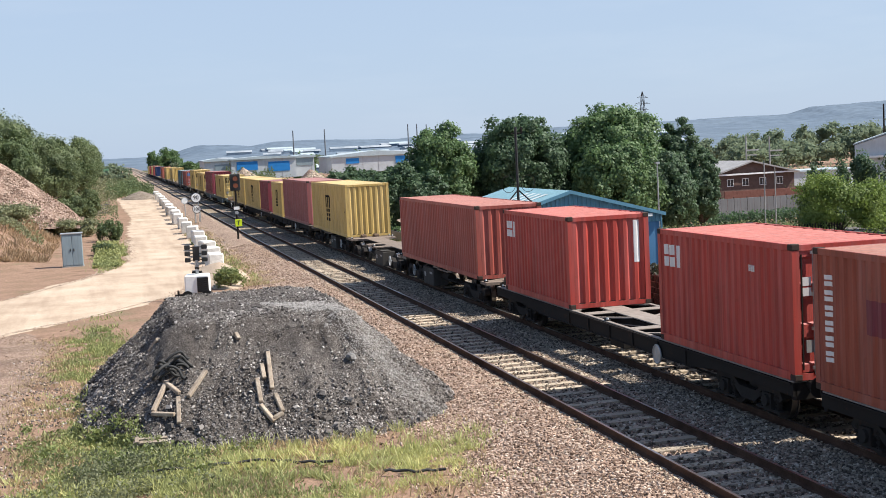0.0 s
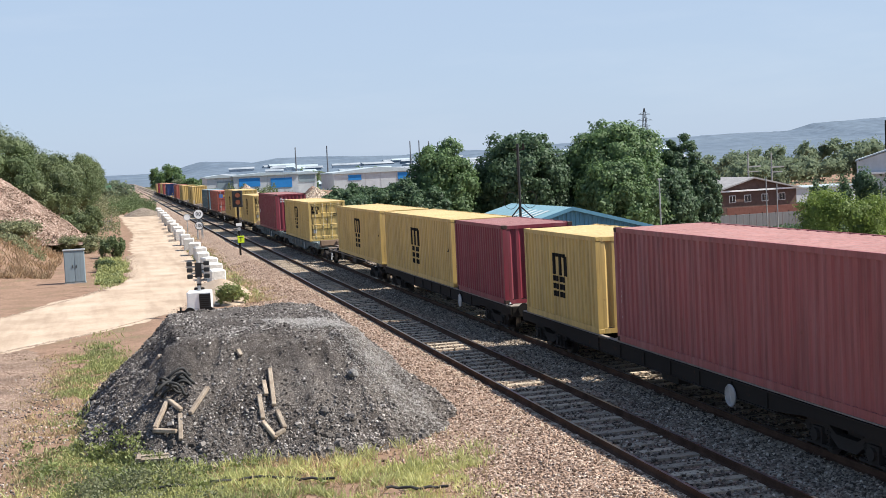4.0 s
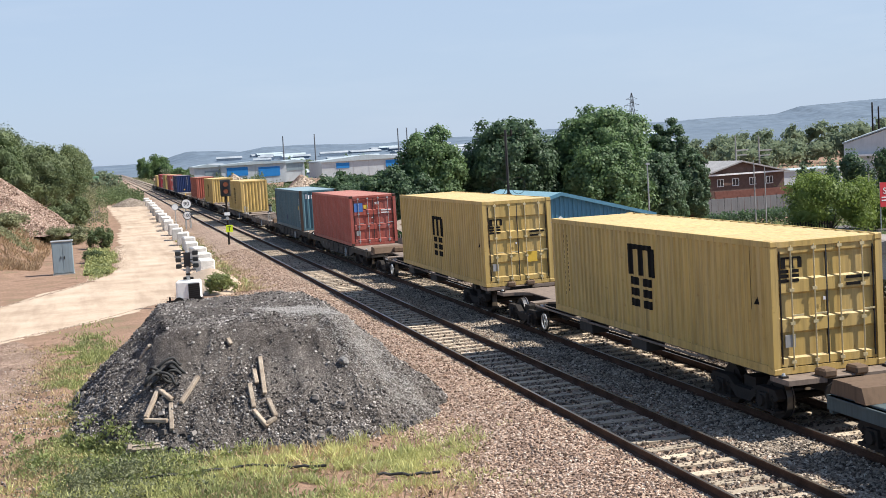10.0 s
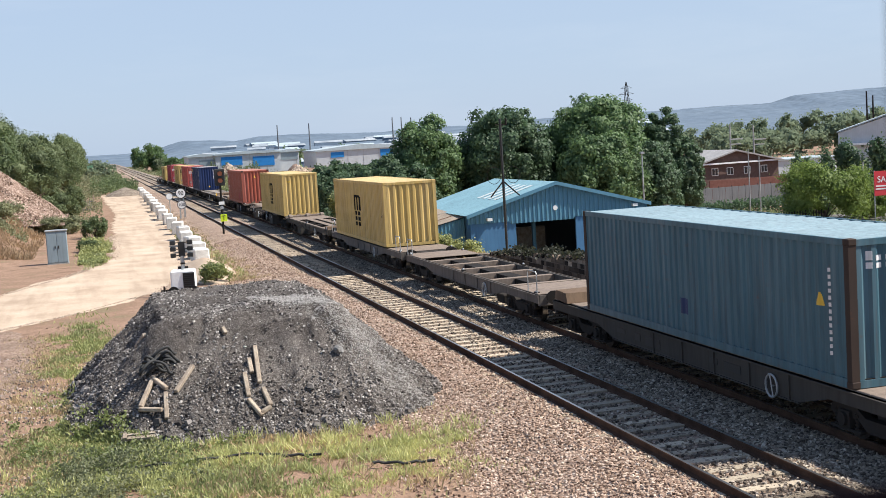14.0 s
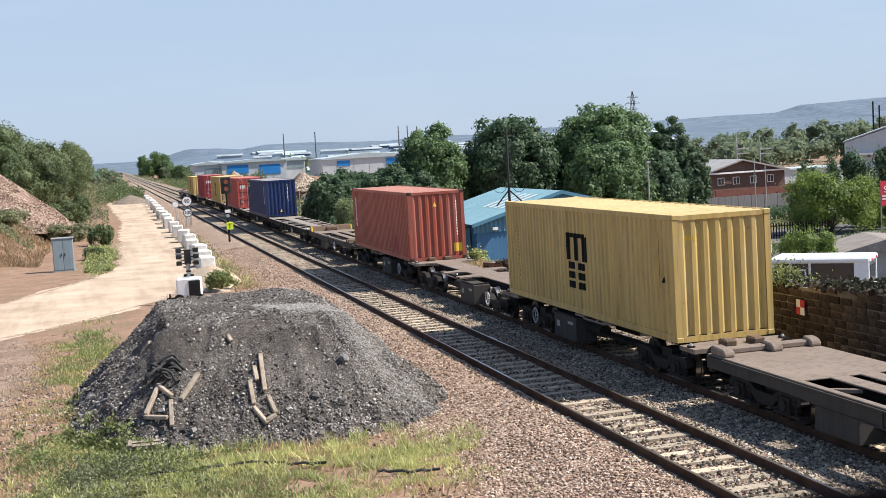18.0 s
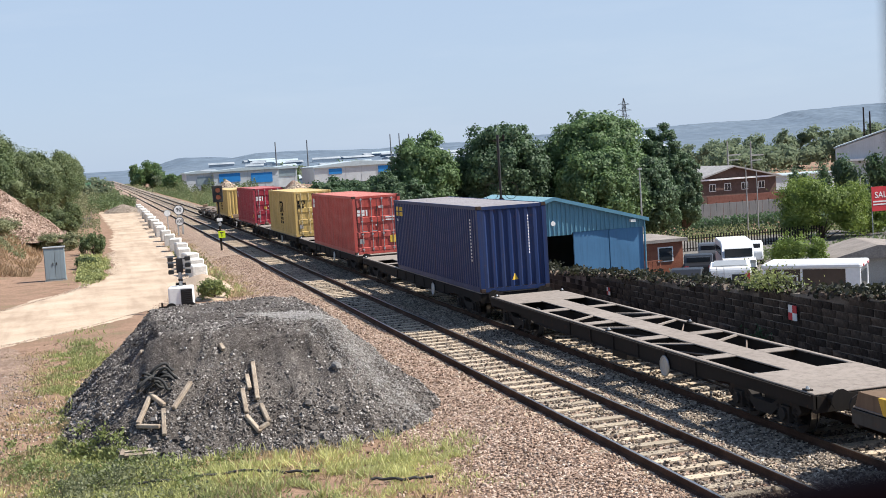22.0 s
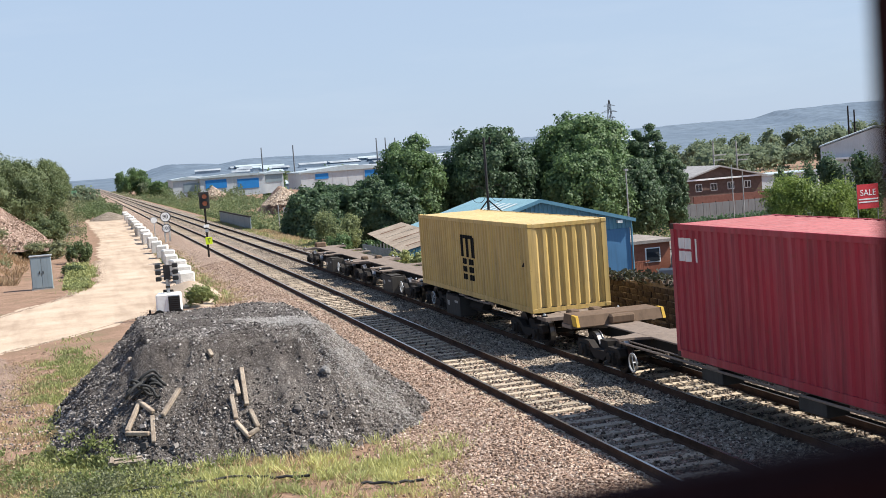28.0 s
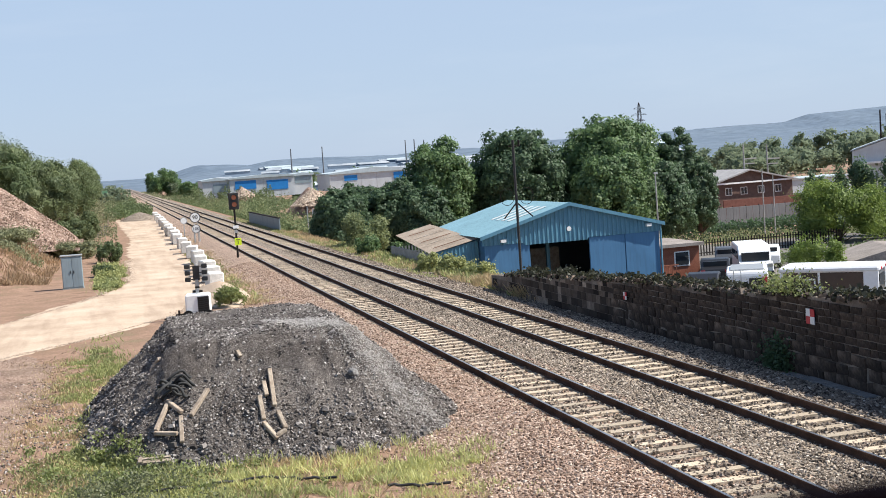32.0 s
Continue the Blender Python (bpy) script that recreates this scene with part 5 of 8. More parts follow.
CARGO = (
    (8.29, FT40, 0, "c_rust", "rust-red corrugated shipping container with pale column lettering", "blind", (("side", "letters", 0.35, 0.55, 1.65, "logo_white"), ("side", "square", 1.6, 1.2, 0.6, "c_maroon"))),
    (21.21, FT20, 0, "c_red", "red twenty-foot shipping container with white marks", "door", (("side", "cai", 0.25, 1.75, 0.5, "logo_white"), ("side", "row", 4.3, 1.95, 0.13, "logo_white"), ("end", "cai", -1.0, 1.6, 0.36, "logo_white"))),
    (33.32, FT20, 0, "c_red", "red twenty-foot shipping container with corrugated end", "blind", (("side", "cai", 0.25, 1.75, 0.5, "logo_white"), ("end", "column", 0.75, 1.2, 1.2, "logo_white"))),
    (42.64, FT40, 0, "c_brick", "dull brick-red forty-foot shipping container", "blind", ()),
    (68.44, FT40, 1, "c_yellow", YEL, "blind", SIDE_M),
    (82.57, FT40, 1, "c_faded", "faded dull red shipping container", "blind", (("side", "ticks", 0.3, 0.6, 1.7, "logo_white"),)),
    (96.06, FT20, 0, "c_yellow", "yellow twenty-foot shipping container", "blind", (("side", "m", 2.4, 1.35, 0.8, "logo_black"), ("side", "sc", 2.5, 0.72, 0.54, "logo_black"))),
    (104.39, FT20, 0, "c_maroon", "dark red twenty-foot shipping container", "blind", ()),
    (111.04, FT40, 0, "c_yellow", YEL, "blind", SIDE_M),
    (124.41, FT40, 0, "c_yellow", YEL, "blind", SIDE_M),
    (147.75, FT40, 0, "c_yellow", YEL + " and door end", "door", SIDE_M + (("end", "m", -1.0, 2.05, 0.28, "logo_black"), ("end", "sc", -1.0, 1.78, 0.22, "logo_black"))),
    (165.46, FT40, 1, "c_maroon", "maroon shipping container with white mark on its corrugated end", "blind", (("end", "tex", -0.85, 2.25, 0.42, "logo_white"), ("side", "tex", 0.25, 1.2, 0.4, "logo_white"), ("side", "square", 11.0, 1.15, 0.22, "logo_yellow"), ("side", "ticks", 11.45, 1.1, 1.4, "logo_white"))),
    (182.73, FT40, 0, "c_yellow", YEL + " and door end", "door", SIDE_M + (("end", "m", -1.0, 2.05, 0.28, "logo_black"), ("end", "sc", -1.0, 1.78, 0.22, "logo_black"))),
    (201.72, FT40, 1, "c_yellow", YEL + " and door end", "door", SIDE_M + (("end", "m", -1.0, 2.05, 0.28, "logo_black"), ("end", "sc", -1.0, 1.78, 0.22, "logo_black"), ("end", "square", 0.3, 0.75, 0.35, "logo_yellow"))),
    (225.52, FT40, 0, "c_brick", "brick-red shipping container with a blue and white door panel", "door", (("end", "square", -1.0, 1.75, 0.45, "logo_blue"), ("end", "row", 0.1, 2.1, 0.12, "logo_white"), ("end", "square", -0.5, 1.9, 0.2, "logo_yellow"))),
    (242.84, FT40, 0, "c_teal", "faded teal-blue shipping container", "blind", (("end", "tex", -0.85, 2.05, 0.36, "logo_white"), ("side", "triangle", 11.1, 1.35, 0.24, "logo_yellow"), ("side", "ticks", 11.5, 0.5, 1.6, "logo_white"), ("side", "square", 5.6, 0.55, 0.35, "c_blue"))),
    (279.15, FT40, 1, "c_yellow", YEL, "blind", SIDE_M),
    (311.2, FT40, 1, "c_yellow", YEL, "blind", SIDE_M + (("end", "row", -0.9, 2.3, 0.12, "logo_yellow"),)),
    (336.78, FT40, 1, "c_orange", "orange-red shipping container with a yellow square on its end", "blind", (("end", "square", 0.7, 0.3, 0.36, "logo_yellow"), ("end", "triangle", -0.15, 2.25, 0.18, "logo_yellow"), ("side", "letters", 0.6, 1.0, 1.5, "logo_white"), ("side", "square", 9.1, 0.3, 0.64, "c_crimson"), ("side", "ticks", 11.6, 1.15, 1.4, "logo_white"), ("side", "triangle", 11.8, 1.15, 0.22, "logo_yellow"), ("end", "ticks", 0.85, 1.0, 1.5, "logo_white"))),
    (385.62, FT40, 1, "c_blue", "dark navy shipping container with a yellow mark", "blind", (("side", "block", 0.3, 2.25, 0.4, "logo_yellow"), ("side", "row", 0.4, 2.02, 0.10, "logo_white"), ("end", "ticks", 0.55, 1.2, 1.35, "logo_white"), ("end", "triangle", -0.1, 0.35, 0.22, "logo_yellow"), ("side", "ticks", 11.2, 1.0, 1.5, "logo_white"))),
    (406.9, FT40, 1, "c_scarlet", "red shipping container with white marks and door end", "door", (("side", "cai", 0.3, 2.1, 0.5, "logo_white"), ("end", "cai", -1.0, 1.9, 0.3, "logo_white"), ("end", "row", 0.1, 2.25, 0.12, "logo_white"), ("end", "square", 0.6, 0.5, 0.36, "logo_yellow"))),
    (426.02, FT40, 1, "c_yellow", YEL + " and door end", "door", SIDE_M + (("end", "m", -1.0, 2.1, 0.28, "logo_black"), ("end", "sc", -1.0, 1.83, 0.22, "logo_black"), ("end", "row", 0.1, 2.3, 0.12, "logo_black"), ("end", "square", 0.6, 0.6, 0.25, "weed"))),
    (447.72, FT40, 1, "c_crimson", "crimson shipping container with white marks and door end", "door", (("side", "cai", 0.3, 2.1, 0.5, "logo_white"), ("end", "cai", -1.05, 1.9, 0.34, "logo_white"), ("end", "square", -0.4, 1.2, 0.2, "logo_yellow"), ("side", "square", 11.2, 0.5, 0.3, "logo_yellow"), ("side", "ticks", 11.5, 1.0, 1.4, "logo_white"))),
    (469.12, FT40, 0, "c_yellow", YEL, "blind", SIDE_M + (("side", "ticks", 0.5, 0.6, 1.5, "logo_black"),)),
)
for row in CARGO:
    container(*row)


# ---------- beside the track ----------
def heap_z(x, y):
    """Height of the spoil heap: a flat top with steep sides, its foot drawn in at the front corners."""
    u = abs(x + 6.75) - 1.9 - 0.25 * noise.noise((y * 0.5, 1, 0))
    v = max(y - 35.5, 30.0 - y)
    u, v = max(u, 0) * (1.34 if x < -6.75 else 1.32), max(v, 0)
    d = (u ** 1.55 + v ** 1.55) ** (1 / 1.55)
    turn = math.atan2(y - 32.5, x + 6.75)
    z = 2.53 - d * 0.70 - min(d, 1) * (0.22 * abs(noise.noise((turn * 5, d * 0.5, 3))) + 0.13 * abs(noise.noise((turn * 17, d * 0.6, 11))))
    z += 0.16 * noise.noise((x * 0.9, y * 0.9, 5)) + 0.11 * noise.noise((x * 2.7, y * 2.7, 9)) + 0.06 * noise.noise((x * 5.5, y * 5.5, 4)) + 0.03 * noise.noise((x * 13, y * 13, 7))
    return min(z, 2.39 + 0.10 * noise.noise((x, y, 2)) + 0.04 * noise.noise((x * 6, y * 6, 8))) - 0.42


hx, hy = spaced([(-12.2, -1.6, 0.09)]), spaced([(25.2, 40.6, 0.10)])
hv = [(x, y, max(heap_z(x, y), -0.6)) for y in hy for x in hx]
hn = len(hx)
raw("spoil_heap", hv, [(j * hn + i, j * hn + i + 1, (j + 1) * hn + i + 1, (j + 1) * hn + i) for j in range(len(hy) - 1) for i in range(hn - 1)], "heap", "heap of dark grey spent ballast and dust", "spoil heap", "structure", True)
rng = np.random.default_rng(3)


def dust(x, y):
    """The fine dust that has run down the side towards the line."""
    return smooth01(1.25, 0.3, abs((x + 4.35) - 0.62 * (29.2 - y) - 0.3 * noise.noise((x * 1.3, y * 1.3, 2)))) * smooth01(33.0, 31.0, y) * smooth01(26.9, 28.2, y)


spots, chips = [], []
for x, y in zip(rng.uniform(-12.0, -1.7, 78000), rng.uniform(25.4, 37.5, 78000)):
    z = heap_z(x, y)
    if z < -0.5:
        continue
    foot = smooth01(1.5, -0.3, z)
    thick = 0.42 + 0.62 * foot + 0.7 * noise.noise((x * 0.6, y * 0.6, 1)) + 0.4 * noise.noise((x * 2.5, y * 2.5, 6)) - 0.8 * dust(x, y)
    if thick > rng.random() * 1.25:
        (spots if rng.random() < 0.25 + 0.35 * foot else chips).append((x, y, z + 0.008))
stones("heap_stones", spots, 0.047, "stone_dark", "loose dark grey stones on the spoil heap")
stones("heap_chips", chips, 0.025, "stone_dark", "fine dark chippings on the spoil heap")
spots = [(x, y, heap_z(x, y) + 0.03) for x, y in zip(rng.uniform(-11.5, -2.2, 700), rng.uniform(25.6, 35, 700)) if -0.45 < heap_z(x, y) < 0.4 and noise.noise((x * 0.8, y * 0.8, 4)) > -0.1]
stones("heap_lumps", spots, 0.12, "stone_dark", "larger lumps of rubble along the heap's foot")
bm = bmesh.new()
bmesh.ops.create_icosphere(bm, subdivisions=2, radius=0.13)
for v in bm.verts:
    v.co *= 1.0 + 0.28 * noise.noise(v.co * 9)
    v.co.z *= 0.75
single("boulder", bm, "dull_stone", "dull rounded stone lying on the heap", "stone", pose(-4.98, 28.34, heap_z(-4.98, 28.34) + 0.05, 20, 10, 30))


def on_heap(x, y, lift=0.05):
    return Vector((x, y, heap_z(x, y) + lift))


def plank(a, b, wide=0.10, thick=0.07, label="weathered sawn timber baulk lying on the spoil heap"):
    p, q = on_heap(*a), on_heap(*b)
    d = q - p
    m = Matrix.Translation(p) @ d.to_track_quat("Y", "Z").to_matrix().to_4x4()
    single("timber_baulk", bevelled(boxes((-wide / 2, wide / 2, 0, d.length, -0.02, thick)), 0.015), "timber", label, "timber", m, "old timbers")


for a, b in (((-8.26, 28.47), (-8.71, 27.86)), ((-9.13, 28.46), (-9.48, 27.78)), ((-9.52, 27.74), (-9.04, 27.48)), ((-8.93, 27.90), (-8.97, 27.31)), ((-9.18, 28.44), (-8.90, 27.98)),
             ((-6.85, 28.65), (-6.91, 27.64)), ((-7.20, 27.97), (-7.19, 27.46)), ((-7.22, 27.40), (-6.98, 27.05)), ((-6.98, 27.08), (-6.75, 27.17)), ((-6.86, 27.60), (-6.76, 27.20)), ((-7.04, 28.32), (-7.03, 28.01)),
             ((-7.50, 29.31), (-7.44, 29.18)), ((-9.42, 30.6), (-9.22, 29.97))):
    plank(a, b)
for k, (x, y) in enumerate(((-9.0, 28.60), (-8.9, 28.45), (-9.15, 28.75), (-8.8, 28.6), (-9.05, 28.5), (-8.85, 28.75), (-9.2, 28.62))):
    bm = bmesh.new()
    prng = random.Random(k)
    wob = [prng.uniform(0.75, 1.25) for _ in range(4)]
    pts = [Vector((0.26 * wob[0] * math.cos(a) + 0.05 * math.cos(3 * a + k), 0.17 * wob[1] * math.sin(a) + 0.04 * math.sin(2 * a + k), 0.07 * wob[2] * math.sin(2 * a + k) + 0.08 + 0.02 * (k % 3))) for a in (i * math.tau / 40 for i in range(40))]
    pipe(bm, pts, 0.032, 10, True)
    for f in bm.faces:
        f.smooth = True
    single("old_hose", bm, "rope", "tangled black rubber hose on the spoil heap", "hose", pose(x, y, heap_z(x, y) + 0.04, 25, 10, k * 40), "tangled hoses")
single("pallet_board", boxes((-0.35, 0.35, -0.06, 0.06, 0, 0.05), (-0.35, 0.35, 0.12, 0.2, 0, 0.05), (-0.32, -0.24, -0.06, 0.2, 0.05, 0.08)), "timber", "broken grey pallet boards in the grass", "timber", pose(-9.59, 27.12, heap_z(-9.59, 27.12) + 0.08, 14, 0, -6))
for (a, b) in (((-10.3, 25.1), (-7.5, 25.0)), ((-5.4, 23.1), (-4.3, 22.65)), ((-7.5, 25.0), (-6.2, 24.2))):
    bm = bmesh.new()
    p, q = Vector((*a, -0.31)), Vector((*b, -0.31))
    n = 10
    pts = [p.lerp(q, i / n) + Vector((0, 0.05 * math.sin(i * 0.9), 0.02 * math.sin(i * 2.1))) for i in range(n + 1)]
    pipe(bm, pts, 0.028, 7)
    single("cable", bm, "rope", "black cable lying in the grass", "cable", None, "cables in the grass")

spots = []
while len(spots) < 9500:
    x, y = rng.uniform(-6.6, -2.0), rng.uniform(27.0, 33.0)
    if dust(x, y) > rng.random():
        spots.append((x, y, heap_z(x, y) + 0.004))
stones("dust_slide", spots, 0.024, "fine_dust", "pale grit that has slid down the spoil heap")
# loose ballast
n = 30000
xs = rng.uniform(-4.3, -0.85, n)
ys = 15.5 + 70 * rng.random(n) ** 1.9
stones("ballast_stones", [(x, y, section_z(shoulder, x) + 0.008) for x, y in zip(xs, ys)], 0.046, "stone_pink", "loose pinkish ballast stones on the shoulder")
xs = rng.uniform(0.95, 2.5, 15000)
ys = 15.5 + 70 * rng.random(15000) ** 1.8
stones("six_foot_stones", [(x, y, section_z(shoulder + middle, x) + 0.008) for x, y in zip(xs, ys)], 0.046, "stone_grey", "loose grey ballast stones between the tracks")
xs = rng.uniform(4.35, 6.6, 14000)
ys = 20 + 80 * rng.random(14000) ** 1.7
stones("cess_stones", [(x, y, section_z(middle, x) + 0.008) for x, y in zip(xs, ys)], 0.050, "stone_dirty", "loose dirty ballast stones along the wall")
xs = np.concatenate([rng.uniform(-0.66, 0.66, 6500), 3.42 + rng.uniform(-0.66, 0.66, 5500)])
ys = 15.5 + 80 * rng.random(12000) ** 1.7
stones("crib_stones", [(x, y, -0.172) for x, y in zip(xs[:6500], ys)], 0.050, "stone_dirty", "ballast stones between the near line's sleepers")
stones("far_crib_stones", [(x, y, -0.170) for x, y in zip(xs[6500:], ys[6500:])], 0.050, "stone_dirty", "oil-darkened ballast stones between the far line's sleepers")
xs, ys = rng.uniform(2.05, 2.62, 5000), 15.5 + 80 * rng.random(5000) ** 1.7
stones("oily_stones", [(x, y, section_z(middle, x) + 0.012) for x, y in zip(xs, ys)], 0.048, "stone_dirty", "oil-darkened ballast stones beside the far line")
over = []
while len(over) < 2400:
    x, y = rng.uniform(-1.2, 1.2), 15.5 + 45 * rng.random() ** 1.5
    if noise.noise((x * 1.6, y * 0.9, 5)) + 0.25 * abs(x) > rng.uniform(-0.1, 0.5) and abs(abs(x) - GAUGE) > 0.09:
        over.append((x + (FAR if rng.random() < 0.5 else 0), y, -0.138))
stones("strewn_stones", over, 0.046, "stone_grey", "ballast stones strewn over the sleepers")
xs, ys = rng.uniform(-5.2, -3.4, 4000), 15.5 + 60 * rng.random(4000)
stones("spill_stones", [(x, y, -0.40) for x, y in zip(xs, ys)], 0.05, "stone_pink", "scattered ballast stones beside the shoulder")


grit, clods = [], []
for edge, n, wide in ((((-40, 34), (-20, 44), (-14.5, 48.8), (-11.3, 52.6), (-7.7, 58.5), (-5.6, 66), (-5.0, 84)), 5200, 0.55), (((-40, 50), (-20, 56.5), (-15.5, 61.3), (-11.6, 71.0), (-9.5, 81), (-9.2, 104)), 3600, 0.5)):
    cut = np.cumsum([0] + [math.dist(a, b) for a, b in zip(edge, edge[1:])])
    along = rng.uniform(0, cut[-1], n)
    for d, off in zip(along, rng.normal(0, wide, n)):
        x = float(np.interp(d, cut, [p[0] for p in edge])) + off * 0.6
        y = float(np.interp(d, cut, [p[1] for p in edge])) + off
        if heap_z(x, y) < -0.5:
            (clods if on_road(x, y) and rng.random() < 0.5 else grit).append((x, y, -0.405))
stones("road_grit", grit, 0.036, "road_grit", "pale limestone grit strewn along the road's edges")
stones("earth_clods", clods, 0.030, "clod", "brown earth crumbs carried onto the road's edges")
clods = [(x, y, -0.41) for x, y in zip(rng.uniform(-15.5, -10.4, 4200), 19 + 30 * rng.random(4200)) if heap_z(x, y) < -0.5 and noise.noise((x * 0.7, y * 0.4, 2)) > -0.05]
stones("lane_clods", clods, 0.042, "clod", "brown earth crumbs and stones strewn over the lane")


# ---------- signs, signal and small equipment ----------
def lettering(text, size, parent, material, m, name="lettering"):
    cu = bpy.data.curves.new(name, "FONT")
    cu.body, cu.size, cu.align_x, cu.align_y, cu.extrude = text, size, "CENTER", "CENTER", 0.004
    tmp = new("tmp", cu)
    me = bpy.data.meshes.new_from_object(tmp)
    bpy.data.objects.remove(tmp)
    bpy.data.curves.remove(cu)
    me.materials.clear()
    me.materials.append(M[material])
    return part(name, me, None, parent, "", m)


def disc_sign(x, y, z, r, text, posts, label, ground_z=-0.42):
    s = thing("speed_sign", label, "sign", pose(x, y, ground_z), "speed signs")
    zz = z - ground_z
    part("sign_plate", tubes(((0, 0.03, zz), (0, 0.0, zz), r), n=28), "white", s)
    bm = bmesh.new()
    for k in range(28):
        a, b = k * math.tau / 28, (k + 1) * math.tau / 28
        vs = [bm.verts.new((math.cos(t) * rr, -0.008, zz + math.sin(t) * rr)) for t, rr in ((a, r), (b, r), (b, r * 0.86), (a, r * 0.86))]
        bm.faces.new(vs)
    part("sign_border", bm, "black" if text else "galv", s)
    for dx in posts:
        part("post", tubes(((dx, 0.06, -0.2), (dx, 0.06, zz), 0.04), n=8), "galv", s)
    if text:
        lettering(text, r * 1.05, s, "black", pose(0, -0.012, zz, 90, 0, 0))
    return s


disc_sign(-2.61, 122, 2.04, 0.50, "90", (-0.12, 0.22), "round white speed sign reading 90 on grey posts")
disc_sign(-2.62, 121.6, 0.97, 0.42, "100", (-0.2, 0.3), "round white speed sign reading 100 on grey posts")
disc_sign(-3.58, 124, 1.75, 0.33, "", (0.0,), "small round pale sign seen edge-on beside the line")

sig = thing("railway_signal", "dark railway signal post with two red lamps and lime board", "signal", pose(-1.62, 91.7, -0.42))
part("post", tubes(((0, 0, -0.3), (0, 0, 4.9), 0.075), n=10), "steel_dark", sig)
head = part("signal_head", bevelled(boxes((-0.36, 0.36, -0.12, 0.14, 3.72, 4.92)), 0.04), "black", sig, "black signal head")
for z in (4.08, 4.58):
    part("signal_lamp", tubes(((0.02, -0.10, z), (0.02, -0.14, z), 0.17), n=18), "lamp_red", head, "lit red signal lamp")
    bm = bmesh.new()
    for k in range(-3, 10):
        a, b = k * 0.26, (k + 1) * 0.26
        bm.faces.new([bm.verts.new((0.02 + 0.21 * math.cos(t), d, z + 0.21 * math.sin(t))) for t, d in ((a, -0.12), (b, -0.12), (b, -0.34), (a, -0.34))])
    part("lamp_hood", bm, "black", head)
part("plate", boxes((-0.20, 0.20, -0.12, -0.09, 2.36, 2.58)), "white", sig, "small white plate")
part("plate", tubes(((0, -0.12, 2.15), (0, -0.09, 2.15), 0.13), n=16), "galv", sig)
board = part("board", bevelled(boxes((-0.16, 0.32, -0.13, -0.10, 1.15, 1.66)), 0.01), "lime", sig, "lime-yellow board")
lettering("T", 0.46, board, "black", pose(0.08, -0.136, 1.40, 90, 0, 0))

cab = thing("equipment_cabinet", "grey-blue steel trackside equipment cabinet", "cabinet", pose(-12.7, 79.6, -0.42))
part("plinth", boxes((-0.64, 0.64, -0.36, 0.36, -0.1, 0.06)), "concrete", cab)
part("body", bevelled(boxes((-0.60, 0.60, -0.32, 0.32, 0.06, 1.98)), 0.02), "cabinet", cab)
part("lid", bevelled(boxes((-0.66, 0.66, -0.38, 0.38, 1.98, 2.06)), 0.02), "galv", cab)
for sx in (-1, 1):
    d = part("door", bevelled(boxes((sx * 0.29 - 0.275, sx * 0.29 + 0.275, -0.345, -0.322, 0.12, 1.92)), 0.008), "cabinet", cab)
    part("handle", boxes((sx * 0.10 - 0.02, sx * 0.10 + 0.02, -0.38, -0.346, 0.95, 1.12)), "steel_dark", d)

lt = thing("lighting_tower", "white mobile lighting tower with six floodlights on a mast", "lighting tower", pose(-6.73, 56.0, -0.42, 0, 0, -8) @ Matrix.Scale(0.87, 4))
part("chassis", bevelled(boxes((-0.72, 0.66, -0.55, 0.55, 0.22, 0.34)), 0.02), "steel_dark", lt)
hood = part("hood", bevelled(boxes((-0.62, 0.60, -0.50, 0.50, 0.34, 1.30)), 0.07), "white", lt)
part("grille", boxes((0.0, 0.56, -0.53, -0.49, 0.42, 1.18)), "black", hood, "black louvred panel")
for k in range(7):
    part("louvre", boxes((0.03, 0.53, -0.55, -0.53, 0.48 + 0.1 * k, 0.51 + 0.1 * k)), "steel_dark", hood)
part("panel_line", boxes((-0.58, -0.06, -0.512, -0.50, 0.44, 0.46)), "galv", hood)
for sx in (-0.5, 0.45):
    part("wheel", tubes(((sx, -0.62, 0.26), (sx, -0.46, 0.26), 0.27), n=18), "tyre", lt)
part("jack", tubes(((-0.95, -0.4, 0.0), (-0.95, -0.4, 0.55), 0.05), n=8), "steel_dark", lt)
part("tow_bar", tubes(((-0.72, -0.1, 0.3), (-1.15, -0.1, 0.3), 0.05), n=8), "steel_dark", lt)
part("mast", tubes(((0, 0, 1.25), (0, 0, 2.0), 0.10), ((0, 0, 2.0), (0, 0, 2.75), 0.07), n=10), "galv", lt)
part("cable_drum", tubes(((-0.25, 0, 1.40), (0.25, 0, 1.40), 0.06), ((-0.1, -0.12, 1.62), (0.12, -0.12, 1.62), 0.05), n=8), "steel_dark", lt)
part("crossbar", boxes((-0.16, 0.16, -0.07, 0.07, 1.95, 2.7)), "black", lt)
for k, z in enumerate((2.02, 2.34, 2.66)):
    for sx in (-1, 1):
        fl = part("floodlight", bevelled(boxes((sx * 0.42 - 0.14, sx * 0.42 + 0.14, -0.16, 0.06, z - 0.10, z + 0.12)), 0.03), "black", lt, "black floodlight", pose(0, 0, 0, 0, 0, 0))
        part("lens", boxes((sx * 0.42 - 0.11, sx * 0.42 + 0.11, -0.172, -0.162, z - 0.07, z + 0.09)), "glass", fl)
        part("bracket", boxes((*sorted((sx * 0.15, sx * 0.30)), -0.02, 0.02, z - 0.02, z + 0.02)), "steel_dark", fl)

brng = random.Random(5)
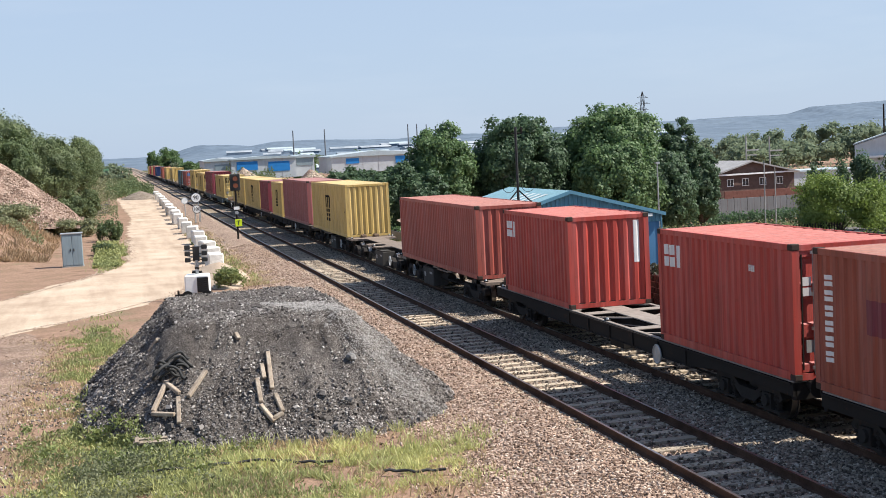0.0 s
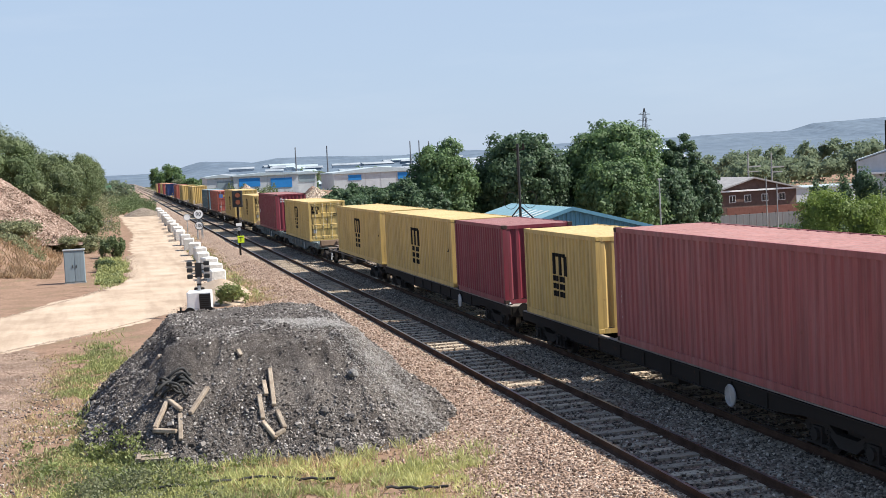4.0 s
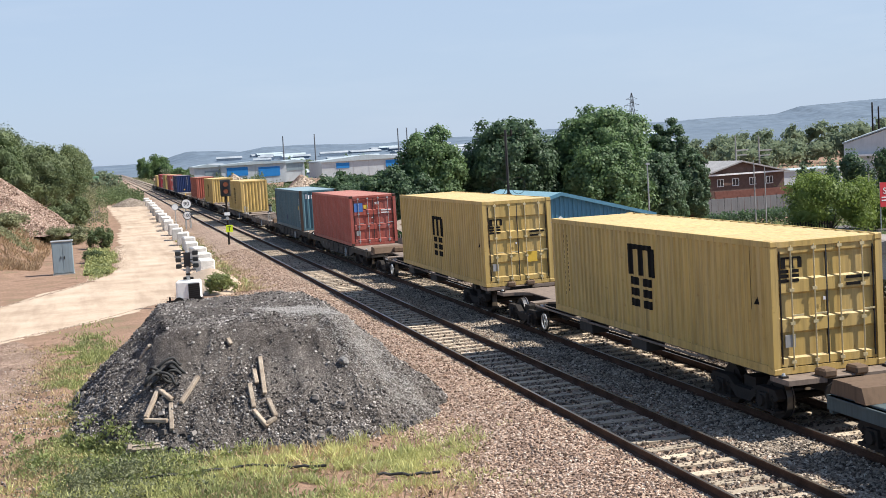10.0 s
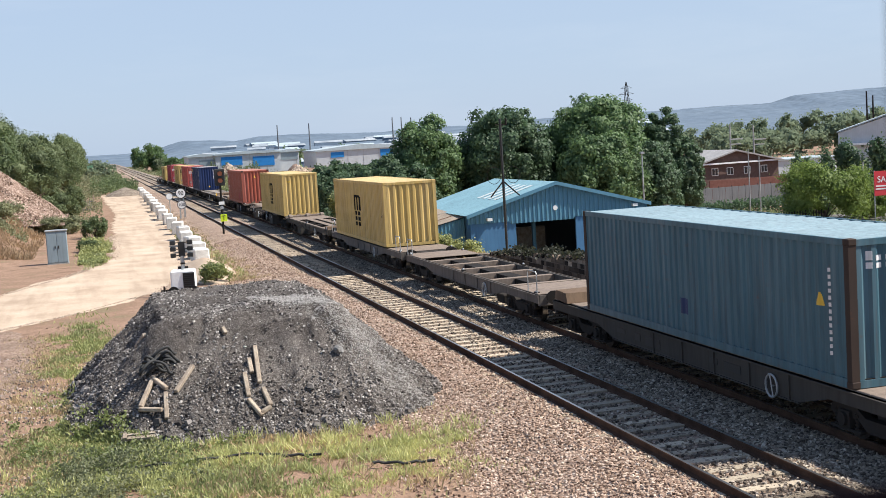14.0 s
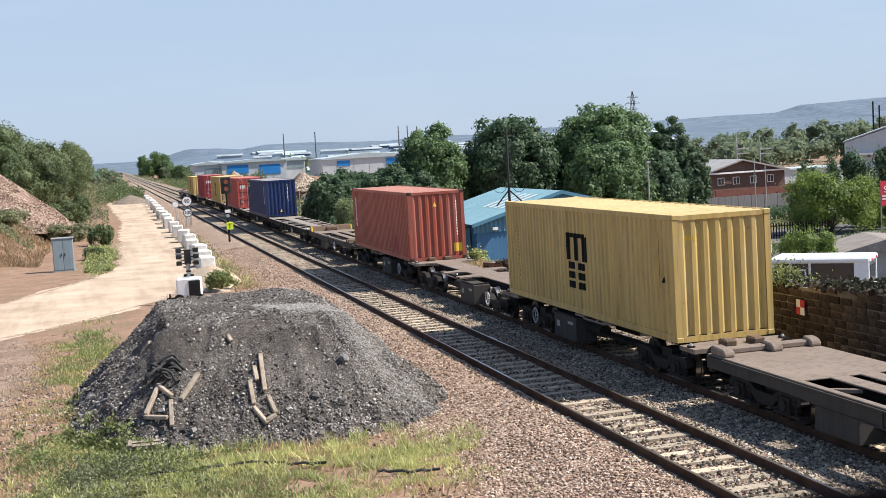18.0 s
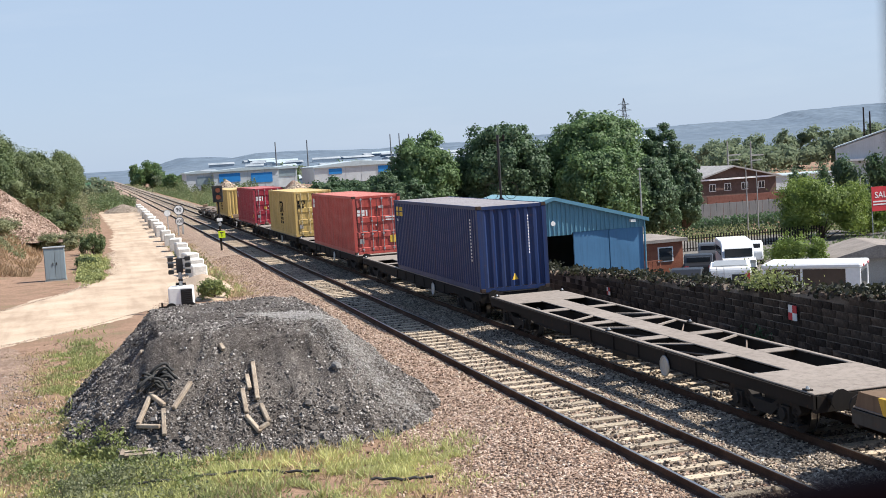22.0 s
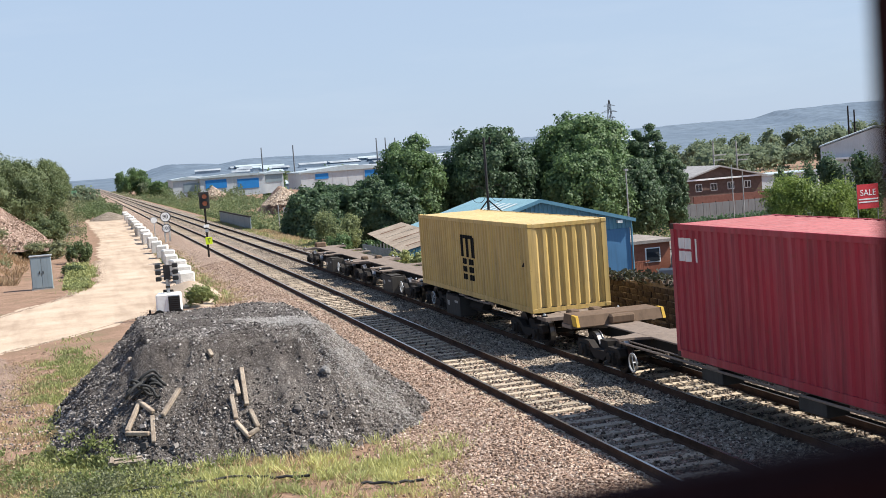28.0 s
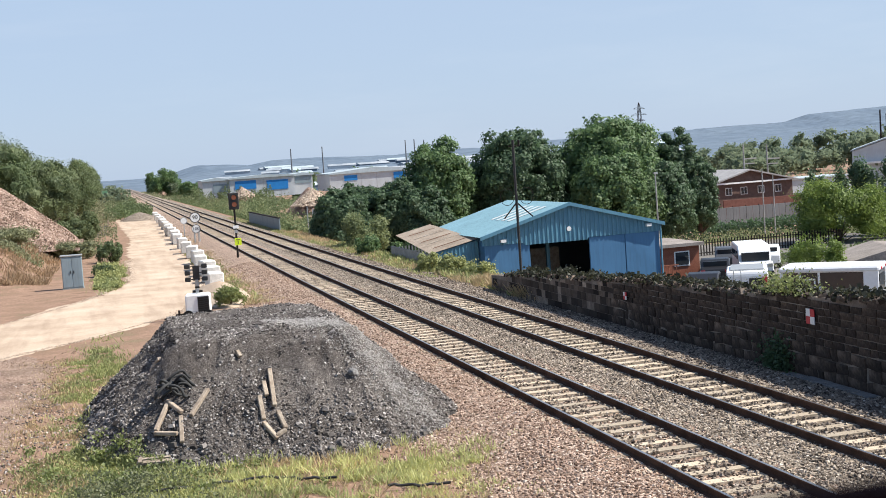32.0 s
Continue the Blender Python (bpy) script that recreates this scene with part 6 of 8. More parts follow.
for k in range(17):
    y = 70 * (216 / 70) ** (k / 16)
    x = float(np.interp(y, (70, 84, 110, 216), (-5.0, -4.55, -4.4, -3.3)))
    for j in range(2 if k > 7 else 1):
        single("concrete_block", bevelled(boxes((-0.42, 0.42, -0.75, 0.75, 0, 0.98)), 0.07), "block", "whitewashed concrete barrier block beside the road", "barrier", pose(x + brng.uniform(-0.1, 0.1), y + j * 2.0 * (y / 110), -0.42, 0, 0, brng.uniform(-10, 10)), "road barrier blocks")

# piles of stone
def mound(name, cx, cy, rx, ry, top, material, label, seed, base=None, step=0.4):
    g = height(cx, cy) if base is None else base
    vs, fs = [], []
    nxx, nyy = max(8, int(2 * rx / step)), max(8, int(2 * ry / step))
    for j in range(nyy + 1):
        for i in range(nxx + 1):
            x, y = cx - rx + 2 * rx * i / nxx, cy - ry + 2 * ry * j / nyy
            d = math.hypot((x - cx) / rx, (y - cy) / ry)
            z = g + (top - g) * max(0, 1 - d ** 1.15) + 0.12 * top * 0.3 * noise.noise((x * 0.8, y * 0.8, seed)) - (0.3 if d > 0.97 else 0)
            vs.append((x, y, z))
    for j in range(nyy):
        for i in range(nxx):
            a = j * (nxx + 1) + i
            fs.append((a, a + 1, a + nxx + 2, a + nxx + 1))
    return raw(name, vs, fs, material, label, "rubble heap", "structure", True)


mound("rubble_heap", -23.5, 119, 10.5, 9, 8.6, "rubble", "high heap of pinkish crushed brick rubble", 2, 0.8)
spots = []
while len(spots) < 5000:
    x, y = rng.uniform(-33, -13.5), rng.uniform(110, 119)
    d = math.hypot((x + 23.5) / 10.5, (y - 119) / 9)
    if d < 1:
        spots.append((x, y, 0.8 + 7.8 * (1 - d ** 1.15) + 0.03))
stones("rubble_pieces", spots, 0.10, "clod", "broken brick pieces on the rubble heap")
mound("gravel_heap", -6.0, 214, 3.4, 7, 0.9, "ballast_grey", "low grey gravel heap at the road's end", 4)
mound("limestone_spill", -5.0, 66, 1.5, 7, 0.35, "road", "spilled pale limestone beside the road", 6, -0.42, 0.25)
mound("scrap_heap", 28.5, 255, 5.5, 9, 2.5, "rubble", "heap of mixed pale scrap before the warehouses", 5, -3.2)
spots = [(28.5 + 4.8 * math.cos(a) * r, 251 - abs(6 * math.sin(a)) * r, -1.2 + 3.2 * (1 - r)) for a, r in zip(rng.uniform(0, math.tau, 900), rng.random(900))]
mound("scrap_heap", 29.5, 402, 4.5, 6, 2.2, "rubble", "low heap of pale scrap before the blue doors", 7, -3.0)
spots += [(29.5 + 4.2 * math.cos(a) * r, 399 - abs(5 * math.sin(a)) * r, -1.2 + 2.9 * (1 - r)) for a, r in zip(rng.uniform(0, math.tau, 500), rng.random(500))]
stones("scrap_pieces", spots, 0.32, "road_grit", "loose pieces of scrap on the heap")


# stone wall on the far side, its top falling away from the bridge
def wall_top(y):
    return float(np.interp(y, (14, 25, 32, 40, 50, 56), (2.2, 1.85, 1.5, 1.2, 0.65, 0.3)))


wall_east = thing("wall_east", "blackened coursed stone retaining wall", "wall", kind="structure")
bm = bmesh.new()
wy = spaced([(12, 56, 1.0)])
for a, b in zip(wy, wy[1:]):
    vs = [bm.verts.new(p) for p in ((6.649, a, -3.2), (7.1, a, -3.2), (7.1, a, wall_top(a)), (6.649, a, wall_top(a)), (6.649, b, -3.2), (7.1, b, -3.2), (7.1, b, wall_top(b)), (6.649, b, wall_top(b)))]
    for f in ((3, 2, 6, 7), (0, 3, 7, 4), (1, 5, 6, 2)):
        bm.faces.new([vs[i] for i in f])
part("wall_core", bm, "mortar", wall_east)


# ---------- the workshop and yard east of the line ----------
def ribbed(bm, a, b, lower, upper, out, pitch=0.22, depth=0.04):
    """A ribbed sheet from a to b (plan points); lower and upper give z along it."""
    a, b = Vector((*a, 0)), Vector((*b, 0))
    n = max(2, round((b - a).length / pitch))
    o = Vector((*out, 0))
    prof = []
    for k in range(n):
        for f, d in ((0, 0), (0.5, 0), (0.6, depth), (0.9, depth)):
            prof.append(((k + f) / n, d))
    prof.append((1.0, 0))
    rows = []
    for f, d in prof:
        p = a.lerp(b, f) + o * d
        rows.append((bm.verts.new((p.x, p.y, lower(f))), bm.verts.new((p.x, p.y, upper(f)))))
    for p, q in zip(rows, rows[1:]):
        bm.faces.new((p[0], q[0], q[1], p[1]))


def shed():
    x0, x1, y0, y1, g, e, r = 10.5, 21.4, 70.0, 81.5, -3.05, 1.15, 2.75
    xm = 15.75
    s = thing("workshop", "blue steel-clad workshop with an open sliding door", "shed", pose(0, 0, 0))
    d0, d1, dz = 13.25, 16.95, 0.62
    part("front_wall", boxes((x0, d0, y0, y0 + 0.12, g, 0.8)), "shed_wall", s)
    part("sliding_door", bevelled(boxes((d1, 19.2, y0 - 0.02, y0 + 0.10, g + 0.05, 0.66)), 0.02), "shed_wall", s)
    part("sliding_door", bevelled(boxes((19.22, x1, y0 - 0.04, y0 + 0.08, g + 0.05, 0.66)), 0.02), "shed_wall", s)
    part("door_lintel", boxes((d0, d1, y0, y0 + 0.12, dz, 0.8)), "shed_trim", s)
    for xa in (x0, x1 - 0.12):
        bm = bmesh.new()
        ribbed(bm, (xa + 0.06, y0 + 0.1), (xa + 0.06, y1), lambda f: g, lambda f: e, (-1 if xa == x0 else 1, 0))
        part("side_wall", bm, "shed_wall", s)
    part("back_wall", boxes((x0, x1, y1 - 0.12, y1, g, e)), "shed_wall", s)
    part("inner_wall", boxes((x0 + 0.2, x1 - 0.2, y1 - 0.4, y1 - 0.2, g, e)), "interior", s)
    half = (xm - x0) / (x1 - x0)
    bm = bmesh.new()
    ribbed(bm, (x0 - 0.15, y0 - 0.05), (x1 + 0.15, y0 - 0.05), lambda f: 0.52 if 0.22 < f < 0.58 else 0.66, lambda f: e + (r - e) * (f / half if f < half else (1 - f) / (1 - half)), (0, -1), 0.27, 0.05)
    part("gable_cladding", bm, "shed_trim", s)
    for xa, xb in ((x0 - 0.3, xm), (x1 + 0.3, xm)):
        bm = bmesh.new()
        n = 40
        rows = []
        for k in range(n * 2 + 1):
            y = y0 - 0.25 + (y1 - y0 + 0.45) * k / (n * 2)
            up = 0.035 if k % 2 else 0.0
            rows.append([bm.verts.new((x, y, z + up)) for x, z in ((xa, e), (xb, r + 0.02))])
        for p, q in zip(rows, rows[1:]):
            bm.faces.new((p[0], q[0], q[1], p[1]))
        part("roof_slope", bm, "shed_roof", s)
        bm = bmesh.new()
        prism(bm, [(xa, e - 0.16), (xb, r - 0.14), (xb, r + 0.07), (xa, e + 0.05)], "y", y0 - 0.34, y0 - 0.24)
        part("barge_board", bm, "shed_trim", s)
    for k in range(4):
        bm = bmesh.new()
        ya = y0 + 1.6 + k * 1.1
        pts = [(12.4 + (p - 12.4), q) for p, q in ((12.6, ya), (15.0, ya), (15.0, ya + 0.55), (12.6, ya + 0.55))]
        zf = lambda x: e + (r - e) * (x - (x0 - 0.3)) / (xm - x0 + 0.3) + 0.05
        bm.faces.new([bm.verts.new((x, y, zf(x))) for x, y in pts])
        part("roof_light", bm, "skylight", s, "pale translucent roof light")
    part("floor_slab", boxes((x0, x1, y0, y1, g - 0.1, g + 0.03)), "concrete", s)
    part("downpipe", tubes(((x1 + 0.08, y0 - 0.1, g), (x1 + 0.08, y0 - 0.1, e), 0.06), n=8), "shed_trim", s)
    for x, z in ((11.6, 0.78), (20.7, 1.0)):
        part("wall_lamp", boxes((x - 0.15, x + 0.15, y0 - 0.30, y0 - 0.08, z, z + 0.16)), "white", s, "white floodlight")
    part("round_sign", tubes(((15.7, y0 - 0.12, 1.25), (15.7, y0 - 0.08, 1.25), 0.14), n=18), "white", s, "round white disc")
    part("stanchion", boxes((15.3, 15.5, y0 + 3.0, y0 + 3.2, g, dz)), "shed_trim", s)
    part("workbench", boxes((13.4, 15.0, y0 + 2.0, y0 + 4.2, g, g + 1.3)), "interior", s)
    part("shelving", boxes((13.5, 16.8, y0 + 5.0, y0 + 5.6, g, g + 2.9)), "timber", s)


shed()
ln = thing("lean_to", "open-ended lean-to with a rusty brown sheet roof beside the workshop", "shed", pose(0, 0, 0))
bm = bmesh.new()
rows = []
for k in range(49):
    f = k / 48
    y, up = 71.0 + 11.4 * f, 0.03 if k % 2 else 0
    rows.append([bm.verts.new((10.4, y, 1.05 + 0.5 * f + up)), bm.verts.new((7.5 + 0.5 * f, y, 0.40 + 0.6 * f + up))])
for p, q in zip(rows, rows[1:]):
    bm.faces.new((p[0], q[0], q[1], p[1]))
part("roof_sheet", bm, "lean_roof", ln)
for k, f in enumerate((0.12, 0.3, 0.42, 0.6, 0.78)):
    y = 71.0 + 11.4 * f
    part("roof_patch", tubes(((8.0 + 0.4 * f, y, 0.56 + 0.6 * f), (10.1, y, 1.03 + 0.5 * f), 0.02), n=5), "lean_streak" if k % 2 else "lean_rust", ln)
bm = bmesh.new()
ribbed(bm, (7.55, 71.1), (10.45, 71.1), lambda f: -3.0, lambda f: 0.36 + 0.62 * f, (0, -1))
part("end_wall", bm, "shed_trim", ln)
part("side_wall", boxes((7.6, 7.7, 71.2, 82.2, -3.0, 0.34)), "concrete", ln)

pole = thing("radio_mast", "dark pole with two ring aerials beside the workshop", "mast", pose(9.4, 60.0, height(9.4, 60.0)))
part("pole", tubes(((0, 0, -0.2), (0, 0, 8.0), 0.07), n=8), "black", pole)
for sx in (-1, 1):
    bm = bmesh.new()
    pipe(bm, [(sx * 0.5 + 0.36 * math.cos(k * math.tau / 16), -0.1, 5.2 + 0.42 * math.sin(k * math.tau / 16)) for k in range(16)], 0.014, 5, True)
    part("ring_aerial", bm, "steel_dark", pole)
    part("stay", tubes(((0, 0, 4.9), (sx * 0.75, -0.2, 4.15), 0.035), n=6), "steel_dark", pole)
part("cross_tree", tubes(((-0.25, 0, 7.7), (0.35, 0, 7.7), 0.03), ((0.3, 0, 7.7), (0.3, 0, 8.0), 0.05), n=6), "steel_dark", pole)


def post(name, x, y, z0, z1, r, material, label, category):
    p = thing(name, label, category, pose(x, y, z0))
    part("pole", tubes(((0, 0, -0.1), (0, 0, z1 - z0), r * 1.2, r * 0.8), n=8), material, p)
    return p


lamp = post("lamp_post", 39.3, 110, height(39.3, 110), 3.2, 0.08, "galv", "slim grey lamp post", "lamp post")
part("lantern", boxes((-0.18, 0.18, -0.2, 0.2, 3.2 - height(39.3, 110) - 0.1, 3.3 - height(39.3, 110))), "galv", lamp)
for x, y, z1, r in ((52.6, 112, 2.1, 0.06), (52.0, 113, 2.8, 0.06), (22.2, 86, -0.3, 0.05), (65.5, 114, 0.6, 0.09)):
    p = post("pole", x, y, height(x, y), z1, r, "galv", "plain grey yard pole", "pole")
for x, y, z0, z1 in ((165, 262, -6, 10.6), (168, 264, -6, 9.6)):
    post("flue_pole", x, y, z0, z1, 0.22, "steel_dark", "tall dark flue pole behind the grey shed", "pole")

for x, z1 in ((103.8, 4.9), (108.6, 4.6)):
    p = post("pole", x, 214, -6.0, z1, 0.16, "label_grey", "pale grey pole with a cross bar behind the bungalow", "pole")
    part("cross_bar", boxes((-0.2, 2.6, -0.06, 0.06, z1 + 3.2, z1 + 3.45), (-0.2, 2.2, -0.06, 0.06, z1 + 2.3, z1 + 2.5)), "label_grey", p)

hut = thing("brick_hut", "small red-brick office hut with a flat brown roof", "hut", pose(0, 0, 0))
part("wall_brick", boxes((23.2, 25.9, 74.0, 79.0, -3.05, -0.75)), "brick", hut)
part("roof", boxes((22.8, 26.15, 73.7, 79.4, -0.75, -0.55)), "felt", hut)
win = part("window", boxes((24.15, 25.2, 73.95, 74.02, -2.0, -1.05)), "white", hut)
part("pane", boxes((24.23, 25.12, 73.93, 73.96, -1.93, -1.12)), "glass", win)
for k in range(8):
    part("railing_bar", tubes(((21.6 + k * 0.25, 72.0, -3.0), (21.6 + k * 0.25, 72.0, -1.7), 0.025), n=5), "brick", hut)
part("hand_rail", boxes((21.5, 23.5, 71.96, 72.04, -1.72, -1.66), (21.5, 23.5, 71.96, 72.04, -2.3, -2.25)), "brick", hut)

# yard hard standing
bm = bmesh.new()
bm.faces.new([bm.verts.new(p) for p in ((7.6, 20, -2.93), (60, 20, -2.93), (60, 96, -2.93), (22.5, 100, -2.93), (21.6, 70, -2.93), (12.8, 69.5, -2.93), (12.8, 60, -2.93), (7.6, 48, -2.93))])
tagged(part("yard_paving", bm, "yard"), "dusty grey concrete yard behind the wall", "yard", kind="structure")


def vehicle(name, label, category, profile, width, paint_key, m, windows, wheels, length, extra=()):
    v = thing(name, label, category, m)
    bm = bmesh.new()
    prism(bm, profile, "x", -width / 2, width / 2)
    part("body", bevelled(bm, 0.06), paint_key, v)
    for a, b, c, d, e, f in windows:
        part("window", boxes((a, b, c, d, e, f)), "glass", v)
    for y in wheels:
        for sx in (-1, 1):
            w = part("wheel", tubes(((sx * (width / 2 - 0.2), y, 0.32), (sx * (width / 2 + 0.01), y, 0.32), 0.32), n=18), "tyre", v)
            part("hub", tubes(((sx * (width / 2), y, 0.32), (sx * (width / 2 + 0.02), y, 0.32), 0.18), n=12), "galv", w)
    for nm, mat, lab, r in extra:
        part(nm, boxes(r), mat, v, lab)
    return v


VAN = [(0, 0.35), (0, 1.0), (0.75, 1.15), (1.35, 1.95), (1.7, 2.25), (5.2, 2.3), (5.3, 2.1), (5.3, 0.35)]
vehicle("van", "white panel van parked nose-out in the yard", "van", [(a, 0.35 + (b - 0.35) * 0.88) for a, b in VAN], 2.0, "van_white", pose(28.1, 70.6, -2.93, 0, 0, -22),
        [(-0.85, 0.85, 0.72, 1.10, 1.10, 1.62), (-1.02, 1.02, 1.5, 2.3, 1.18, 1.68), (-1.02, 1.02, 2.6, 4.9, 1.22, 1.68)], (0.95, 4.3), 5.3,
        (("grille", "black", "", (-0.6, 0.6, -0.03, 0.02, 0.55, 0.85)), ("headlight", "chrome", "", (-0.95, -0.65, -0.02, 0.05, 0.75, 0.95)), ("headlight", "chrome", "", (0.65, 0.95, -0.02, 0.05, 0.75, 0.95)), ("bumper", "black", "", (-1.0, 1.0, -0.06, 0.05, 0.35, 0.5))))
vehicle("van", "white box van with a red slanted stripe", "van", VAN, 2.0, "van_white", pose(21.9, 60.2, -2.93, 0, 0, 152),
        [(-1.02, 1.02, 1.55, 2.3, 1.35, 1.95), (-0.85, -0.08, 5.3, 5.33, 1.35, 1.95)], (0.95, 4.3), 5.3,
        (("stripe", "red", "red stripe", (-0.95, -0.72, 5.31, 5.345, 0.5, 2.0)), ("marking", "logo_blue", "blue mark", (0.0, 0.5, 5.31, 5.335, 1.1, 1.35)), ("ladder_rail", "galv", "", (0.28, 0.31, 5.33, 5.37, 0.6, 2.35)), ("ladder_rail", "galv", "", (0.62, 0.65, 5.33, 5.37, 0.6, 2.35)),
         ("ladder_rung", "galv", "", (0.31, 0.62, 5.34, 5.36, 1.0, 1.03)), ("ladder_rung", "galv", "", (0.31, 0.62, 5.34, 5.36, 1.4, 1.43)), ("ladder_rung", "galv", "", (0.31, 0.62, 5.34, 5.36, 1.8, 1.83)), ("roof_rack", "galv", "", (-0.8, 0.8, 2.2, 4.9, 2.3, 2.36))))
CARP = [(0, 0.35), (0, 0.75), (1.0, 0.95), (1.7, 1.45), (3.2, 1.48), (4.1, 1.05), (4.3, 0.9), (4.3, 0.35)]
vehicle("car", "black hatchback parked by the brick hut", "car", CARP, 1.75, "car_dark", pose(26.9, 73.8, -2.93, 0, 0, 153), [(-0.89, 0.89, 1.5, 3.3, 1.0, 1.35), (-0.7, 0.7, 3.2, 3.95, 1.1, 1.4)], (0.8, 3.5), 4.3, (("tail_light", "red", "", (-0.85, -0.6, 4.28, 4.32, 0.75, 0.9)), ("tail_light", "red", "", (0.6, 0.85, 4.28, 4.32, 0.75, 0.9))))
vehicle("car", "dark grey car parked behind the van", "car", CARP, 1.75, "car_silver", pose(31.4, 80.8, -2.93, 0, 0, 153), [(-0.89, 0.89, 1.5, 3.3, 1.0, 1.35), (-0.7, 0.7, 3.2, 3.95, 1.1, 1.4)], (0.8, 3.5), 4.3)
vehicle("car", "black estate car seen over the wall", "car", CARP, 1.75, "car_dark", pose(22.6, 66.4, -2.93, 0, 0, 150), [(-0.89, 0.89, 1.5, 3.3, 1.0, 1.35)], (0.8, 3.5), 4.3)
vehicle("car", "white car half hidden behind bushes", "car", CARP, 1.75, "van_white", pose(33.6, 79.5, -2.93, 0, 0, 152), [(-0.89, 0.89, 1.5, 3.3, 1.0, 1.35), (-0.7, 0.7, 3.2, 3.95, 1.1, 1.4)], (0.8, 3.5), 4.3)
BUS = 4.1
bus = thing("minibus", "white minibus with long dark side windows", "bus", pose(17.70, 49.35, -2.93, 0, 0, -42))
part("lower_body", bevelled(boxes((0, BUS, 0, 2.2, 0.4, 1.8)), 0.05), "van_white", bus)
part("roof", bevelled(boxes((-0.05, BUS + 0.05, -0.05, 2.25, 2.76, 3.0)), 0.07), "van_white", bus)
for x, wide in ((0.0, 0.12), (0.8, 0.10), (1.6, 0.10), (BUS - 0.62, 0.62)):
    for y in (0.0, 2.08):
        part("pillar", bevelled(boxes((x, x + wide, y, y + 0.12, 1.65, 2.8)), 0.02), "van_white", bus)
part("window_frame", boxes((0.86, 1.5, 0.0, 0.03, 2.44, 2.50), (0.86, 1.5, 0.0, 0.03, 1.86, 1.92), (0.86, 0.92, 0.0, 0.03, 1.93, 2.43), (1.44, 1.5, 0.0, 0.03, 1.93, 2.43)), "white", bus, "white inner window frame")
for y in (0.04, 2.12):
    part("side_window", boxes((0.1, BUS - 0.6, y, y + 0.03, 1.8, 2.78)), "glass", bus)
part("rear_window", boxes((BUS - 0.04, BUS - 0.01, 0.4, 1.8, 1.85, 2.6)), "glass", bus)
for y in (0.5, 1.7):
    part("roof_marker", boxes((BUS, BUS + 0.08, y - 0.08, y + 0.08, 2.82, 2.92)), "red", bus, "red roof marker lamp")
for x in (0.8, 3.2):
    for y in (0.0, 2.2):
        part("wheel", tubes(((x, y - 0.08, 0.4), (x, y + 0.08, 0.4), 0.4), n=18), "tyre", bus)

pal = thing("palisade_fence", "dark steel palisade fence at the back of the yard", "fence", pose(0, 0, 0))
for k in range(70):
    x = 28.5 + k * 0.24
    part("pale", boxes((x, x + 0.09, 89.0, 89.03, -3.0, -1.75 + 0.04 * (k % 2))), "steel_dark", pal)
for z in (-2.75, -2.0):
    part("fence_rail", boxes((28.4, 45.4, 89.04, 89.09, z, z + 0.06)), "steel_dark", pal)
gal = thing("palisade_fence", "grey galvanised palisade fence beside the lean-to", "fence", pose(0, 0, 0))
for k in range(11):
    part("pale", boxes((8.1 + k * 0.22, 8.19 + k * 0.22, 83.0, 83.03, -1.9, 0.2)), "galv", gal)
for k in range(3):
    part("fence_post", boxes((8.0 + k * 1.15, 8.12 + k * 1.15, 83.04, 83.12, -2.4, 0.35)), "steel_dark", gal)
for z in (-1.4, -0.4):
    part("fence_rail", boxes((8.0, 10.5, 83.03, 83.07, z + 0.2, z + 0.25)), "galv", gal)

# bridge parapet and lineside board further on
par = thing("bridge_parapet", "grey-green steel underbridge parapet beside the line", "parapet", pose(6.6, 132, -0.4))
for k in range(6):
    part("panel", bevelled(boxes((-0.06, 0.06, k * 5.0 + 0.03, k * 5.0 + 4.97, 0, 1.35)), 0.02), "cabinet", par)
part("coping", boxes((-0.14, 0.14, 0, 30, 1.35, 1.45)), "steel_dark", par)
bd = thing("sign_board", "grey mesh sign board on two posts", "sign", pose(10.2, 132, height(10.2, 132)))
part("board", boxes((-0.1, 0.9, -0.03, 0.0, 2.0, 3.6)), "galv", bd)
for x in (-0.6, 0.5):
    part("post", tubes(((x, 0.05, -0.2), (x, 0.05, 3.9), 0.05), n=6), "galv", bd)


# ---------- brick building, fences and trees to the east ----------
bb = thing("bungalow", "low brown-brick bungalow with a pale gabled roof", "house", pose(90.0, 200.0, -5.6, 0, 0, 3))
part("wall_brick", boxes((0, 16, 0, 10, 0, 4.0)), "brick_shaded", bb)
bm = bmesh.new()
prism(bm, [(-0.2, 3.9), (15.8, 3.9), (7.2, 5.95)], "y", -0.25, 0.15)
part("gable", bm, "brick_shaded", bb)
for xa, xb in ((-0.9, 7.2), (16.6, 7.2)):
    bm = bmesh.new()
    prism(bm, [(xa, 3.75), (xb, 6.0), (xb, 6.25), (xa, 4.0)], "y", -1.0, 10.4)
    part("roof_slope", bm, "slate", bb)
part("fascia", boxes((-0.7, 16.6, -0.75, -0.6, 3.85, 4.12)), "white", bb, "white fascia board")
for x in (2.6, 5.6, 9.0, 12.4):
    w = part("window", boxes((x, x + 1.3, -0.05, 0.02, 1.9, 3.2)), "white", bb)
    part("pane", boxes((x + 0.1, x + 0.6, -0.07, -0.05, 2.0, 3.1)), "glass", w)
    part("pane", boxes((x + 0.7, x + 1.2, -0.07, -0.05, 2.0, 3.1)), "glass", w)
fw = thing("brick_boundary_wall", "low red-brick boundary wall before the bungalow", "wall", pose(88, 190, -6.5))
part("wall_brick", boxes((-1, 20, 0, 0.3, -1.5, 2.5)), "brick_old", fw)
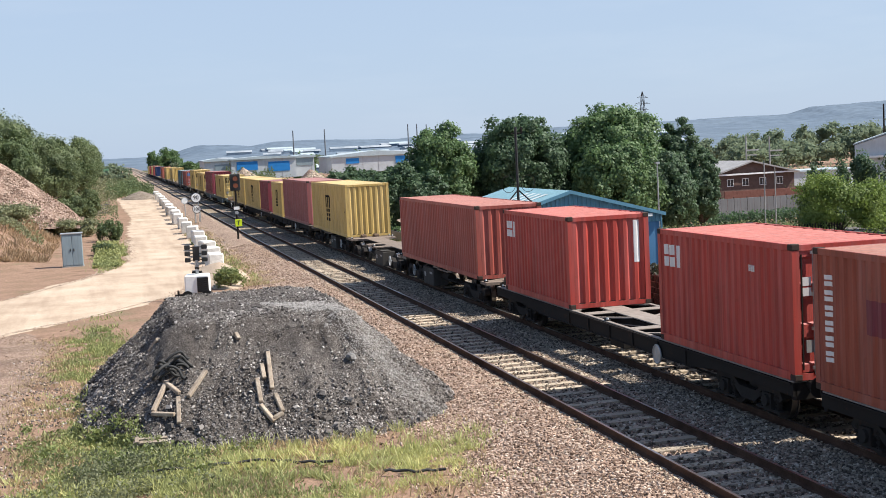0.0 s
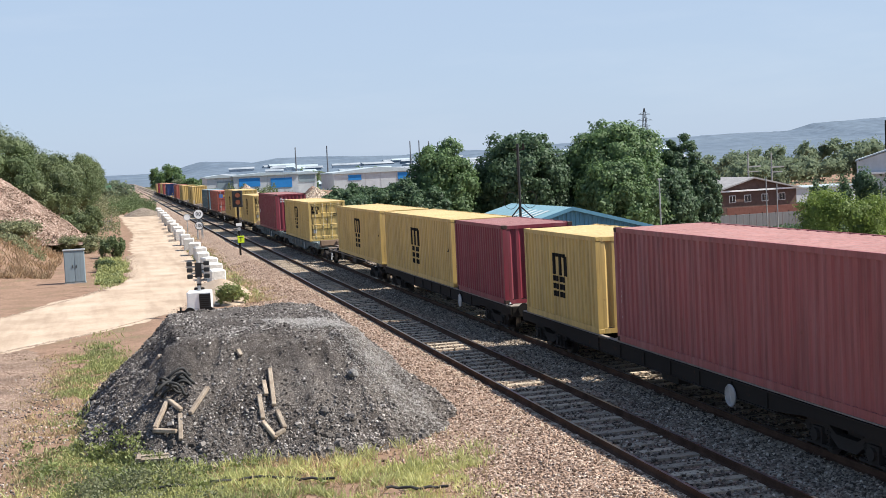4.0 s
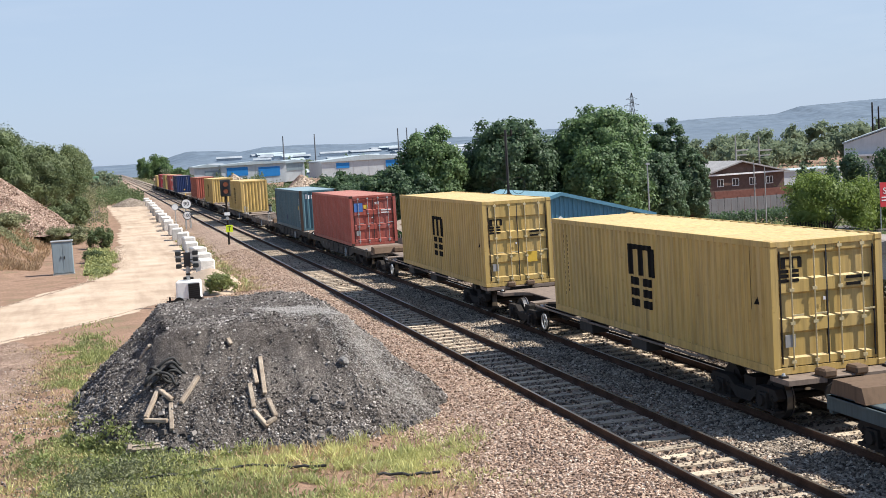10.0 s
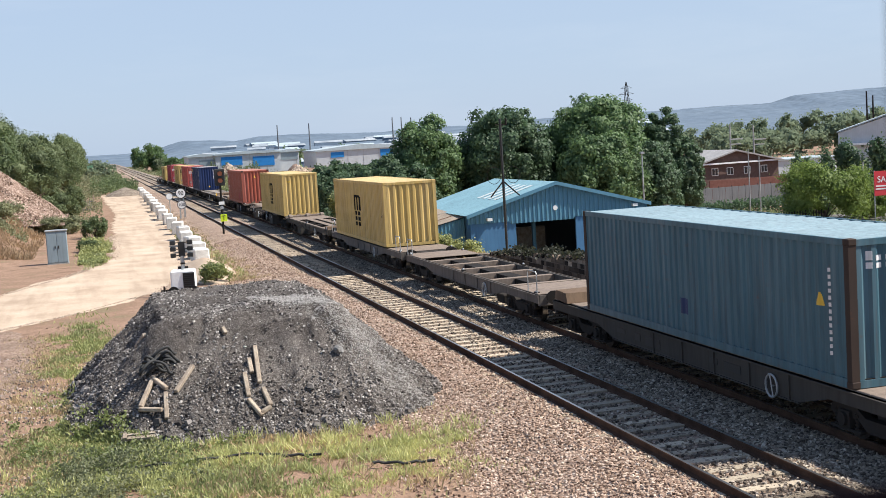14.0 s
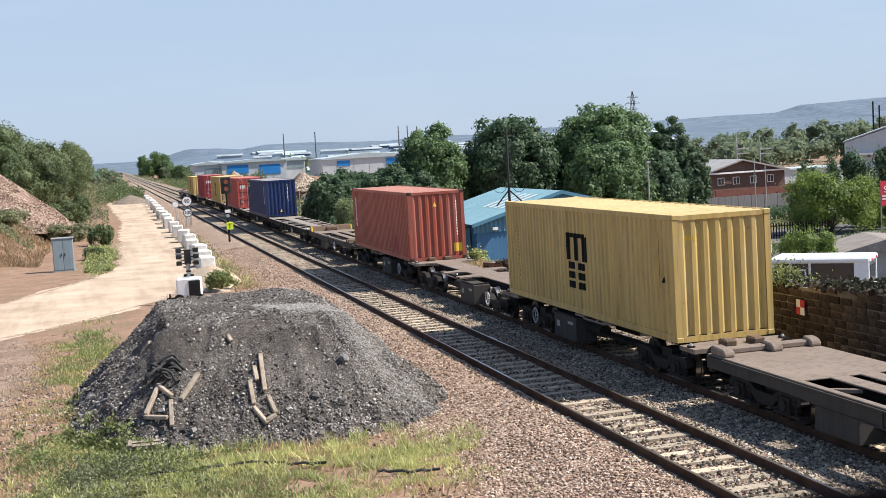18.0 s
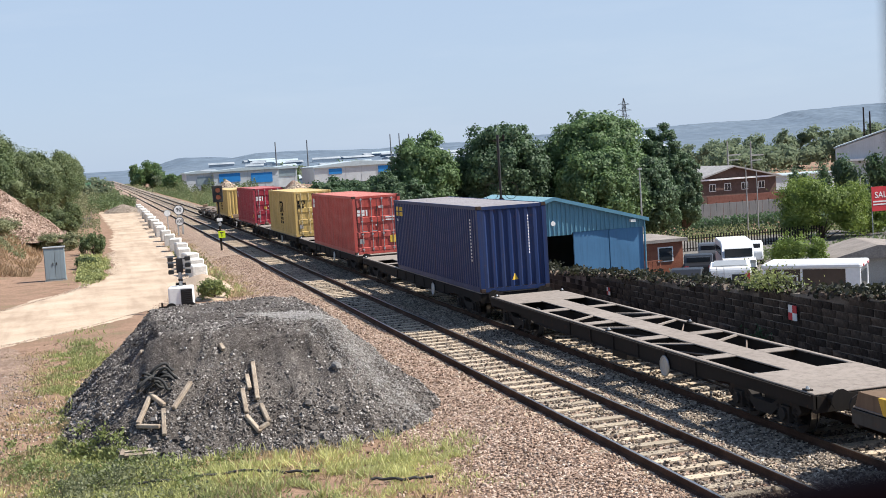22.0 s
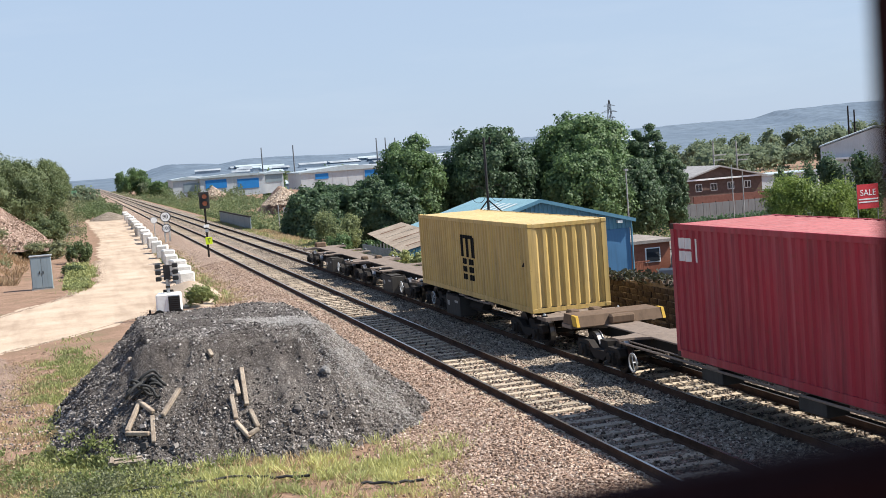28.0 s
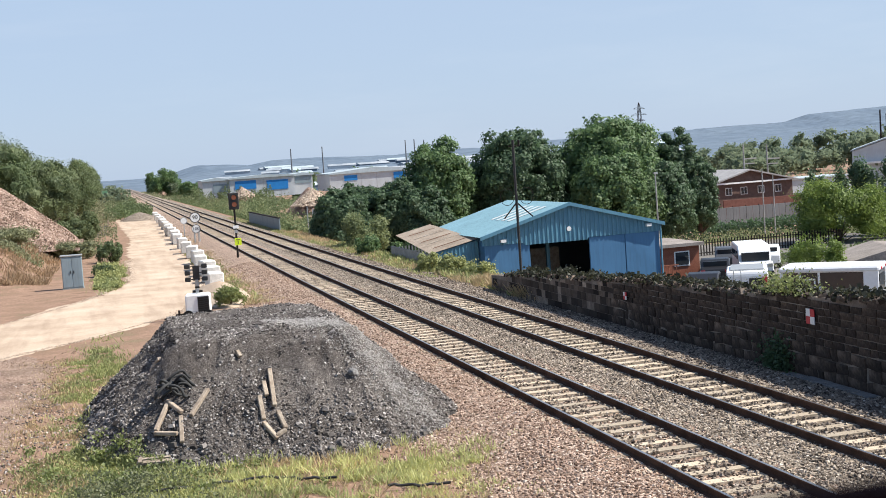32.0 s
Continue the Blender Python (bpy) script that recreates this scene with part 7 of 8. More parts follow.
gf = thing("steel_fence", "grey steel palisade fence below the bungalow", "fence", pose(66, 158, -5.9))
for k in range(26):
    part("panel", bevelled(boxes((k * 1.0 + 0.02, k * 1.0 + 0.98, 0, 0.05, -0.6, 2.55)), 0.01), "fence_grey", gf)
for k in range(14):
    part("fence_post", boxes((k * 2.0 - 0.05, k * 2.0 + 0.05, 0.06, 0.14, -1.0, 2.7)), "steel_dark", gf)
far_shed = thing("grey_shed", "large pale grey industrial shed with a pitched roof", "building", pose(138, 232, -7.8, 0, 0, -34))
bm = bmesh.new()
prism(bm, [(0, 0), (30, 0), (30, 9.2), (11, 12.9), (0, 9.6)], "y", 0, 26)
part("wall", bm, "clad", far_shed)
for xa, za, xb, zb in ((-0.3, 9.6, 11, 13.1), (30.3, 9.2, 11, 13.1)):
    bm = bmesh.new()
    prism(bm, [(xa, za), (xb, zb), (xb, zb + 0.25), (xa, za + 0.25)], "y", -0.4, 26.4)
    part("roof_slope", bm, "clad_roof", far_shed)
part("canopy", boxes((1.0, 9, -1.2, -0.02, 6.9, 7.3)), "white", far_shed)
low = thing("low_shed", "low grey flat-roofed store", "building", pose(112, 214, -7))
part("wall", boxes((0, 14, 0, 8, 0, 4.6)), "clad", low)
part("roof", boxes((-0.3, 14.3, -0.3, 8.3, 4.6, 4.9)), "clad_roof", low)
sale = thing("banner", "red roadside banner with white lettering", "banner", pose(47.1, 83.5, -2.5))
part("cloth", boxes((-0.85, 1.0, 0, 0.04, 1.9, 3.75)), "red", sale)
lettering("SALE", 0.66, sale, "white", pose(0.08, -0.02, 3.1, 90, 0, 0))
for k in range(2):
    part("text_bar", boxes((-0.75, 0.95, -0.02, -0.004, 2.35 + 0.22 * k, 2.45 + 0.22 * k)), "logo_white", sale)
for x in (-0.8, 0.95):
    part("post", tubes(((x, 0.08, -0.9), (x, 0.08, 3.8), 0.04), n=6), "galv", sale)

EAST = ((11.0, 119, 3.0, 6.9, "leaf_dark"), (16.4, 120, 3.0, 7.4, "leaf_dark"), (13.6, 125, 3.0, 6.9, "leaf_dark"), (21.2, 121, 3.35, 11.0, "leaf_mid"), (18.6, 117, 2.6, 6.4, "leaf_dark"), (25.4, 124, 2.4, 8.5, "leaf_dark"),
        (29.7, 122, 4.5, 11.6, "leaf_dark"), (35.6, 126, 2.9, 9.2, "leaf_dark"), (40.0, 122, 5.15, 12.2, "leaf_mid"), (37.3, 115, 4.1, 8.5, "leaf_mid"), (42.6, 116, 3.0, 7.4, "leaf_dark"), (46.6, 121, 2.2, 10.7, "leaf_dark"), (48.0, 119, 1.9, 7.9, "leaf_dark"))
for k, (x, y, sp, h, leaf) in enumerate(EAST):
    tree(x, y, sp * 1.1, h * 1.07, 10 + k, leaf, int(9000 + 4800 * sp), 0.16 + 0.018 * (sp - 2), base=-1.4, label="broad dark green leafy tree behind the workshop", dome=int(50 + 16 * sp), group="trees behind the workshop", z=-3.0)
for x, y, sp, h, leaf, n, ls, lab in ((46.0, 90, 3.6, 5.4, "leaf_light", 16000, 0.12, "bright yellow-green leafy bush"), (50.4, 91, 3.0, 4.6, "leaf_light", 9000, 0.13, "bright yellow-green leafy bush"), (27.4, 62.6, 1.5, 3.5, "leaf_light", 7000, 0.09, "pale green shrub beside the minibus"), (77.2, 131, 4.0, 10.6, "leaf_dark", 12000, 0.22, "dark green tree by the fence"),
                                      (69.6, 130, 2.6, 8.8, "leaf_dark", 10000, 0.22, "dark green rounded tree"), (8.6, 96, 1.8, 3.4, "leaf_pale", 11000, 0.10, "pale olive willow bush beside the line"), (10.8, 90, 1.4, 3.3, "leaf_mid", 6000, 0.10, "green bush by the palisade fence"), (33.4, 67, 2.0, 2.2, "leaf_grey", 4500, 0.11, "olive scrub bush behind the minibus"),
                                      (15.2, 650, 8.9, 16.0, "leaf_mid", 14000, 0.48, "round green tree standing beside the distant line"), (25.4, 600, 6.0, 8.4, "leaf_mid", 7000, 0.46, "green tree beside the distant line"), (92, 520, 9, 15, "leaf_mid", 3500, 0.8, "distant green tree behind the warehouses"), (66, 520, 5, 14, "leaf_mid", 1800, 0.7, "distant green tree behind the warehouses"),
                                      (-10.6, 103, 1.0, 1.9, "leaf_willow", 4000, 0.09, "small green bush at the road's edge"), (-10.9, 88, 0.8, 0.9, "leaf_grey", 2500, 0.08, "low green weedy bush at the road's edge"), (7.4, 66, 0.9, 1.2, "weed", 2500, 0.08, "pale green weed clump on the far bank"), (8.4, 64, 1.0, 1.2, "weed", 2500, 0.08, "bright green weed clump on the far bank"), (6.9, 69, 0.7, 1.2, "weed", 2200, 0.08, "pale green weed clump on the far bank"), (8.8, 60.5, 0.8, 1.1, "weed", 2200, 0.08, "pale green weed clump on the far bank"), (6.9, 86.5, 0.9, 1.5, "leaf_mid", 2500, 0.09, "green weed clump on the far bank"), (-5.0, 60.0, 0.8, 1.15, "low_weed", 2400, 0.06, "flowering weed bush beside the lighting tower"), (-13.6, 112, 2.0, 1.7, "leaf_bank", 6000, 0.10, "green bramble bush on the bank"), (-18.5, 106, 2.6, 1.2, "leaf_bank", 5000, 0.11, "olive bramble bush on the bank")):
    tree(x, y, sp, h, int(abs(x * 7) + y), leaf, n, ls, base=-0.1 * h if h < 5.5 else -0.22 * h, label=lab, name="bush" if h < 5.5 else "tree", category="bush" if h < 5.5 else "tree", lumps=26)
WEST = ((-26.5, 137, 4.4, 9.6), (-22.0, 137, 4.4, 7.6), (-17.4, 137, 3.9, 6.2), (-16.9, 150, 4.3, 7.4), (-16.6, 163, 4.4, 8.0), (-16.5, 178, 4.4, 8.0), (-16.6, 196, 4.6, 8.2), (-16.8, 216, 4.6, 8.0), (-17.0, 240, 4.8, 7.8), (-17.4, 268, 5.0, 7.4), (-17.6, 300, 5.0, 7.0), (-22.5, 148, 5, 8.4), (-25, 150, 5, 9.0), (-21.5, 165, 5, 8.4), (-14.2, 131, 2.0, 2.6), (-13.6, 146, 2.0, 3.2))
for k, (x, y, sp, h) in enumerate(WEST):
    tree(x, y, sp * 1.1, h * 1.22, 60 + k, ("leaf_grey", "leaf_willow", "leaf_grey")[k % 3], 11500, 0.19, base=0.0, label="grey-green willow tree in the lineside wood", lumps=24, group="trees of the lineside wood", aspect=0.8)


def scatter(n, fx, fy, fz, seed):
    r = np.random.default_rng(seed)
    out = []
    while len(out) < n:
        x, y = fx(r), fy(r)
        if noise.noise((x * 0.25, y * 0.06, seed)) + r.uniform(-0.3, 0.6) > 0 and not on_road(x, y):
            out.append((x, y, height(x, y) + fz(r, x, y)))
    return out


def bank_veg(name, n, x0, x1, y0, y1, tall, size, leaf, label, seed):
    pts = scatter(n, lambda r: r.uniform(x0, x1), lambda r: y0 + (y1 - y0) * r.random() ** 1.4, lambda r, x, y: tall * min(1, 260 / y) * r.random() ** 0.7 * (0.22 + 1.9 * max(0.0, noise.noise((x * 0.30, y * 0.12, 3 + seed)) + 0.12)), seed)
    return cards(name, pts, size, leaf, label, "scrub", "stuff", seed=seed, aspect=1.4)


bank_veg("lineside_scrub", 34000, 7.6, 15.5, 132, 420, 3.0, 0.17, "leaf_willow", "green scrub along the far side of the line", 3)
bank_veg("field_hedge", 12000, 12, 64, 434, 447, 7.0, 0.40, "leaf_grey", "overgrown hedge before the warehouses", 15)
bank_veg("far_field_scrub", 12000, 18, 60, 285, 430, 3.4, 0.34, "leaf_grey", "grey-green scrub before the warehouses", 14)
bank_veg("lineside_scrub_pale", 20000, 8, 20, 125, 300, 2.6, 0.15, "leaf_pale", "yellow-green scrub along the far side of the line", 4)
bank_veg("roadside_scrub", 7000, -16.0, -9.8, 118, 240, 1.1, 0.13, "leaf_bank", "olive scrub beside the haul road", 12)
bank_veg("wood_edge_scrub", 7000, -15.5, -9.5, 215, 430, 2.4, 0.2, "leaf_bank", "olive scrub below the lineside wood", 17)
bank_veg("road_end_scrub", 9000, -11.5, -3.4, 219, 290, 2.0, 0.20, "leaf_willow", "rough scrub beyond the road's end", 13)
bank_veg("distant_verge", 8000, 6.2, 24, 400, 780, 2.4, 0.34, "leaf_bank", "olive scrub beside the distant line", 18)
bank_veg("distant_west_scrub", 7000, -34, -9, 420, 820, 3.0, 0.40, "leaf_bank", "olive scrub beside the distant line", 19)
bank_veg("lineside_scrub_far", 12000, -11.5, -3.6, 235, 480, 2.0, 0.28, "leaf_grey", "low grey-green scrub beside the distant line", 5)
hr = np.random.default_rng(77)
cards("hedge", np.stack([hr.uniform(47, 82, 13000), hr.uniform(138, 141, 13000), -6.4 + 2.3 * hr.random(13000) ** 0.7 + 0.25 * np.sin(np.arange(13000))], 1), 0.20, "leaf_dark", "clipped dark green hedge below the fence", "hedge", "stuff", seed=7, aspect=1.4)
bank_veg("yard_edge_scrub", 6000, 38, 62, 96, 112, 0.9, 0.12, "leaf_pale", "pale weeds along the yard's edge", 7)
bank_veg("mound_scrub", 5000, 34, 50, 76, 84, 1.3, 0.16, "leaf_grey", "rough scrub bank behind the minibus", 8)
bank_veg("bank_bramble", 6000, -26, -15.5, 97, 112, 1.0, 0.13, "leaf_bank", "tangled brambles on the bank", 9)
bank_veg("verge_weeds", 5000, -11.5, -9.95, 77, 100, 0.5, 0.12, "weed", "green weeds along the road's edge", 10)
wood, outs, hulls, hull_n = [], [], [], 0
wr = np.random.default_rng(8)
for k in range(46):
    x, y = wr.uniform(120, 320), wr.uniform(330, 460)
    h = wr.uniform(10, 14) + 4 * (x > 215)
    spread = wr.uniform(8, 12)
    leaves, out, inner = crown_points(200 + k, spread, h, 1300, 0.2, 20, 0.75)
    core_v, core_f = crown_core(inner, spread, h, 0.2, k)
    hulls.append((core_v + np.array([x, y, -8.0]), core_f + hull_n))
    hull_n += len(core_v)
    wood.append(leaves + np.array([x, y, -8.0]))
    outs.append(out)
cards("far_woodland", np.concatenate(wood), 0.62, "leaf_hazed", "belt of grey-green woodland beyond the bungalow", "woodland", "stuff", seed=5, aspect=1.3, facing=np.concatenate(outs), core=(np.concatenate([h[0] for h in hulls]), np.concatenate([h[1] for h in hulls])))
bank_veg("rough_land", 15000, 92, 200, 222, 335, 4.2, 0.50, "leaf_hazed", "rough green land beyond the bungalow", 16)
wood = []
for k in range(60):
    y = wr.uniform(520, 1100)
    x = wr.uniform(14, 30) + (y - 400) * wr.uniform(0.0, 0.32)
    wood.append(crown_points(300 + k, wr.uniform(4, 8), wr.uniform(5, 8), 600, 0.1, 9, 0.3)[0] + np.array([x, y, -2.5]))
for k in range(26):
    wood.append(crown_points(400 + k, wr.uniform(5, 8), wr.uniform(4, 7), 700, 0.1, 9, 0.3)[0] + np.array([wr.uniform(-45, -9), wr.uniform(330, 900), -0.5]))
cards("distant_trees", np.concatenate(wood), 0.6, "leaf_hazed", "distant tree belts along the railway", "woodland", "stuff", seed=6, aspect=1.5)


# ---------- grass ----------
def blades(name, n, fx, fy, tall, leaf, label, seed, aspect=0.16, bare=0.0, climb=-0.38):
    """Grass or weeds in patches; bare is how much ground shows, climb how far they grow up the heap."""
    r = np.random.default_rng(seed)
    out = []
    while len(out) < n:
        x, y = fx(r), fy(r)
        if noise.noise((x * 0.55, y * 0.55, seed)) * 1.7 + (0.5 + bare) * noise.noise((x * 2.2, y * 2.2, seed)) - 0.5 * bare > r.uniform(-0.5, 0.6) and heap_z(x, y) < climb and not on_road(x, y):
            out.append((x, y, max(height(x, y), heap_z(x, y) if x < -2 and 25 < y < 41 else -9) - 0.02))
    return cards(name, out, tall, leaf, label, "grass", "stuff", 0.74, aspect, seed=seed)


# separate tufts that stand above the short grass
tuft = np.random.default_rng(51)
spots = []
while len(spots) < 3600:
    x, y = tuft.normal(-7.2, 2.4), tuft.normal(24.9, 1.3)
    if heap_z(x, y) < -0.3 and y > 21.5:
        m = int(tuft.integers(25, 70))
        spots += [(x + a, y + b, height(x, y)) for a, b in tuft.normal(0, 0.10, (m, 2))]
cards("grass_tufts", spots, 0.26, "grass", "tall yellow-green grass tufts before the heap", "grass", "stuff", 0.86, 0.09, seed=52)
spots = []
while len(spots) < 5200:
    x, y = tuft.normal(-9.6, 1.1), tuft.normal(27.2, 1.6)
    if heap_z(x, y) < (0.1 if x < -9.7 else -0.3) and y > 22:
        m = int(tuft.integers(30, 90))
        z = max(height(x, y), heap_z(x, y))
        spots += [(x + a, y + b, z + abs(c)) for a, b, c in tuft.normal(0, 0.11, (m, 3))]
cards("broadleaf_weeds", spots, 0.06, "low_weed", "leafy green weeds at the foot of the heap", "weeds", "stuff", 0.1, 1.1, seed=53)
spots = []
while len(spots) < 7000:
    x, y = tuft.normal(-10.3, 0.75), tuft.normal(24.4, 1.3)
    if heap_z(x, y) < -0.3 and y > 21.5 and noise.noise((x * 1.4, y * 1.4, 3)) > -0.15:
        m = int(tuft.integers(25, 80))
        tall = tuft.uniform(0.08, 0.26)
        spots += [(x + a, y + b, height(x, y) + abs(c) * tall) for a, b, c in tuft.normal(0, 1, (m, 3)) * (0.12, 0.12, 1.0)]
cards("scrub_weeds", spots, 0.055, "leaf_bank", "scruffy dark olive weeds in front of the heap", "weeds", "stuff", 0.1, 0.9, seed=54)
spots = [(x, y, height(x, y) + 0.01) for x, y in zip(tuft.uniform(-13.4, -10.6, 5200), 22 + 20 * tuft.random(5200) ** 1.4) if heap_z(x, y) < -0.4 and noise.noise((x * 1.1, y * 1.1, 8)) > -0.05]
stones("soil_crumbs", spots[::2], 0.045, "stone_dark", "dark stones trodden into the red soil")
stones("soil_clods", spots[1::2], 0.05, "stone_pink", "pinkish stones scattered on the red soil")
blades("grass_verge", 25000, lambda r: r.normal(-7.6, 2.1), lambda r: r.normal(24.3, 1.7), 0.15, "grass", "sunlit green grass before the spoil heap", 21, 0.13, 1.0)
blades("grass_dry", 2500, lambda r: r.normal(-7.0, 2.2), lambda r: r.uniform(21, 27.5), 0.20, "dry_grass", "dry straw-coloured grass stalks before the heap", 22)
blades("weeds_west", 9000, lambda r: r.normal(-11.2, 0.45), lambda r: r.uniform(26.5, 46), 0.10, "weed", "rough green weeds beside the heap", 23, 0.4, 0.8, -0.2)
blades("front_weeds", 16000, lambda r: r.normal(-9.6, 1.6), lambda r: r.normal(23.2, 1.6), 0.12, "weed", "olive weeds and grass before the heap", 48, 0.3, 0.5)
blades("dry_weeds_west", 6500, lambda r: r.normal(-11.6, 0.8), lambda r: r.uniform(22, 47), 0.11, "dry_grass", "brown dead weeds beside the lane", 24)
for nm, n0, cx, cy, wx, wy, tl, leaf, lab, sd in (("roadside_weeds", 8000, -10.5, 88, 0.42, 6.0, 0.20, "weed", "tall green weeds at the road's bend", 41), ("heap_weeds", 4500, -10.9, 42, 0.45, 4.0, 0.14, "weed", "green weeds growing beside the heap", 42),
                                                   ("corner_weeds", 9000, -9.9, 28.2, 0.8, 1.5, 0.13, "weed", "low green weeds at the heap's corner", 43), ("dead_stalks", 3000, -11.7, 33, 0.6, 5.0, 0.13, "dry_grass", "thin brown dead stalks beside the lane", 44)):
    blades(nm, n0, lambda r: r.normal(cx, wx), lambda r: r.normal(cy, wy), tl, leaf, lab, sd, 0.3, 0.6, -0.15)
blades("bank_grass", 11000, lambda r: r.uniform(-25, -14.4), lambda r: 84 + 38 * r.random() ** 1.3, 0.42, "bank_dry", "dry brown grass on the bank", 25)
blades("reeds", 5000, lambda r: r.uniform(6.7, 8.2), lambda r: r.uniform(49.5, 59), 0.62, "dry_grass", "tall straw-coloured reeds by the end of the wall", 45, 0.07)
blades("far_cess_grass", 9000, lambda r: r.uniform(5.1, 6.7), lambda r: 66 + 120 * r.random() ** 1.3, 0.26, "dry_grass", "thin dry grass along the far cess", 46, 0.12)
blades("far_cess_weeds", 7000, lambda r: r.uniform(5.4, 6.9), lambda r: 64 + 120 * r.random() ** 1.3, 0.28, "weed", "green weeds along the far cess", 47, 0.25)
blades("cess_grass", 6000, lambda r: r.uniform(-4.3, -2.4), lambda r: 60 + 120 * r.random() ** 1.5, 0.22, "dry_grass", "dry grass along the cess", 26)
blades("cess_weeds", 3000, lambda r: r.uniform(-5.0, -3.2), lambda r: r.uniform(60, 110), 0.2, "weed", "thin weeds along the cess", 27, 0.4)
blades("east_verge", 20000, lambda r: 6.3 + 5.2 * r.random(), lambda r: 49 + 80 * r.random(), 0.36, "dry_grass", "tall straw-coloured grass on the far bank", 28, 0.10)
blades("east_verge_green", 18000, lambda r: r.uniform(6.6, 12.0), lambda r: 52 + 50 * r.random(), 0.40, "weed", "tall green weeds on the far bank", 29, 0.22)


# ---------- the wider distance ----------
def warehouse(name, x0, x1, y, z0, z1, depth, doors, label, slope=0.6):
    w = thing(name, label, "warehouse", pose(x0, y, z0), "warehouses beyond the line")
    L, H = x1 - x0, z1 - z0
    part("wall", boxes((0, L, 0, depth, 0, H)), "clad", w)
    bm = bmesh.new()
    prism(bm, [(-0.5, H), (L + 0.5, H), (L + 0.5, H + 0.5), (L * 0.5, H + slope + 0.5), (-0.5, H + 0.5)], "y", -0.6, depth)
    part("roof", bm, "clad_roof", w)
    for a, b, c, d, *dull in doors:
        part("roller_door", boxes((a, b, -0.15, 0.02, c, d)), "cabinet" if dull else "blue_door", w, "grey-blue shutter" if dull else "bright blue roller door")
    for k in range(int(L // 6)):
        part("cladding_joint", boxes((k * 6 + 5.9, k * 6 + 6.05, -0.06, 0.0, 0, H)), "galv", w)
    return w


warehouse("warehouse", 20.8, 30.0, 452, -2.5, 4.3, 24, ((3.6, 9.0, 2.6, 5.6, 1),), "pale grey warehouse with blue glazed end")
warehouse("warehouse", 30.0, 52.8, 450, -2.5, 4.4, 24, ((1.9, 9.3, 3.2, 6.2), (13.0, 20.6, 2.4, 5.8)), "pale grey warehouse with bright blue roller doors")
warehouse("warehouse", 53.2, 60.2, 455, -2.5, 4.2, 24, ((0.5, 6.6, 3.9, 6.5, 1),), "pale grey warehouse with a white loading bay")
warehouse("warehouse", 69, 103.5, 470, -2.5, 3.5, 30, ((5.5, 10.5, 3.4, 5.4), (24.5, 29.2, 2.9, 5.5)), "long pale warehouse with blue doors", 1.5)
frng = random.Random(11)
TOWN = ((-900, 1), (-200, 3), (60, 6), (100, 10), (200, 12), (300, 12.5), (520, 14), (800, 15), (1400, 15))
for k in range(85):
    y = frng.uniform(850, 1650)
    x = -9.95 + frng.uniform(0.07, 0.45) * y
    crest = float(np.interp(x, [r[0] for r in TOWN], [r[1] for r in TOWN]))
    base = -9 + (crest + 9) * (y - 800) / 900
    h, wd = frng.uniform(2, 4.5), frng.uniform(12, 44)
    f = thing("distant_building", "distant pale industrial roof in the haze", "building", pose(x, y, base - 3.5, 0, 0, frng.uniform(-15, 15)), "distant industrial roofs")
    part("wall", boxes((0, wd, 0, 18, 0, h + 3)), frng.choice(("far_roof", "clad", "clad", "far_haze_blue")), f)
    bm = bmesh.new()
    prism(bm, [(-0.5, h + 2.6), (-0.5, h + 3), (9, h + 5.0), (18.5, h + 3), (18.5, h + 2.6)], "x", -0.5, wd + 0.5)
    part("roof", bm, frng.choice(("far_roof", "clad_roof", "far_roof")), f)
for px, z1 in ((87.0, 18.3), (104.6, 18.4), (152.2, 19.1), (157.4, 19.1), (163.0, 18.5), (168.2, 17.5), (176.7, 18.6)):
    post("mast", px, 700, -2, z1, 0.38, "hazed_steel", "tall thin dark works chimney in the distance", "chimney")


def ridge(name, rows, y, depth, material, label, seed):
    """A line of far hills given by x and height of its crest."""
    vs, fs = [], []
    xs = np.arange(rows[0][0], rows[-1][0] + 1, 10.0)
    for i, x in enumerate(xs):
        z = float(np.interp(x, [r[0] for r in rows], [r[1] for r in rows])) + 0.8 * noise.noise((x * 0.02, seed, 0)) + 0.9 * noise.noise((x * 0.09, seed, 4))
        vs += [(x, y - depth, -9), (x, y, z), (x, y + depth, -9)]
    for i in range(len(xs) - 1):
        a = i * 3
        fs += [(a, a + 3, a + 4, a + 1), (a + 1, a + 4, a + 5, a + 2)]
    return raw(name, vs, fs, material, label, "hills", "structure", True)


ridge("backdrop_hills", [(-1800, 13), (-600, 13), (-60, 13), (48, 13), (104, 16), (121, 23), (155, 32), (217, 29.5), (262, 25.5), (309, 32), (402, 32), (509, 27.5), (570, 26), (644, 32), (768, 28.5), (916, 35), (1229, 37), (1354, 40), (1467, 39.5), (1517, 46), (1532, 54), (1612, 57), (1743, 61.5), (2400, 60)], 2600, 500, "far_haze_blue", "far wooded hills in painted blue-grey haze", 2)
ridge("backdrop_town", TOWN, 1700, 900, "far_haze_blue", "far rising town land with haze in its colour", 5)

pyl = thing("pylon", "steel lattice electricity pylon in the distance", "pylon", pose(382.8, 900, 2))
bm = bmesh.new()
levels = [(0, 3.6), (10, 2.6), (19, 1.7), (26, 1.2), (33, 0.9), (37.7, 0.15)]
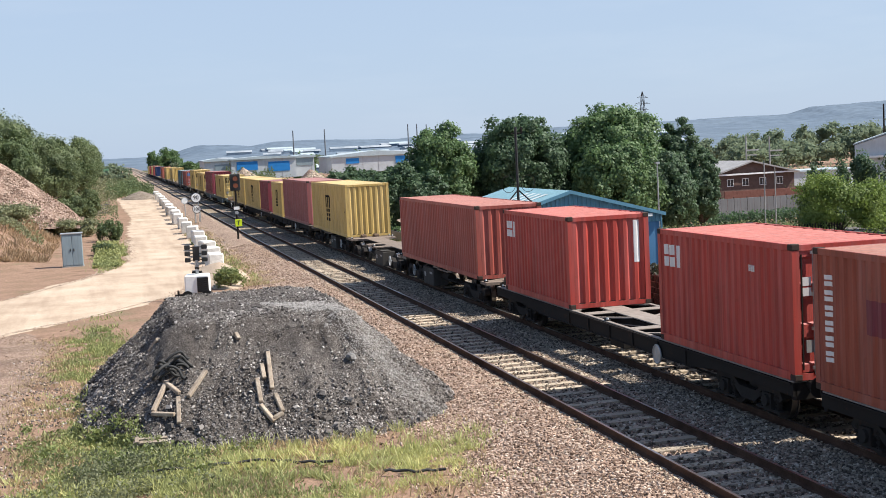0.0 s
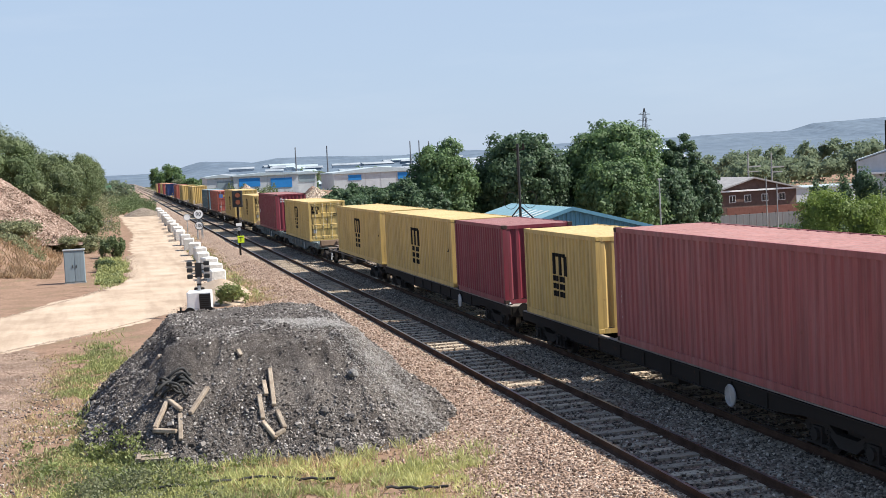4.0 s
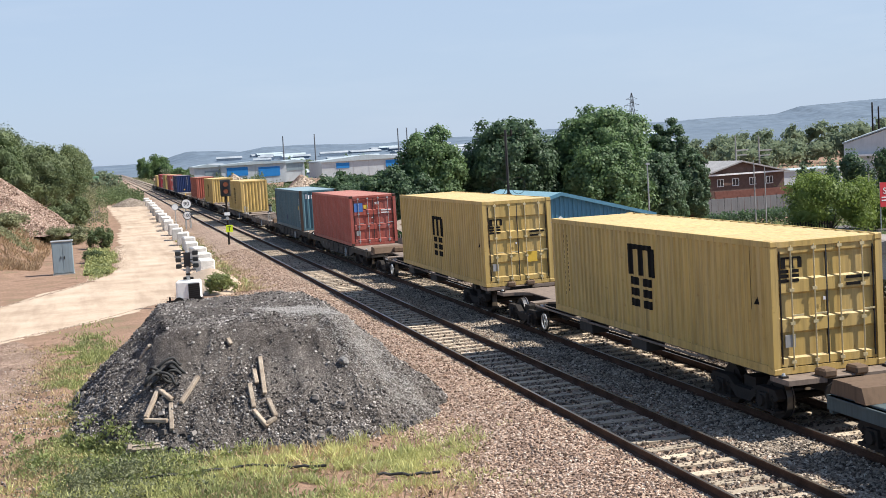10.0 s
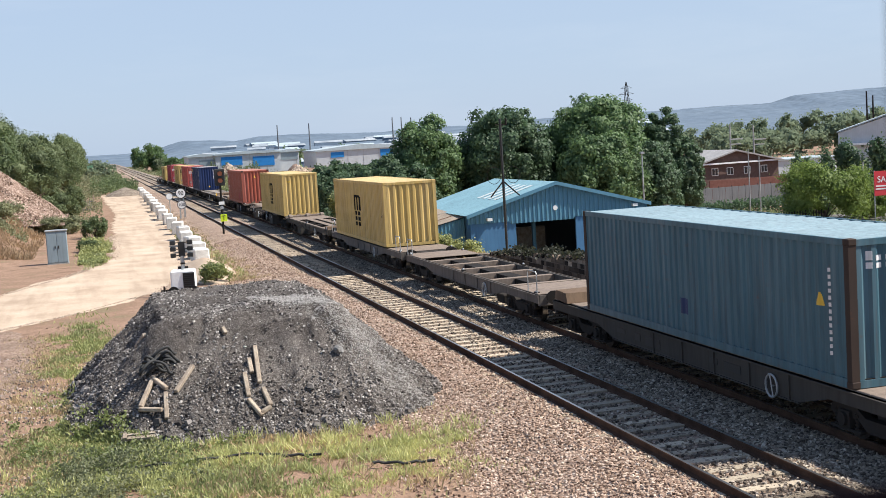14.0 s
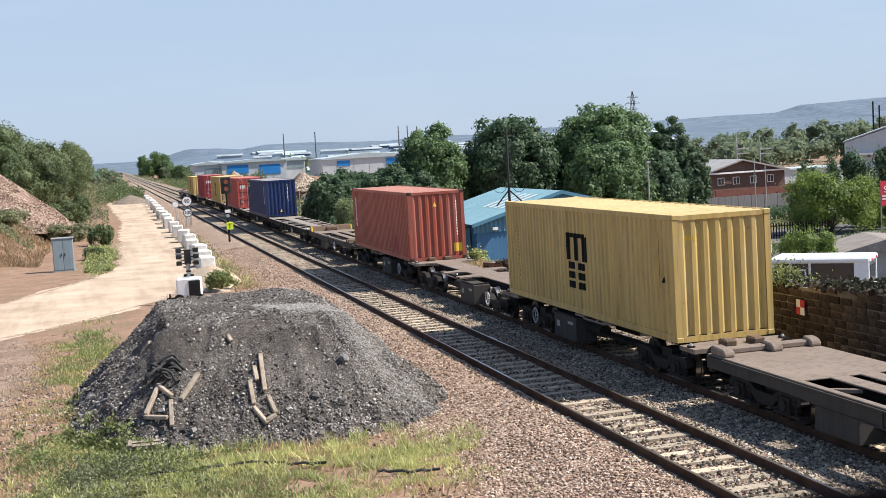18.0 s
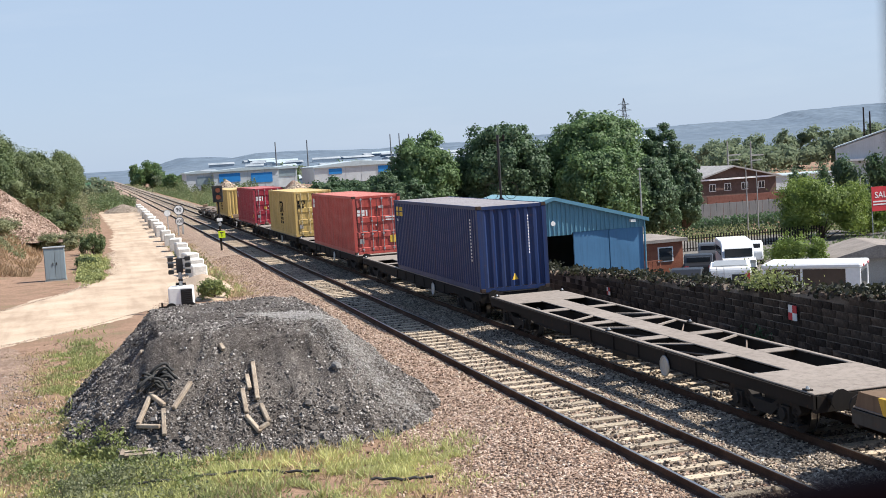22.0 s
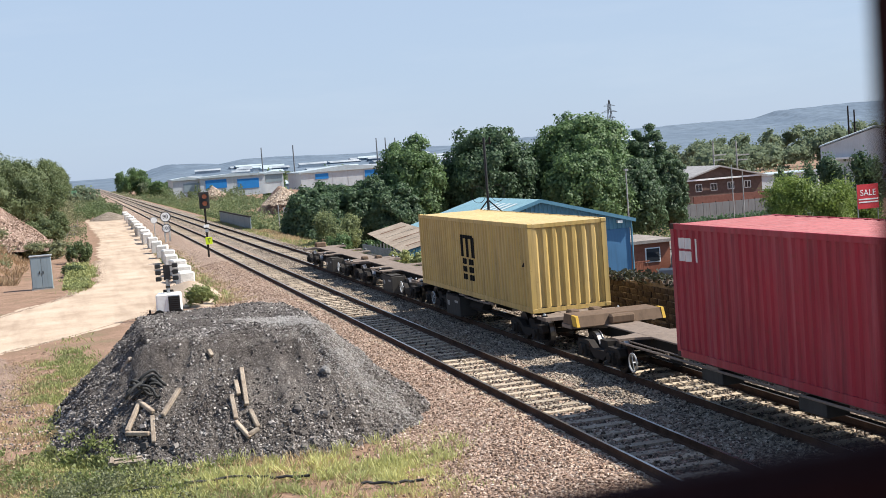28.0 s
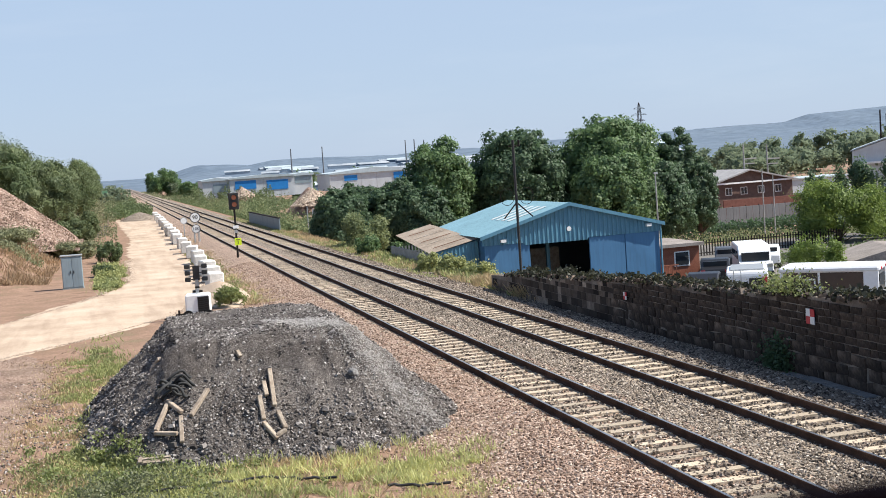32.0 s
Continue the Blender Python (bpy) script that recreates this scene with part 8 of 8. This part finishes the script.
for (z0, r0), (z1, r1) in zip(levels, levels[1:]):
    for sx, sy in ((-1, -1), (1, -1), (1, 1), (-1, 1)):
        tube(bm, (sx * r0, sy * r0, z0), (sx * r1, sy * r1, z1), 0.2, n=4)
        tube(bm, (sx * r0, sy * r0, z0), (sy * r1 * 1.0, -sx * r1 * 1.0, z1), 0.12, n=4)
part("lattice", bm, "steel_dark", pyl)
for z, w in ((24, 4.6), (28.5, 6.0), (33, 4.6)):
    part("cross_arm", tubes(((-w, 0, z), (w, 0, z), 0.2), ((-w, 0, z), (0, 0, z + 2), 0.12), ((w, 0, z), (0, 0, z + 2), 0.12), n=4), "steel_dark", pyl)
trac = thing("excavator", "small green tracked machine beside the distant line", "excavator", pose(-12.6, 420, -0.2))
part("cab", bevelled(boxes((-1.1, 1.1, -1, 1, 1.2, 4.0)), 0.1), "excav", trac)
part("body", bevelled(boxes((-1.2, 3.2, -1.2, 1.2, 0.9, 2.2)), 0.1), "steel_dark", trac)
part("track", bevelled(boxes((-1.6, 2.6, -1.3, 1.3, 0, 0.9)), 0.2), "tyre", trac)

gar = thing("garage", "low garage with a grey-green felt roof", "garage", pose(28.6, 61.5, -2.95, 0, 0, -20))
part("wall", boxes((0, 8, 0, 5, 0, 1.6)), "concrete", gar)
bm = bmesh.new()
prism(bm, [(-0.3, 1.5), (2.6, 2.25), (8.3, 1.7), (8.3, 1.5)], "y", -0.3, 5.3)
part("roof", bm, "felt", gar)

# ---------- small pieces of the setting ----------
# sleepers
variants = []
for k in range(4):
    vr = random.Random(k)
    bm = boxes((-1.25, 1.25, -0.125, 0.125, -0.36, -0.152))
    for v in bm.verts:
        v.co += Vector((vr.uniform(-0.03, 0.03), vr.uniform(-0.012, 0.012), vr.uniform(-0.006, 0.004)))
    variants.append(mesh_of("sleeper", bm, "sleeper"))
srng = random.Random(3)
tracks = [o for o in scene.objects if o.name.startswith("track") and o.parent is None]
for tr, tx in zip(tracks, (NEAR, FAR)):
    y = 14.0
    for k in range(290):
        ob = new("sleeper", variants[k % 4])
        ob.parent = tr
        ob.matrix_basis = pose(tx + srng.uniform(-0.03, 0.03), y, srng.uniform(-0.012, 0.006), 0, 0, srng.uniform(-0.8, 0.8))
        y += 0.65
    bm_rows = []
    verts, faces = [], []
    while y < 480:
        b = len(verts)
        verts += [(tx + sx * 1.25, y + sy * 0.125, -0.152) for sx, sy in ((-1, -1), (1, -1), (1, 1), (-1, 1))]
        faces.append((b, b + 1, b + 2, b + 3))
        y += 0.65
    far_s = raw("far_sleepers", verts, faces, "sleeper", "", "", "stuff")
    far_s.parent = tr

# gate and fence across the old way beside the road's end
gate = thing("field_fence", "grey timber and wire fence by the road's end", "fence", pose(-12.9, 155, -0.42))
for x, h in ((-0.9, 2.6), (0.0, 1.5), (0.75, 1.5), (1.5, 1.5), (2.15, 2.0)):
    part("fence_post", bevelled(boxes((x - 0.07, x + 0.07, -0.07, 0.07, -0.2, h)), 0.01), "timber", gate)
for z in (0.3, 0.75, 1.2):
    part("rail", boxes((-0.9, 2.15, -0.02, 0.02, z, z + 0.09)), "fence_grey", gate)
for k in range(14):
    part("pale", boxes((-0.75 + k * 0.2, -0.68 + k * 0.2, -0.035, -0.021, 0.1, 1.35)), "fence_grey", gate)

# stones of the retaining wall
srng = random.Random(9)
blocks = {}


def wall_block(length, tall):
    key = (round(length, 1), round(tall, 2), srng.randrange(3))
    if key not in blocks:
        bm = boxes((-0.02, 0.05, 0.009, length - 0.012, 0.009, tall - 0.012))
        loose = 0.055 if tall > 0.25 else 0.012
        for v in bm.verts:
            if v.co.x < 0:
                v.co += Vector((srng.uniform(-0.03, 0.012), srng.uniform(-loose, loose), srng.uniform(-loose, loose)))
        blocks[key] = mesh_of("stone", bevelled(bm, 0.012), "wall_stone")
    return blocks[key]


placed, joined_v, joined_f = 0, [], []
z = -0.40
row = 0
while z < 2.2:
    tall = 0.30 if row < 3 else 0.19
    y = 21.0 + srng.uniform(-0.4, 0)
    while y < 55.5:
        length = round(srng.uniform(0.3, 0.8) if row < 3 else srng.uniform(0.3, 0.6), 1)
        if z + tall < wall_top(y + length / 2) + 0.02:
            if placed < 300 and 24.0 < y < 41.0:
                ob = new("stone", wall_block(length, tall))
                ob.parent = wall_east
                ob.matrix_basis = pose(6.655 + srng.uniform(-0.015, 0.005), y, z)
                placed += 1
            else:
                b = len(joined_v)
                xo = 6.634 + srng.uniform(-0.014, 0.008)
                joined_v += [(x, yy, zz) for x in (xo, 6.70) for yy in (y + 0.008, y + length - 0.012) for zz in (z + 0.008, z + tall - 0.012)]
                joined_f += [tuple(b + i for i in f) for f in ((0, 1, 3, 2), (0, 4, 5, 1), (2, 3, 7, 6), (0, 2, 6, 4), (1, 5, 7, 3))]
        y += length
    z += tall
    row += 1
rest = raw("further_stones", joined_v, joined_f, "wall_rubble", "", "", "stuff")
rest.parent = wall_east
r = np.random.default_rng(31)
pts = []
while len(pts) < 5200:
    y = r.uniform(22, 53)
    k = noise.noise((y * 0.7, 4, 1)) + 0.35 * noise.noise((y * 2.3, 1, 1))
    if k > r.uniform(-0.6, 0.5):
        pts.append((6.9 + r.normal(0, 0.17), y, wall_top(y) - 0.04 + r.random() * 0.24 * (1 + 1.6 * max(k, 0))))
cards("wall_ivy", pts, 0.10, "dead_growth", "dark ivy and dead growth along the wall top", "ivy", "stuff", seed=8, aspect=1.3)
stones("cope_stones", [(6.86 + r.uniform(-0.2, 0.2), y, wall_top(y) + 0.02) for y in r.uniform(22, 54, 620)], 0.17, "wall_rubble", "broken cope stones on the wall top")
pts = [(6.75 + r.normal(0, 0.25), 29.5 + r.normal(0, 0.6), wall_top(29.5) + 0.1 + abs(r.normal(0, 0.22))) for k in range(1500)]
cards("wall_shrub", pts, 0.055, "low_weed", "bright green shrub growing from the wall", "shrub", "stuff", seed=9, aspect=1.2)
for y, z, w in ((28.05, 1.22, 0.19), (39.9, 0.72, 0.13)):
    plate = thing("marker_plate", "red and white chequered marker plate on the wall", "marker", pose(6.56, y, z), "wall markers")
    for i in range(2):
        for j in range(2):
            part("square", boxes((-0.02, 0.0, i * w - w, i * w, j * w - w, j * w)), "red" if (i + j) % 2 else "white", plate)

trough = thing("cable_trough", "dirty concrete cable trough along the foot of the wall", "cable trough", pose(6.42, 25.2, -0.40))
for k in range(4):
    part("trough_lid", bevelled(boxes((-0.16, 0.16, k * 1.0 + 0.012, k * 1.0 + 0.988, -0.02, 0.075 + 0.012 * (k % 3))), 0.012), "dull_stone", trough)
pts = [(6.5 + r.normal(0, 0.12), 29.7 + r.normal(0, 0.3), -0.3 + abs(r.normal(0, 0.35))) for k in range(1600)]
cards("wall_foot_shrub", pts, 0.07, "leaf_dark", "dark green shrub at the foot of the wall", "shrub", "stuff", seed=19, aspect=1.2)

# railing of the bridge on which the camera stands
rail_thing = thing("bridge_railing", "dark red painted steel bridge railing", "railing", pose(0, 0, 0))
part("rail_post", bevelled(boxes((-9.640, -9.57, 0.39, 0.45, -0.5, 6.3)), 0.004), "bridge_red", rail_thing)
a, b = Vector((-9.739, 0.486, 5.551)), Vector((-9.647, 0.439, 5.567))
bm = bmesh.new()
tube(bm, a + (a - b) * 6 - Vector((0, 0, 0.032)), b + (b - a) * 8 - Vector((0, 0, 0.032)), 0.032, n=12)
part("hand_rail", bm, "bridge_red", rail_thing)


# ---------- the train on its way ----------
SPEED = ((0, 16.2), (4, 16.15), (8, 16.05), (12, 15.75), (16, 15.3), (20, 14.95), (24, 14.98), (28, 14.89), (32, 15.0))


def travelled(t):
    s = 0.0
    for (a, va), (b, vb) in zip(SPEED, SPEED[1:]):
        d = min(max(t - a, 0.0), b - a)
        s += d * (va + (va + (vb - va) * d / (b - a))) / 2
    return s


def motions():
    times = [k for k in range(33)]
    for ob, y, z in CARS:
        walk(ob, [(t, pose(FAR, y - travelled(t), z)) for t in times])
    start = {ob: y for ob, y, z in CARS}
    for wagon_ob, wheel, y in WHEELS:
        rows, turned = [], 0.0
        for k in range(0, 32 * FPS + 1):
            t = k / FPS
            place = start[wagon_ob] + y - travelled(t)
            if k in (0, 32 * FPS) or 9 < place < 80:
                if len(rows) > 1:
                    turned += 0.0 if k == 32 * FPS and rows[-1][0] < t - 0.05 else (travelled(t) - travelled(rows[-1][0])) / 0.42
                rows.append((t, pose(0, y, 0.42, math.degrees(turned))))
        walk(wheel, rows)


motions()
